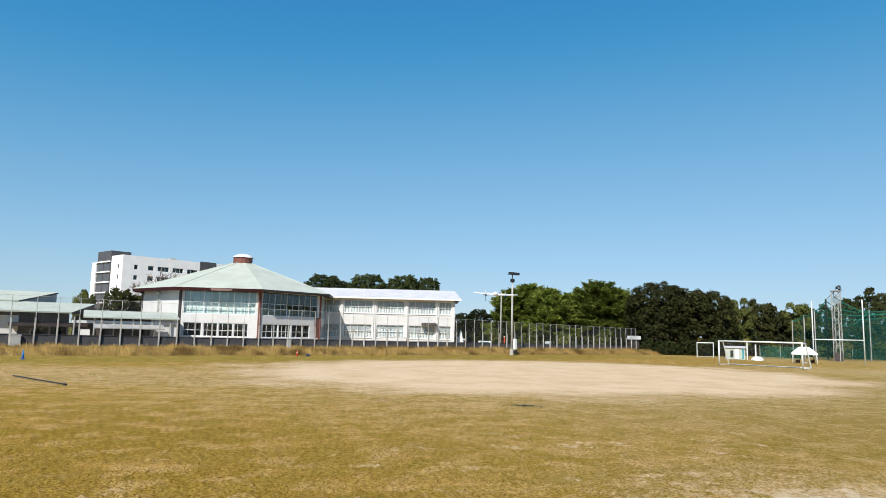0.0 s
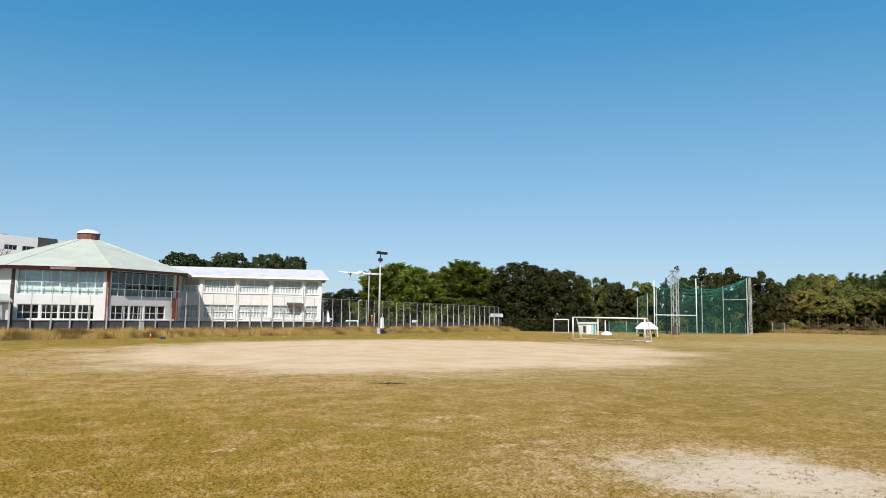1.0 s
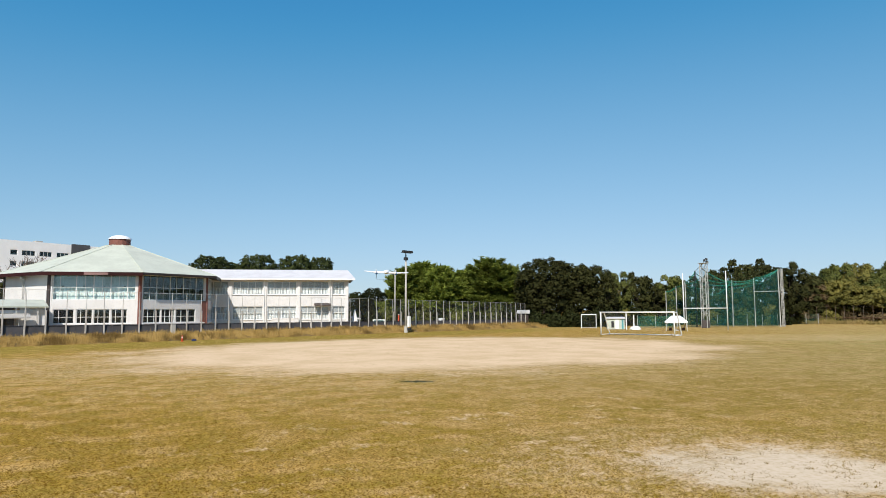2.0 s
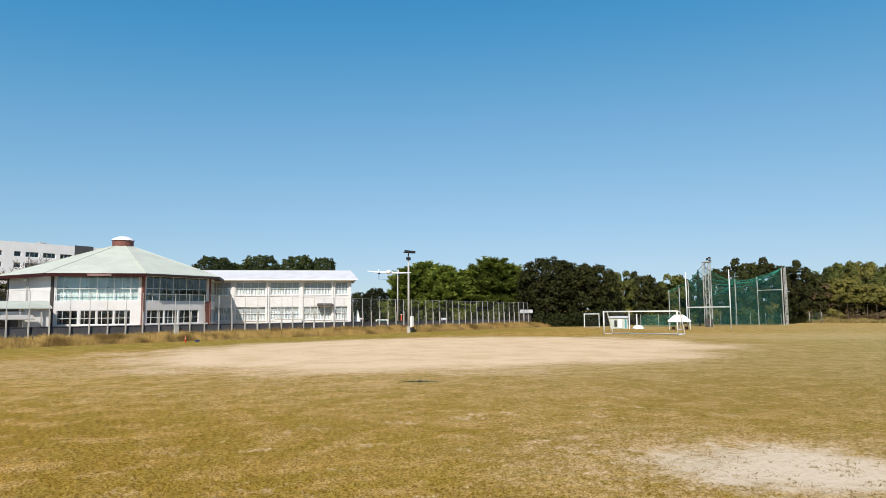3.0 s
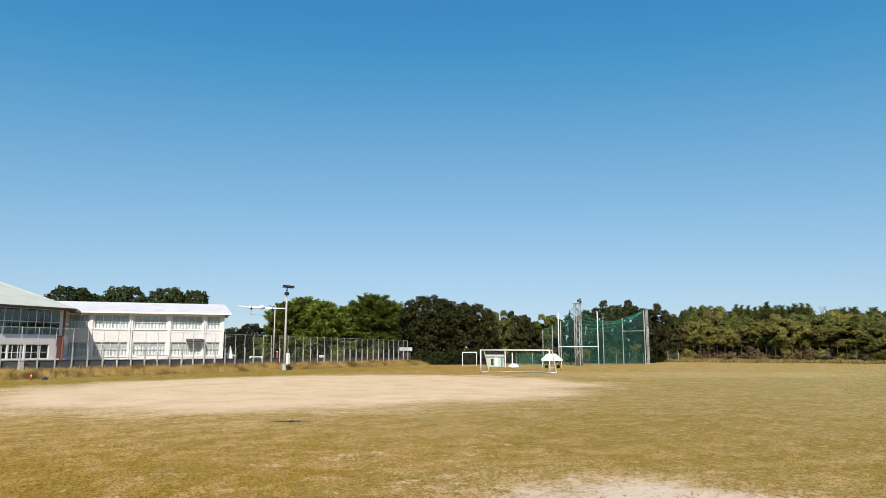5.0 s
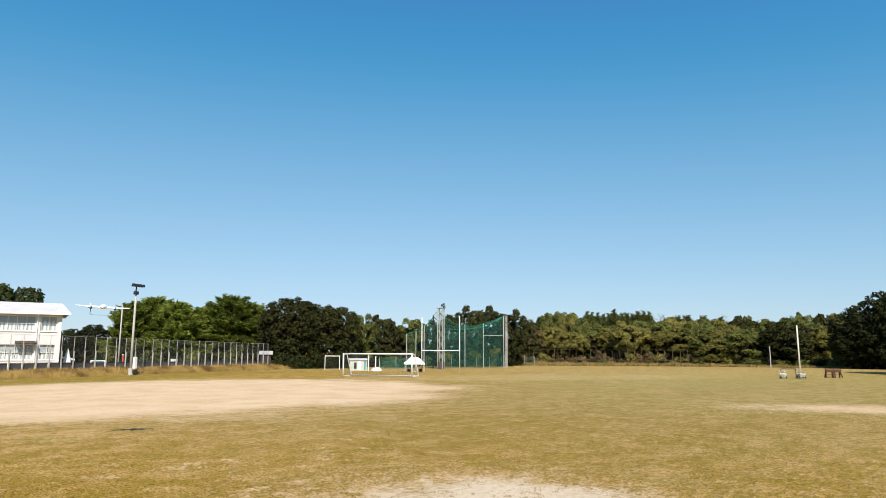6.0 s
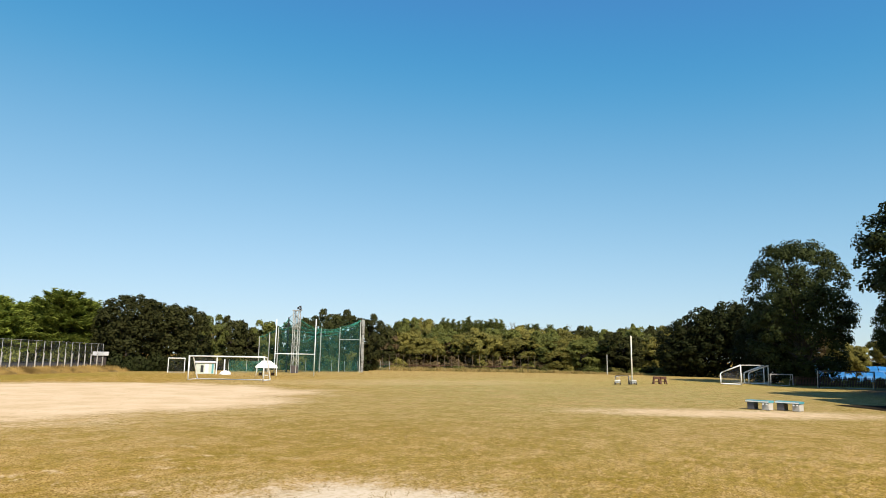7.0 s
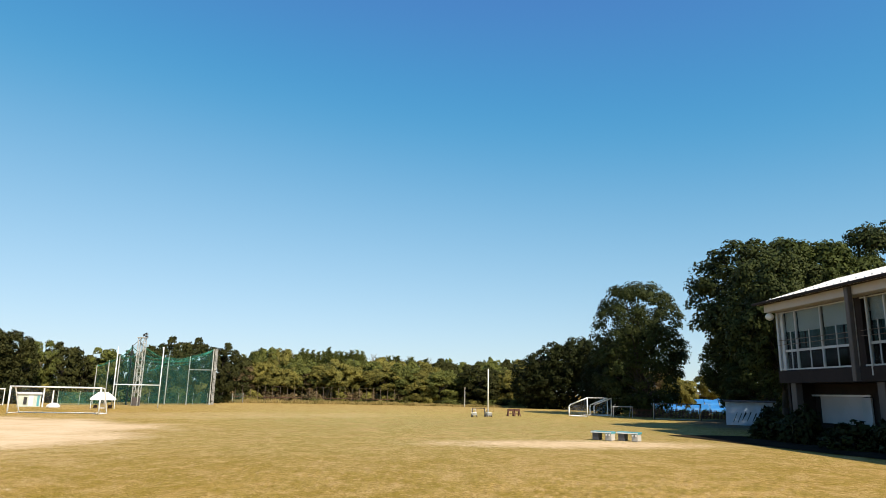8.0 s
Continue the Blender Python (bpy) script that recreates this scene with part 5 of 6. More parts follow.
    r = part("roof", Shape().slab([(-0.5, -0.45, E + 0.1), (-0.5, 6.4, RIDGE), (L + 1, 6.4, RIDGE), (L + 1, -0.45, E + 0.1)][::-1], 0.12), M_ROOFW, b)
    part("roof", Shape().slab([(-0.5, 6.4, RIDGE), (-0.5, 13.1, E + 0.1), (L + 1, 13.1, E + 0.1), (L + 1, 6.4, RIDGE)][::-1], 0.12), M_ROOFW, b)
    s = Shape()
    for k in range(1, 80):
        x = -0.5 + (L + 1.5) * k / 80
        s.bar((x, -0.45, E + 0.12), (x, 6.4, RIDGE + 0.02), 0.03, n=4)
    part("seam", s, M_ROOFW, r)
    for row, y in enumerate((0.4, 1.5)):
        guard = Shape()
        for k in range(24):
            x = 0.4 + 1.45 * k + 0.7 * row
            z = E + 0.1 + (RIDGE - E - 0.1) * (y + 0.45) / 6.85
            guard.box(x - 0.06, x + 0.06, y - 0.02, y + 0.02, z, z + 0.12)
        part("snow_guard", guard, M_ALU, r)
    part("gutter", Shape().box(-0.55, L + 1, -0.62, -0.46, E - 0.02, E + 0.16, 0.03).box(-0.5, L + 1, -0.46, 0.05, E - 0.0, E + 0.05), M_CLUB, b)
    lamp = Shape()
    n = 12
    prof = [(0.05, 9.15), (0.2, 9.1), (0.3, 8.95), (0.3, 8.8), (0.2, 8.65), (0.04, 8.58)]
    lamp.add([(0.2 + q * math.cos(2 * math.pi * k / n), 0.35 + q * math.sin(2 * math.pi * k / n), z) for q, z in prof for k in range(n)],
             [(i * n + k, i * n + (k + 1) % n, (i + 1) * n + (k + 1) % n, (i + 1) * n + k) for i in range(5) for k in range(n)])
    part("globe_lamp", lamp, M_PAINT, b, "white round eave lamp", True)


CLUB = pose(55.71, -7.3, 0, 0, 0, 203.5)
RIDGE = 12.1
build_gym()
build_school()
build_apartments()
build_low_buildings()
build_clubhouse()


# ---- sports equipment and small things ----
def frame_at(p, q):
    """A pose at p whose local x axis points at q."""
    d = Vector(q) - Vector(p)
    return Matrix.Translation(Vector(p)) @ Matrix.Rotation(math.atan2(d.y, d.x), 4, "Z")


def net_sheet(corners, nu, nv, sag):
    """A hanging net between four corners (bottom left, bottom right, top right, top left), its top edge sagging."""
    a, b, c, d = [Vector(p) for p in corners]
    vs = []
    for j in range(nv + 1):
        for i in range(nu + 1):
            u, v = i / nu, j / nv
            p = a.lerp(b, u).lerp(d.lerp(c, u), v)
            p.z -= sag * 4 * u * (1 - u) * v
            p += Vector((0, 0.12 * math.sin(9 * u + 5 * v), 0))
            vs.append(p)
    s = Shape()
    s.add(vs, [(j * (nu + 1) + i, j * (nu + 1) + i + 1, (j + 1) * (nu + 1) + i + 1, (j + 1) * (nu + 1) + i) for j in range(nv) for i in range(nu)])
    return s


def edge_rope(p, q, sag, r=0.075, n=14):
    p, q = Vector(p), Vector(q)
    pts = [p.lerp(q, k / n) - Vector((0, 0, sag * 4 * (k / n) * (1 - k / n))) for k in range(n + 1)]
    return Shape().path(pts, r, 6)


def build_soccer_goal():
    p1, p2 = spot(39.17, 75.9), spot(44.98, 73.2)
    w, h = (p2 - p1).length, 2.5
    g = thing("soccer_goal", frame_at(p1, p2), "full-size white tube soccer goal on the dirt infield", "goal")
    r, top, back = 0.075, 1.0, 2.5
    for x in (0, w):
        part("post", Shape().bar((x, 0, 0), (x, 0, h), r, n=12), M_PAINT, g, smooth=True)
        part("back_post", Shape().path([(x, 0, h - 0.02), (x, top, h - 0.05), (x, back, 0.04)], 0.06, 8), M_PAINT, g)
        part("ground_bar", Shape().bar((x, 0.05, 0.05), (x, back, 0.05), 0.045), M_PAINT, g)
        part("side_net", net_sheet([(x, 0.02, 0.06), (x, back, 0.06), (x, top, h - 0.06), (x, 0.02, h - 0.06)], 6, 6, 0.05), M_NETW, g)
    part("crossbar", Shape().bar((-r, 0, h), (w + r, 0, h), r, n=12), M_PAINT, g, smooth=True)
    part("rear_bar", Shape().bar((0, back, 0.05), (w, back, 0.05), 0.05), M_PAINT, g)
    part("top_bar", Shape().bar((0, top, h - 0.05), (w, top, h - 0.05), 0.03), M_GALV, g)
    part("net", net_sheet([(0, back, 0.06), (w, back, 0.06), (w, top, h - 0.06), (0, top, h - 0.06)], 24, 8, 0.15), M_NETW, g)


def build_side_goal(m, group):
    """Goal with bowed side frames; local x along the crossbar, y to the back."""
    g = thing("training_goal", m, "white tube goal with bowed side frames and thin net", "goal", group)
    w, h, d, hb = 7.1, 2.45, 2.6, 1.5
    for x in (0, w):
        arc = [(x, d, 0.05), (x, d, hb - 0.25), (x, d - 0.08, hb - 0.08), (x, d - 0.25, hb + 0.03), (x, 0, h)]
        part("side_frame", Shape().path(arc, 0.085, 8), M_PAINT, g, smooth=True)
        part("post", Shape().bar((x, 0, 0), (x, 0, h + 0.04), 0.07, n=10), M_PAINT, g, smooth=True)
        part("ground_bar", Shape().bar((x, 0, 0.06), (x, d, 0.06), 0.055), M_PAINT, g)
        part("side_net", net_sheet([(x, d, 0.06), (x, 0, 0.06), (x, 0, h), (x, d, hb)], 8, 6, 0.05), M_NETW, g)
    part("crossbar", Shape().bar((0, 0, h), (w, 0, h), 0.05), M_PAINT, g)
    part("rear_bar", Shape().bar((0, d, 0.06), (w, d, 0.06), 0.045), M_PAINT, g)
    part("net", net_sheet([(0, d, 0.06), (w, d, 0.06), (w, d - 0.2, hb), (0, d - 0.2, hb)], 20, 6, 0.1), M_NETW, g)
    return g


def build_small_goal(m, w, h, label, mat, group=""):
    g = thing("small_goal", m, label, "goal", group)
    for x in (0, w):
        part("post", Shape().bar((x, 0, 0), (x, 0, h), 0.055, n=8), mat, g)
        part("back_post", Shape().path([(x, 0, h), (x, 0.5, h - 0.02), (x, 1.1, 0.03)], 0.04, 6), M_GALV, g)
    part("crossbar", Shape().bar((-0.05, 0, h), (w + 0.05, 0, h), 0.06, n=8), mat, g)
    part("rear_bar", Shape().bar((0, 1.1, 0.04), (w, 1.1, 0.04), 0.035), M_GALV, g)
    part("net", net_sheet([(0, 1.1, 0.05), (w, 1.1, 0.05), (w, 0.5, h - 0.05), (0, 0.5, h - 0.05)], 8, 6, 0.05), M_WIRE, g)
    return g


def build_rugby_posts():
    p1, p2 = Vector((67.94, 66.23, 0)), Vector((72.71, 63.29, 0))
    w = (p2 - p1).length
    g = thing("rugby_posts", frame_at(p1, p2), "white H-shaped rugby posts with one crossbar", "goal posts")
    part("upright", Shape().bar((0, 0, -0.1), (0, 0, 7.6), 0.075, 0.06, n=12), M_PAINT, g, smooth=True)
    part("upright", Shape().bar((w, 0, -0.1), (w, 0, 7.9), 0.075, 0.06, n=12), M_PAINT, g, smooth=True)
    part("crossbar", Shape().bar((0, 0, 2.92), (w, 0, 2.92), 0.065, n=12), M_PAINT, g, smooth=True)


def lattice(s, x0, y0, half, z0, z1, step, r_web):
    legs = [(x0 - half, y0 - half), (x0 + half, y0 - half), (x0 + half, y0 + half), (x0 - half, y0 + half)]
    z, flip = z0, False
    while z < z1 - 0.01:
        zn = min(z + step, z1)
        for k in range(4):
            a, b = legs[k], legs[(k + 1) % 4]
            s.bar((*a, zn), (*b, zn), r_web, n=4, cap=False)
            if flip:
                a, b = b, a
            s.bar((*a, z), (*b, zn), r_web, n=4, cap=False)
        z, flip = zn, not flip
    return legs


def build_cage():
    c = thing("ball_cage", pose(79.4, 73.3, 0), "tall ball cage with sagging green nets on steel posts", "batting cage")

    def L(x, y, z):
        return (x - 79.4, y - 73.3, z)
    posts = [(93.9, 71.6, 9.05, 0.09), (91.7, 74.4, 7.75, 0.075), (89.6, 76.9, 7.55, 0.075), (90.0, 77.2, 7.3, 0.06), (79.0, 76.6, 7.1, 0.075), (79.5, 79.0, 6.45, 0.07), (78.1, 79.8, 5.7, 0.06)]
    for x, y, z, r in posts:
        part("post", Shape().bar(L(x, y, -0.1), L(x, y, z), r, n=8), M_GALV, c)
    part("dark_post", Shape().bar(L(81.5, 76.9, -0.1), L(81.5, 76.9, 8.85), 0.12, n=8), M_BLACK, c)
    mast = Shape()
    legs = lattice(mast, 94.2 - 79.4, 71.25 - 73.3, 0.13, 0.0, 9.0, 0.6, 0.022)
    part("mast_web", mast, M_GALV, c)
    for x, y in legs:
        part("mast_leg", Shape().bar((x, y, -0.1), (x, y, 9.1), 0.035, n=6), M_GALV, c)
    part("bar", Shape().bar(L(91.7, 74.4, 5.55), L(93.9, 71.6, 5.6), 0.06), M_GALV, c)
    part("bar", Shape().bar(L(81.5, 76.9, 8.7), L(79.6, 73.5, 9.7), 0.05), M_GALV, c)
    nets = [
        ([(79.6, 73.6), (93.9, 71.6), 8.9, 8.95, 2.3], M_NET), ([(81.5, 77.0), (89.6, 77.0), 8.6, 7.4, 0.8], M_NET),
        ([(89.6, 77.0), (91.7, 74.4), 7.4, 7.6, 0.3], M_NET), ([(91.7, 74.4), (93.9, 71.6), 7.7, 9.0, 0.2], M_NET),
        ([(79.0, 76.6), (81.5, 76.9), 7.0, 8.6, 0.3], M_NET), ([(79.5, 79.0), (79.0, 76.6), 6.3, 7.0, 0.2], M_NET),
        ([(78.1, 79.8), (79.5, 79.0), 5.6, 6.3, 0.2], M_NET), ([(79.4, 73.9), (79.0, 76.6), 7.6, 7.0, 0.5], M_NET),
        ([(93.9, 71.6), (96.5, 78.0), 8.8, 7.0, 0.6], M_NET), ([(84.0, 80.5), (96.5, 78.0), 6.4, 6.9, 0.6], M_NET),
    ]
    for (a, b, za, zb, sag), mat in nets:
        part("net", net_sheet([L(*a, 0.05), L(*b, 0.05), L(*b, zb), L(*a, za)], 20, 8, sag), mat, c)
        part("edge_rope", edge_rope(L(*a, za), L(*b, zb), sag), M_NETE, c)
    part("edge_rope", edge_rope(L(81.5, 76.9, 7.0), L(93.9, 71.6, 8.9), 1.3), M_NETE, c)
    part("edge_rope", edge_rope(L(79.4, 73.6, 5.4), L(89.6, 76.9, 7.4), 1.2), M_NETE, c)
    part("roof_net", net_sheet([L(79.5, 73.6, 8.9), L(93.9, 71.6, 8.9), L(91.7, 74.4, 7.7), L(81.5, 76.9, 8.6)], 16, 6, 1.2), M_NET, c)


def build_floodlight_tower():
    t = thing("floodlight_tower", pose(79.4, 73.2, 0, 0, 0, 20), "slim steel lattice floodlight tower with lamps on top", "lamp tower")
    s = Shape()
    legs = lattice(s, 0, 0, 0.42, 1.3, 9.7, 0.85, 0.03)
    part("web", s, M_GALV, t)
    for x, y in legs:
        part("leg", Shape().bar((x, y, 0), (x, y, 9.8), 0.055, n=6), M_GALV, t)
    part("base_panel", Shape().box(-0.46, 0.46, -0.46, 0.46, 0, 1.15, 0.04), M_GREYW, t)
    part("platform", Shape().box(-0.6, 0.6, -0.6, 0.6, 9.72, 9.8), M_GALV, t)
    for x, z in ((-0.4, 10.15), (0.25, 10.35), (0.45, 9.95)):
        lamp = part("floodlight", Shape().box(x - 0.2, x + 0.2, -0.55, -0.25, z - 0.17, z + 0.17, 0.04), M_BLACK, t)
        part("lamp_glass", Shape().box(x - 0.16, x + 0.16, -0.57, -0.552, z - 0.13, z + 0.13), M_ALU, lamp)
    part("lamp_frame", Shape().bar((-0.4, -0.2, 9.8), (-0.4, -0.2, 10.3), 0.03).bar((0.4, -0.2, 9.8), (0.4, -0.2, 10.4), 0.03).bar((-0.45, -0.2, 10.1), (0.5, -0.2, 10.1), 0.03), M_GALV, t)


def build_lamp_mast():
    t = thing("floodlight_mast", pose(33.28, 79.84, 0, 0, 0, 25) @ Matrix.Diagonal((0.95, 0.95, 0.962, 1)), "tall pale concrete floodlight mast with dark lamps and switch box", "street lamp")
    part("pole", Shape().bar((0, 0, -0.2), (0, 0, 10.4), 0.17, 0.11, n=12), M_CONC, t, smooth=True)
    part("cross_arm", Shape().bar((-0.95, 0, 10.75), (0.95, 0, 10.75), 0.05).bar((0, 0, 10.3), (0, 0, 10.8), 0.07), M_BLACK, t)
    part("bracket", Shape().box(-0.28, 0.28, -0.2, 0.2, 9.75, 10.15, 0.04), M_BLACK, t)
    for x in (-0.72, -0.2, 0.36, 0.86):
        part("floodlight", Shape().box(x - 0.2, x + 0.2, -0.4, -0.05, 10.72, 11.05, 0.05), M_BLACK, t)
    part("switch_box", Shape().box(0.05, 0.5, -0.5, -0.18, 0.75, 2.15, 0.04), M_PAINT, t, "white switch box")
    part("sandbag", Shape().box(0.0, 0.62, -0.55, -0.1, 0.28, 0.6, 0.08), M_BLACK, t)
    part("foot", Shape().bar((0, 0, -0.2), (0, 0, 0.8), 0.3, 0.26, n=10), M_CONC, t)
    p = thing("utility_pole", pose(38.8, 97.6, 0), "plain grey concrete pole behind the fence", "pole")
    part("shaft", Shape().bar((0, 0, -0.2), (0, 0, 9.1), 0.11, 0.08, n=10), M_CONC, p, smooth=True)
    part("cap", Shape().bar((0, 0, 9.1), (0, 0, 9.2), 0.09, 0.07, n=10), M_GALV, p)


def build_parasol():
    m = pose(*spot(45.1, 93.5), 0, 0, -42)
    t = thing("parasol", m, "low white canvas shelter with flat top beside the goal", "parasol")
    s = Shape()
    eave = [(-1.42, -1.0, 1.18), (1.42, -1.0, 1.18), (1.42, 1.0, 1.18), (-1.42, 1.0, 1.18)]
    low = [(x, y, 1.0) for x, y, z in eave]
    top = [(-0.55, -0.2, 1.95), (0.55, -0.2, 1.95), (0.55, 0.2, 1.95), (-0.55, 0.2, 1.95)]
    s.add([*low, *eave, *top], [(i * 4 + k, i * 4 + (k + 1) % 4, (i + 1) * 4 + (k + 1) % 4, (i + 1) * 4 + k) for i in (0, 1) for k in range(4)] + [(8, 9, 10, 11)])
    part("canopy", s, M_CLOTH, t)
    part("pole", Shape().bar((0, 0, 0), (0, 0, 1.95), 0.03), M_GALV, t)
    part("base", Shape().bar((0, 0, -0.02), (0, 0, 0.12), 0.35, 0.3, n=14), M_CONC, t)
    for x in (-1.3, 1.3):
        part("leg", Shape().bar((x, -0.9, -0.05), (x, -0.9, 1.05), 0.035, n=6), M_PAINT, t)
    for dx, dy in ((-0.7, 0.5), (0.9, 0.4)):
        b = thing("equipment_box", m @ pose(dx, dy, 0, 0, 0, 15), "small reddish-brown equipment box under the parasol", "box", "boxes under the parasol")
        part("body", Shape().box(-0.2, 0.2, -0.16, 0.16, 0, 0.32, 0.03), M_RUSTY, b)
        part("lid", Shape().box(-0.22, 0.22, -0.18, 0.18, 0.32, 0.38, 0.02), M_BROWN, b)


def build_container():
    t = thing("storage_shed", pose(*spot(40.35, 98), 0, 0, -38) @ Matrix.Diagonal((0.82, 0.9, 0.9, 1)), "small white metal storage shed with dark doorway", "shed")
    part("body", Shape().box(-1.5, 1.5, 0, 1.8, 0, 1.7, 0.03), M_SHED, t)
    part("roof", Shape().slab([(-1.65, -0.2, 1.74), (1.65, -0.2, 1.74), (1.65, 2.0, 1.95), (-1.65, 2.0, 1.95)], 0.08), M_ROOFW, t)
    part("door", Shape().box(-0.75, -0.3, -0.05, -0.004, 0.3, 1.3), M_BLACK, t)
    part("door", Shape().box(-0.1, 0.5, -0.05, -0.004, 0.1, 1.5), M_PAINT, t)
    part("side_panel", Shape().box(1.0, 1.3, -0.05, -0.004, 0.1, 1.5), M_TEAL, t)
    for a, h in ((41.2, 2.3), (41.8, 2.0)):
        p = thing("white_post", pose(*spot(a, 97.5)), "short white post beside the storage shed", "post", "short posts")
        part("shaft", Shape().bar((0, 0, -0.1), (0, 0, h), 0.09, n=8), M_PAINT, p)
        part("cap", Shape().bar((0, 0, h), (0, 0, h + 0.06), 0.11, n=8), M_GALV, p)
    c = thing("covered_heap", pose(*spot(41.9, 96.5)), "small heap under a white cover", "cover")
    prof, n = [(0.75, 0.0), (0.72, 0.22), (0.5, 0.42), (0.2, 0.52), (0.02, 0.54)], 12
    part("sheet", Shape().add([(r * (1 + 0.1 * math.sin(3 * k)) * math.cos(2 * math.pi * k / n), r * math.sin(2 * math.pi * k / n), z) for r, z in prof for k in range(n)],
                              [(i * n + k, i * n + (k + 1) % n, (i + 1) * n + (k + 1) % n, (i + 1) * n + k) for i in range(4) for k in range(n)]), M_CLOTH, c, smooth=True)
    part("weight", Shape().box(-0.85, -0.6, -0.1, 0.1, 0, 0.12, 0.02), M_CONC, c)
    for a0, a1, d in ((42.1, 44.9, 108), (53.6, 55.2, 139), (45.0, 52.5, 119)):
        p, q = spot(a0, d), spot(a1, d)
        w = (q - p).length
        f = thing("low_net_fence", frame_at(p, q), "low green net fence on thin posts", "fence", "low net fences")
        k = max(2, int(w / 2.0))
        for i in range(k + 1):
            part("post", Shape().bar((w * i / k, 0, 0), (w * i / k, 0, 1.9), 0.04, n=6), M_GALV, f)
        part("net", net_sheet([(0, 0, 0.03), (w, 0, 0.03), (w, 0, 1.85), (0, 0, 1.85)], 16, 4, 0.1), M_NETL if d < 110 else M_NET, f)


def build_benches():
    def bench(m):
        b = thing("slab_bench", m, "low bench with worn turquoise slab on two concrete blocks", "bench", "slab benches")
        part("slab", Shape().box(-0.84, 0.84, -0.42, 0.42, 0.5, 0.64, 0.03), M_TEAL, b, "worn turquoise top")
        part("edge", Shape().box(-0.82, 0.82, -0.44, -0.422, 0.52, 0.6), M_PAINT, b)
        # the left-hand block gets a darker material and no lugs
        for x in (-0.5, 0.55):
            leg = part("leg", Shape().box(x - 0.25, x + 0.25, -0.34, 0.34, 0.0, 0.5, 0.03), M_CONC if x > 0 else M_APTD, b, "" if x > 0 else "darker left-hand block")
            for y in (-0.12, 0.12) if x > 0 else ():
                part("lug", Shape().bar((x + y, -0.37, 0.4), (x + y, -0.44, 0.4), 0.06, n=8), M_PAINT, leg)
        return b
    b = bench(frame_at((45.53, 3.95, 0), (44.93, 2.25, 0)) @ Matrix.Scale(0.85, 4))
    copy_thing(b, frame_at((45.67, 2.34, 0), (45.07, 0.64, 0)))


def build_rollers():
    def roller(p, turn):
        r = thing("line_marker_cart", Matrix.Translation(p) @ pose(0, 0, 0, 0, 0, turn) @ Matrix.Scale(0.92, 4), "pale blue-white line-marking cart on small wheels", "cart", "line-marking carts")
        part("tub", Shape().prism([(-0.5, -0.3), (0.5, -0.3), (0.6, 0), (0.5, 0.3), (-0.5, 0.3), (-0.6, 0)], 0.2, 0.46), M_ALU, r)
        part("lid", Shape().prism([(-0.55, -0.34), (0.55, -0.34), (0.65, 0), (0.55, 0.34), (-0.55, 0.34), (-0.65, 0)], 0.46, 0.54), M_PAINT, r)
        for x in (-0.35, 0.35):
            for y in (-0.32, 0.32):
                w = part("wheel", Shape().bar((x, y - 0.04, 0.15), (x, y + 0.04, 0.15), 0.16, n=12), M_BLACK, r)
                part("hub", Shape().bar((x, y - 0.05, 0.15), (x, y + 0.05, 0.15), 0.06, n=8), M_GALV, w)
        part("handle", Shape().path([(0.5, -0.25, 0.5), (0.8, -0.25, 0.95), (0.8, 0.25, 0.95), (0.5, 0.25, 0.5)], 0.03, 6), M_ALU, r)
        return r
    p, q = spot(74.35, 82), spot(75.55, 83)
    a = roller(p, 20)
    copy_thing(a, Matrix.Translation(q) @ pose(0, 0, 0, 0, 0, 35))
    f = thing("tube_stand", frame_at(p + Vector((0, 0, 0)), q), "black tube frame standing over the carts", "frame")
    for x in (-0.1, 1.55):
        part("leg", Shape().bar((x, 0.2, 0), (x, 0.2, 1.0), 0.04), M_BLACK, f)
    part("top_bar", Shape().bar((-0.1, 0.2, 1.0), (1.55, 0.2, 1.0), 0.045), M_BLACK, f)
    t = thing("white_mast", pose(*spot(75.5, 85.5)), "tall plain cream-white pole on the turf", "pole")
    part("shaft", Shape().bar((0, 0, -0.1), (0, 0, 5.8), 0.095, 0.075, n=10), M_CREAM, t, smooth=True)
    part("foot", Shape().box(-0.3, 0.3, -0.3, 0.3, -0.05, 0.16, 0.03), M_CONC, t)
    t = thing("thin_pole", pose(*spot(73.45, 138.5)), "thin grey pole before the wood", "pole")
    part("shaft", Shape().bar((0, 0, -0.1), (0, 0, 3.84), 0.09, n=8), M_GALV, t)
    part("cap", Shape().bar((0, 0, 3.84), (0, 0, 3.92), 0.11, n=8), M_GALV, t)
    p, q = spot(77.35, 87.5), spot(78.5, 88)
    m = frame_at(p, q)
    for k in range(2):
        b = thing("wooden_trestle", m @ pose(0.05 + 0.85 * k, 0.25 * k, 0, 0, 0, 12 * k), "rust-brown wooden trestle standing on the turf", "trestle", "trestles")
        part("top", Shape().box(-0.4, 0.4, -0.2, 0.2, 0.58, 0.9, 0.03), M_RUSTY, b)
        for x in (-0.3, 0.3):
            for y in (-1, 1):
                part("leg", Shape().bar((x, 0.06 * y, 0.65), (x + 0.1 * (1 if x > 0 else -1), 0.3 * y, 0), 0.085, n=6), M_RUSTY, b)
        part("brace", Shape().bar((-0.35, 0, 0.3), (0.35, 0, 0.3), 0.035, n=6), M_RUSTY, b)


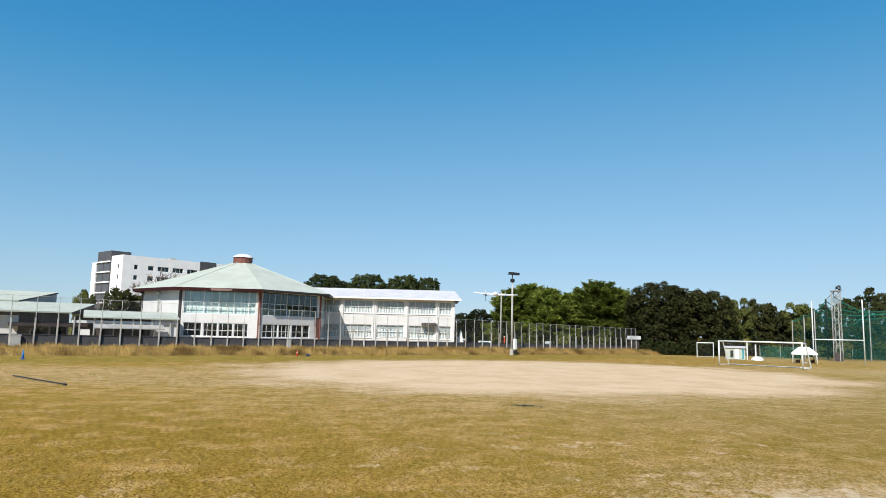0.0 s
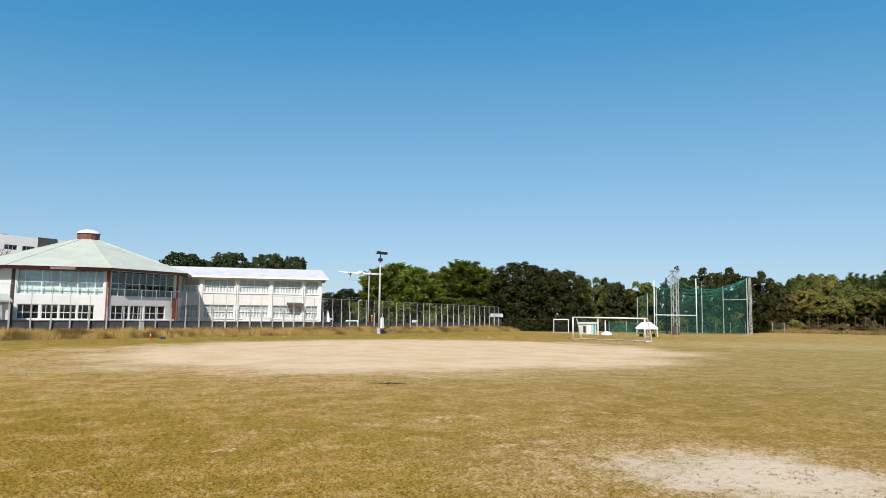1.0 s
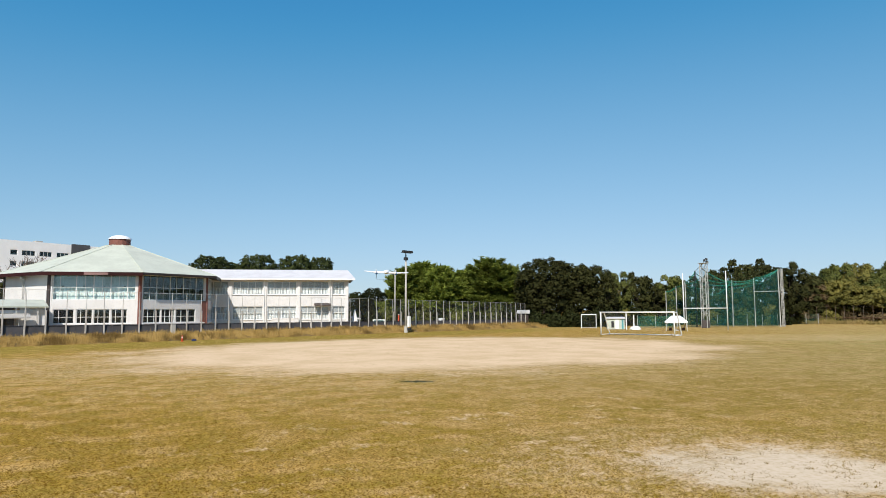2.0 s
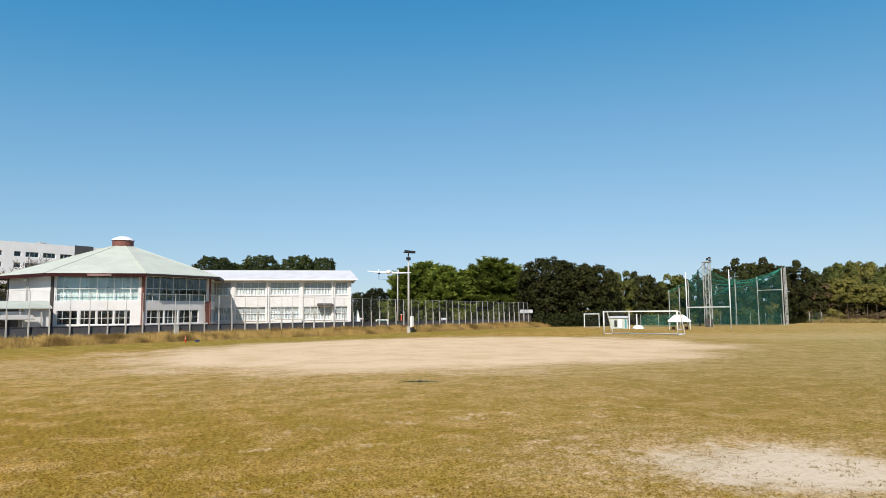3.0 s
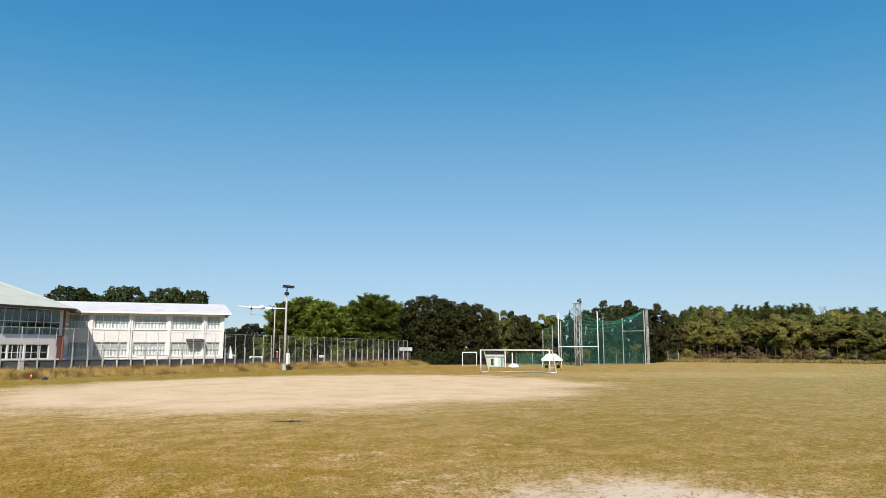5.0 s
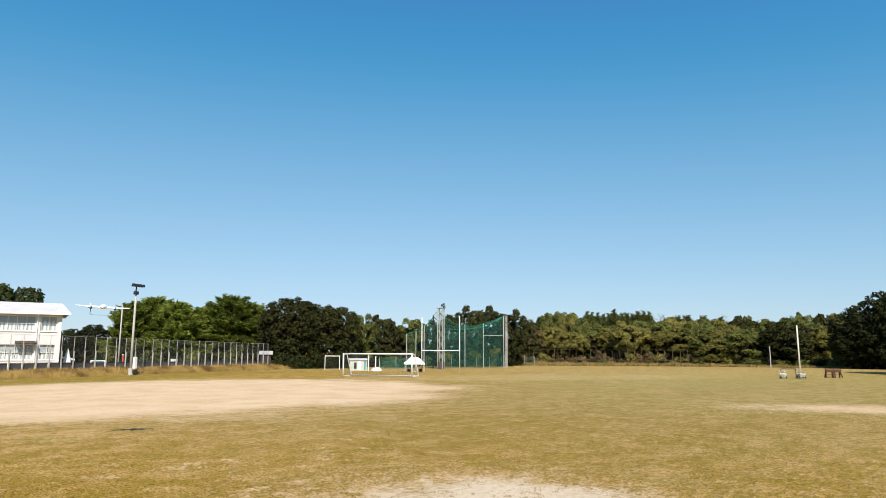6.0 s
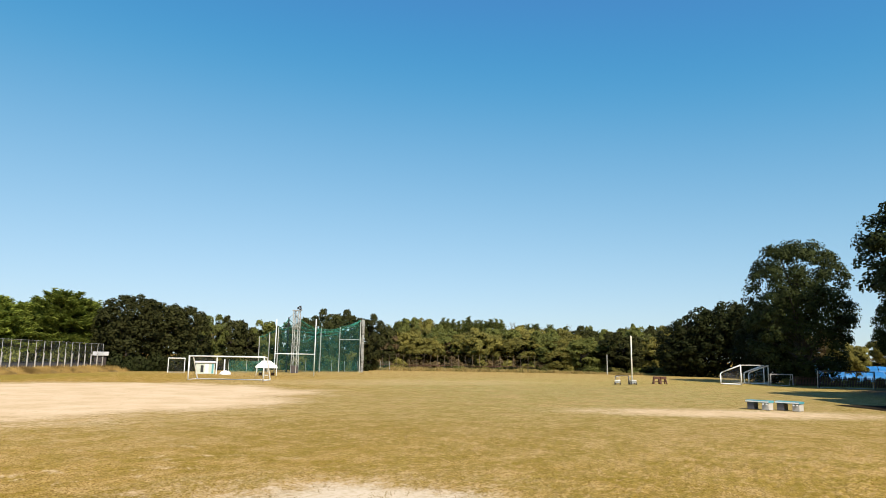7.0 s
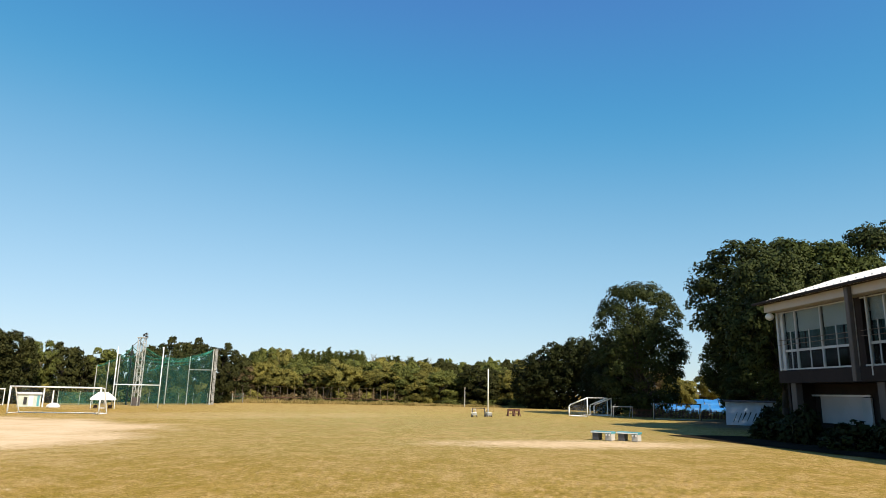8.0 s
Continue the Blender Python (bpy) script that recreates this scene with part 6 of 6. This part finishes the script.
def build_cone(p, mat, h, label):
    c = thing("marker_cone", Matrix.Translation(p), label, "cone", "marker cones")
    part("cone", Shape().bar((0, 0, 0.03), (0, 0, h), 0.11, 0.025, n=16), mat, c, smooth=True)
    part("base", Shape().box(-0.14, 0.14, -0.14, 0.14, 0, 0.04, 0.01), mat, c)
    part("band", Shape().bar((0, 0, h * 0.55), (0, 0, h * 0.7), 0.068, 0.056, n=16), M_PAINT if mat is M_RED else mat, c)


def build_right_side():
    """Goals, blue covers, shed and shrubs beside the clubhouse."""
    near, far = spot(83.65, 92.2), spot(85.25, 98.8)
    g = build_side_goal(frame_at(near, far), "training goals")
    copy_thing(g, frame_at(far + Vector((-0.3, -0.55, 0)), far + Vector((6.8, -2.9, 0))))
    build_small_goal(frame_at(spot(85.7, 93), spot(87.3, 94)), 2.6, 1.4, "low beige tube goal under the camphor trees", M_BEIGE, "low goals")
    build_small_goal(frame_at(spot(88.9, 90), spot(92.6, 91)), 5.6, 1.95, "low dark tube goal beside the blue covers", M_BLACK, "low goals")
    t = thing("blue_covers", frame_at(spot(88.9, 124), spot(95.0, 125)), "blue tarpaulin covers over low frames behind a rail fence", "tarpaulin")
    rnd = random.Random(4)
    def cover(x, y, wide, deep, low, high, k):
        n = 6
        vs = [(x + wide * i / n, y + deep * j / n, low + (high - low) * math.sin(math.pi * (0.06 + 0.62 * j / n)) + 0.09 * math.sin(7 * i + 3 * j + k) - 0.10 * math.sin(math.pi * i / n))
              for j in range(n + 1) for i in range(n + 1)]
        drop = len(vs)
        vs += [(x + wide * i / n, y - 0.08 + 0.06 * math.sin(5 * i + k), 0.15) for i in range(n + 1)]
        fs = [(j * (n + 1) + i, j * (n + 1) + i + 1, (j + 1) * (n + 1) + i + 1, (j + 1) * (n + 1) + i) for j in range(n) for i in range(n)]
        fs += [(drop + i, drop + i + 1, i + 1, i) for i in range(n)]
        part("cover", Shape().add(vs, fs), M_TARP, t, smooth=True)
        for px in (x + 0.05, x + wide - 0.05):
            part("frame_post", Shape().bar((px, y + 0.2, 0), (px, y + 0.2, low + 0.1), 0.05), M_GALV, t)
    for k in range(6):
        cover(-1.4 + 2.45 * k, 2.6, 2.35, 4.2, 1.7, 2.75 + rnd.uniform(-0.25, 0.15), k)
    for k in range(5):
        cover(1.0 + 2.7 * k, -0.6, 2.4, 2.8, 0.8 + rnd.uniform(-0.1, 0.3), 1.75 + rnd.uniform(-0.2, 0.2), k + 3)
    f = thing("rail_fence", frame_at(spot(87.2, 98), spot(96.0, 99)), "weathered brown slat fence before the blue covers", "fence")
    sl = Shape().box(-0.045, 0.045, -0.015, 0.015, 0, 1.15).mesh("slat", M_RUSTY)
    for k in range(90):
        part("slat", sl, None, f, at=pose(0.17 * k, 0, 0, 0, rnd.uniform(-2, 2), 0))
    part("rail", Shape().box(0, 15.2, 0.016, 0.06, 0.3, 0.38), M_RUSTY, f)
    part("rail", Shape().box(0, 15.2, 0.016, 0.06, 0.85, 0.93), M_RUSTY, f)
    s = thing("block_shed", frame_at((79.48, -5.85, 0), (79.1, -10.9, 0)), "pale blue-grey block shed with dark slanting strokes on its wall", "shed")
    part("wall", Shape().box(0, 6.4, 0, 3.0, 0, 2.42, 0.03), M_CURT_BLUE, s)
    part("roof", Shape().slab([(-0.2, -0.3, 2.45), (6.6, -0.3, 2.45), (6.6, 3.2, 2.6), (-0.2, 3.2, 2.6)], 0.06), M_GREYW, s)
    for k in range(9):
        x = 0.75 + 0.42 * k + rnd.uniform(-0.1, 0.1)
        z = rnd.uniform(0.25, 0.5)
        part("stroke", Shape().slab([(x, -0.012, z), (x + 0.07, -0.012, z), (x + 0.5, -0.012, z + rnd.uniform(0.7, 1.2)), (x + 0.43, -0.012, z + 1.0)], 0.01), M_BLACK, s)
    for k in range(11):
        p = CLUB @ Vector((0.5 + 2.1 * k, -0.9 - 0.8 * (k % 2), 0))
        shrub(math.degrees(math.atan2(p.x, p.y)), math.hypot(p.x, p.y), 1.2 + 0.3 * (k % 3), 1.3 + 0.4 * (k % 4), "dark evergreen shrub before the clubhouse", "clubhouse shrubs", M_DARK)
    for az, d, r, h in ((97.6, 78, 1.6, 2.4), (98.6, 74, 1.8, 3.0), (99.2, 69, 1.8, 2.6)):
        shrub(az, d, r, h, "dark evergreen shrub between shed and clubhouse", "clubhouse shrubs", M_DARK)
    for k in range(12):
        shrub(86.8 + 0.85 * k, 100.5 + (k % 3), 0.9, 0.9 + 0.3 * (k % 2), "weedy yellow-green bush along the slat fence", "weedy bushes", M_YEL)


def build_shade_sheet():
    """Near-black ground sheet that paints in the shade between the field and the clubhouse."""
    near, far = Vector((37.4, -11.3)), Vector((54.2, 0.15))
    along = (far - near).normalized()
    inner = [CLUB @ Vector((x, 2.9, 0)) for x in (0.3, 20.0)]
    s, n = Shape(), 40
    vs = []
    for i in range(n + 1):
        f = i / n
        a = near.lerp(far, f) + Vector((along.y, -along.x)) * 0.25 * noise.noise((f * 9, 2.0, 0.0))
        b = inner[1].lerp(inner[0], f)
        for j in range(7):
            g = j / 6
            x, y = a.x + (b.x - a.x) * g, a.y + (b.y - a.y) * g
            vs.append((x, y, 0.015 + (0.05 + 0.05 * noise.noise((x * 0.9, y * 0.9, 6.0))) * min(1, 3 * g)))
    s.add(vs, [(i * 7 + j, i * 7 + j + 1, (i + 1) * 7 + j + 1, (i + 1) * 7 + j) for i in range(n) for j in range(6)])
    solo("shade_sheet", s.mesh("shade_sheet", M_SHADOW, True), None, Matrix(), "near-black sheet painted as shade before the clubhouse", "bed", kind="structure")


SHRUBS = {}


def shrub(az, d, r, h, label, group, mat):
    key = mat.name
    m = Matrix.Translation(spot(az, d)) @ pose(0, 0, 0, 0, 0, (az * 53) % 360) @ Matrix.Diagonal((r / 1.5, r / 1.5, h / 2.0, 1))
    if key not in SHRUBS:
        ob = thing("shrub", m, label, "shrub", group)
        SHRUBS[key] = tree_parts(ob, 2.0, 1.5, -0.4, "round", mat, 1500, 0.22, 77)
    else:
        ob = copy_thing(SHRUBS[key], Matrix.Identity(4))
        ob.matrix_basis = m
        tagged(ob, label, "shrub", group)
    return ob


def build_wood_edge(rng):
    """Undergrowth, a rusty post fence and dry grass along the edge of the wood."""
    az, k = 39.5, 0
    while az < 88:
        d = 121 if az < 45 else (130 if az < 53.5 else 148)
        mat = (M_MID, M_DARK, M_YEL, M_DARK)[k % 4]
        shrub(az, d + 2 * math.sin(k), rng.uniform(1.6, 2.6), rng.uniform(2.0, 3.8) * (0.38 if 53.5 < az < 69 else 0.62 if az > 53.5 else 1), "dense olive undergrowth bush at the wood's edge", "undergrowth", mat)
        az += rng.uniform(0.7, 1.15)
        k += 1
    az = 53.5
    while az < 80:
        shrub(az, rng.uniform(155, 161), rng.uniform(2.2, 3.2), rng.uniform(2.4, 4.0), "dark undergrowth bush inside the wood", "undergrowth", (M_DUSK, M_RUST)[int(az * 7) % 2])
        az += rng.uniform(0.9, 1.3)
    az = 53.6
    while az < 69:
        shrub(az, rng.uniform(147, 150), rng.uniform(1.3, 2.1), rng.uniform(1.6, 3.0), "brown leafless undergrowth behind the post fence", "undergrowth", (M_RUST, M_RUST, M_YEL)[int(az * 5) % 3])
        az += rng.uniform(0.5, 0.9)
    for az, d, hh in ((57.6, 176, 13.5), (65.6, 184, 12.4), (68.4, 186, 12.6), (69.6, 184, 12.0), (75.2, 180, 12.2)):
        bare_tree(az, d, hh, "leafless pale tree standing over the wood")
    # dark bushes added to stand in for the shade under the corner trees
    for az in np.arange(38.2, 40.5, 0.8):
        shrub(az, 113.5 + rng.uniform(-1, 1), 1.8, rng.uniform(2.2, 3.4), "dark bush added for the shade under the corner trees", "undergrowth", M_DARK)
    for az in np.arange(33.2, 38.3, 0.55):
        shrub(az, 111.5 + rng.uniform(-0.8, 0.8), 1.5, rng.uniform(1.7, 2.9), "dark bush added for the shade under the corner trees", "undergrowth", M_DARK)
    for az in np.arange(17.0, 31.5, 1.0):
        shrub(az, 108 + rng.uniform(-2, 3), 1.8, rng.uniform(2.0, 3.6), "bush behind the fence", "undergrowth", M_DARK if int(az) % 3 else M_MID)
    p, q = spot(53.4, 145), spot(67.5, 145)
    w = (q - p).length
    f = thing("back_fence", frame_at(p, q), "rusty post and wire fence before the wood", "fence")
    n = int(w / 1.45)
    pm = Shape().bar((0, 0, -0.1), (0, 0, 3.2), 0.032, n=6).mesh("post", M_OLDPOST)
    for i in range(n + 1):
        part("post", pm, None, f, at=pose(w * i / n, 0, 0, 0, 1.2 * math.sin(i * 1.7), 0))
    for z in (3.25, 1.05):
        part("rail", Shape().bar((0, 0, z), (w, 0, z), 0.006 if z > 2 else 0.05, n=6), M_RUSTY if z < 2 else M_OLDPOST, f)
    m = 22000
    az = np.radians(rng.uniform(53.4, 80.5, m))
    d = rng.uniform(139, 146, m)
    x, y = d * np.sin(az), d * np.cos(az)
    h = rng.uniform(0.1, 0.5, m) ** 1.3 * np.interp(np.degrees(az), [53.4, 66, 72, 80.5], [2.1, 1.9, 1.3, 0.95]) * np.array([1.0 + 0.7 * noise.noise((q * 60, 1.0, 3.0)) for q in az])
    wd = rng.uniform(0.05, 0.12, m)
    a = rng.uniform(0, math.pi, m)
    ln = rng.normal(0, 0.3, (m, 2))
    v = np.stack([np.stack([x - wd * np.cos(a), y - wd * np.sin(a), np.zeros(m) - 0.05], 1), np.stack([x + wd * np.cos(a), y + wd * np.sin(a), np.zeros(m) - 0.05], 1),
                  np.stack([x + ln[:, 0], y + ln[:, 1], h], 1)], 1).reshape(-1, 3)
    solo("dry_verge", array_mesh("dry_verge", v, np.arange(3 * m).reshape(m, 3), M_VERGE), None, Matrix(), "strip of dry olive-yellow grass before the wood", "grass", kind="stuff")


def build_behind_fence():
    h = thing("small_hut", pose(*spot(32.7, 110), 0, 0, -33) @ Matrix.Diagonal((0.62, 0.8, 0.95, 1)), "small hut with a white roof at the fence's end", "hut")
    part("wall", Shape().box(-1.3, 1.3, 0, 2, 0, 2.3), M_BROWN, h)
    part("roof", Shape().slab([(-1.7, -0.4, 2.4), (1.7, -0.4, 2.4), (1.7, 1.1, 2.95), (-1.7, 1.1, 2.95)], 0.08).slab([(-1.7, 1.1, 2.95), (1.7, 1.1, 2.95), (1.7, 2.5, 2.4), (-1.7, 2.5, 2.4)], 0.08), M_GALV, h)
    b = thing("meter_box", FENCE @ pose(65.9, 1.2, 0), "white metal box behind the fence boards", "box")
    part("body", Shape().box(-0.4, 0.4, 0, 0.5, 0.2, 1.7, 0.03), M_PAINT, b)
    part("door", Shape().box(-0.34, 0.34, -0.02, -0.004, 0.3, 1.6), M_PAINT, b)
    s = thing("sheeted_frame", pose(*spot(18.25, 99)), "pointed frame under a white sheet behind the fence", "cover")
    part("sheet", Shape().bar((0, 0, 0.2), (0, 0, 2.1), 0.75, 0.3, n=7).bar((0, 0, 2.1), (0, 0, 3.0), 0.3, 0.06, n=7), M_CLOTH, s)
    part("cross_bar", Shape().bar((-0.7, 0, 1.9), (0.9, 0, 1.6), 0.12, n=6), M_CLOTH, s)
    for az in (20.3,):
        car = thing("parked_car", pose(*spot(az, 101), 0, 0, -20), "white parked van behind the fence boards", "car", "parked cars")
        part("body", Shape().box(-1.6, 1.6, -0.8, 0.8, 0.3, 1.0, 0.1), M_PAINT, car)
        cab = part("cabin", Shape().prism([(-0.9, -0.72), (0.95, -0.72), (0.95, 0.72), (-0.9, 0.72)], 1.0, 1.5), M_PAINT, car)
        part("side_window", Shape().box(-0.75, 0.7, -0.745, -0.725, 1.05, 1.4), M_GLASSD, cab)
        for x in (-0.75, 0.75):
            for y in (-0.72, 0.72):
                w = part("wheel", Shape().bar((x, y - 0.1, 0.3), (x, y + 0.1, 0.3), 0.3, n=14), M_BLACK, car)
                part("rim", Shape().bar((x, y - 0.11, 0.3), (x, y + 0.11, 0.3), 0.17, n=10), M_ALU, w)
    p = thing("red_post", pose(*spot(22.0, 97)), "red and white post behind the fence", "post")
    part("shaft", Shape().bar((0, 0, 0), (0, 0, 2.2), 0.1), M_RED, p)
    part("cap", Shape().bar((0, 0, 2.2), (0, 0, 2.3), 0.12), M_PAINT, p)
    for az, d, hh in ((-7.2, 126, 13.6), (-8.9, 122, 10.4)):
        bare_tree(az, d, hh)
    for kind, az, d, h, r in (("wood_e", -11.7, 118, 8.0, 1.7), ("dusky", -9.4, 112, 8.2, 2.6), ("dusky", -7.6, 113, 7.6, 2.4)):
        tree(kind, az, d, h, r, "dark bushy tree behind the covered way", "trees by the hall")
    shrub(-17.6, 76, 0.9, 3.0, "green bush beside the changing block", "hall shrubs", M_MID)


def bare_tree(az, d, h, label="leafless grey-brown tree behind the covered way"):
    rng = random.Random(int(az * 10))
    t = thing("bare_tree", Matrix.Translation(spot(az, d)), label, "tree", "bare trees")
    s, tw = Shape(), Shape()

    def grow(p, v, r, depth):
        q = p + v
        (s if depth > 2 else tw).bar(p, q, r, r * 0.65, n=5, cap=False)
        if depth:
            for _ in range(3 if depth > 1 else 4):
                w = (v.normalized() + Vector((rng.gauss(0, 0.5), rng.gauss(0, 0.5), rng.gauss(0.1, 0.3)))).normalized() * v.length * rng.uniform(0.6, 0.85)
                grow(q, w, r * 0.62, depth - 1)
    grow(Vector((0, 0, -0.2)), Vector((0, 0, h * 0.3)), h * 0.02, 5)
    part("trunk", s, M_TWIG, t)
    tagged(part("twigs", tw, M_TWIG, t), kind="stuff")


def build_plane():
    """White model aeroplane in the air, seen from behind: local x to its right wing, y ahead."""
    a = thing("model_aeroplane", Matrix.Translation(spot(21.2, 22.4, 4.07)) @ pose(0, 0, 0, 6, 2.5, -24), "white foam model aeroplane with black legs, in flight", "model aeroplane")

    def wing(x0, x1, c0, c1, y0, y1, z0, z1, t0, t1):
        s = Shape()
        ring = []
        for x, c, y, z, t in ((x0, c0, y0, z0, t0), (x1, c1, y1, z1, t1)):
            ring += [(x, y + c * u, z + t * w) for u, w in ((0.5, 0.0), (0.42, 0.45), (0.15, 0.62), (-0.2, 0.4), (-0.5, 0.02), (-0.2, -0.2), (0.15, -0.35), (0.42, -0.3))]
        s.add(ring, [(k, (k + 1) % 8, 8 + (k + 1) % 8, 8 + k) for k in range(8)] + [tuple(range(7, -1, -1)), tuple(range(8, 16))])
        return s
    part("centre_wing", wing(-0.36, 0.36, 0.36, 0.36, 0, 0, 0, 0, 0.07, 0.07), M_FOAM, a)
    part("wing", wing(0.36, 0.74, 0.30, 0.17, 0, -0.03, 0.0, 0.03, 0.055, 0.025), M_FOAM, a)
    part("wing", wing(-0.74, -0.36, 0.17, 0.30, -0.03, 0, 0.03, 0.0, 0.025, 0.055), M_FOAM, a)
    n = 12
    prof = [(-0.42, 0.02), (-0.36, 0.06), (-0.15, 0.095), (0.12, 0.10), (0.32, 0.075), (0.42, 0.03)]
    f = Shape().add([(r * math.cos(2 * math.pi * k / n), y, 0.03 + 0.7 * r * math.sin(2 * math.pi * k / n)) for y, r in prof for k in range(n)],
                    [(i * n + k, i * n + (k + 1) % n, (i + 1) * n + (k + 1) % n, (i + 1) * n + k) for i in range(5) for k in range(n)] + [tuple(range(n - 1, -1, -1)), tuple(range(5 * n, 6 * n))])
    part("fuselage", f, M_FOAM, a, smooth=True)
    for x in (-0.33, 0.33):
        part("fin", Shape().slab([(x, -0.26, 0.0), (x, 0.02, 0.0), (x, -0.16, 0.13), (x, -0.25, 0.13)], 0.014), M_FOAM, a)
        pod = part("motor_pod", Shape().bar((x, -0.1, -0.03), (x, 0.24, -0.03), 0.035, 0.028, n=10), M_BLUE, a, "bright blue motor pod")
        part("propeller", Shape().box(x - 0.11, x + 0.11, 0.25, 0.256, -0.04, -0.022), M_BLACK, pod)
        part("leg", Shape().bar((x, -0.05, -0.03), (x, -0.12, -0.22), 0.008, n=6), M_BLACK, a)
    part("skid", Shape().bar((-0.33, -0.12, -0.22), (0.33, -0.12, -0.22), 0.003, n=6), M_BLACK, a)


M_SHED = plain("pale_green_metal", (0.52, 0.57, 0.50), 0.6, vary=0.2, grain=5)
M_CURT_BLUE = plain("pale_blue_wall", (0.50, 0.57, 0.66), 0.85, vary=0.12)
build_soccer_goal()
build_rugby_posts()
build_small_goal(frame_at(spot(37.55, 104), spot(38.6, 104)), 2.2, 2.05, "small white-barred goal before the dark trees", M_PAINT)
build_cage()
build_floodlight_tower()
build_lamp_mast()
build_parasol()
build_container()
build_benches()
build_rollers()
build_cone(Vector((5.3, 67.6, 0)), M_RED, 0.6, "small orange-red marker cone before the bank")
build_cone(Vector((-15.47, 56.5, 0)), M_BLUE, 0.7, "bright blue marker cone on the turf")
build_shade_sheet()
bag = thing("kit_bag", pose(6.4, 68.0, 0, 0, 0, 20), "small dark blue kit bag at the foot of the bank", "bag")
part("body", Shape().box(-0.22, 0.22, -0.11, 0.11, 0, 0.18, 0.05), M_NAVY, bag)
part("strap", Shape().path([(-0.12, 0, 0.18), (-0.08, 0, 0.26), (0.08, 0, 0.26), (0.12, 0, 0.18)], 0.015, 6), M_BLACK, bag)
for x, w, h, text in ((25.72, 0.22, 1.55, "pale grey metal box standing before the fence boards"), (0.88, 0.42, 1.55, "pale concrete gate pillar in the line of the fence")):
    box_ = thing("gate_pillar", FENCE @ pose(x, -0.1, 0), text, "pillar", "pillars at the fence")
    part("shaft", Shape().box(-w, w, -0.3, 0.04, 0.0, h, 0.03), M_CONC, box_)
    part("cap", Shape().box(-w - 0.04, w + 0.04, -0.34, 0.06, h, h + 0.08, 0.02), M_CONC, box_)
build_right_side()
build_wood_edge(RNG)
build_behind_fence()
build_plane()


def build_tufts(rng):
    """Ragged tufts of turf standing in and round the bare patch nearest the camera."""
    vs = []
    c, s_ = math.cos(radians(-42)), math.sin(radians(-42))
    for k in range(2200):
        a, r = rng.uniform(0, 2 * math.pi), 1.7 * rng.random() ** 0.45
        u, v_ = 3.0 * r * math.cos(a), 2.2 * r * math.sin(a)
        x, y = 11.2 + u * c - v_ * s_, 8.2 + u * s_ + v_ * c
        if rng.random() > 0.55 + 1.3 * noise.noise((x * 1.1, y * 1.1, 8.0)) + 0.3 * (r - 0.7):
            continue
        wide = rng.uniform(0.012, 0.055)
        for q in range(9):
            bx, by = x + rng.normal(0, wide), y + rng.normal(0, wide)
            t_ = rng.uniform(0, math.pi)
            hw = rng.uniform(0.008, 0.018)
            vs += [(bx - hw * math.cos(t_), by - hw * math.sin(t_), -0.05), (bx + hw * math.cos(t_), by + hw * math.sin(t_), -0.05),
                   (bx + rng.normal(0, 0.05), by + rng.normal(0, 0.05), rng.uniform(-0.008, 0.02))]
    v = np.array(vs)
    solo("loose_tufts", array_mesh("loose_tufts", v, np.arange(len(v)).reshape(-1, 3), M_TUFT), None, Matrix(), "scattered olive turf tufts on bare sandy soil", "grass", kind="stuff")


M_TUFT = leafy("tuft_blades", (0.15, 0.10, 0.024), (0.30, 0.21, 0.055), (0.13, 0.09, 0.022))
build_tufts(RNG)
pole = thing("black_pole", frame_at((-11.0, 38.9, 0), (-7.34, 33.47, 0)), "thin black pole lying on the turf", "pole")
part("shaft", Shape().bar((0, 0, 0.05), (6.2, 0, 0.05), 0.032, n=8), M_BLACK, pole)
part("tip", Shape().bar((6.2, 0, 0.05), (6.5, 0, 0.05), 0.045, n=8), M_BLACK, pole)
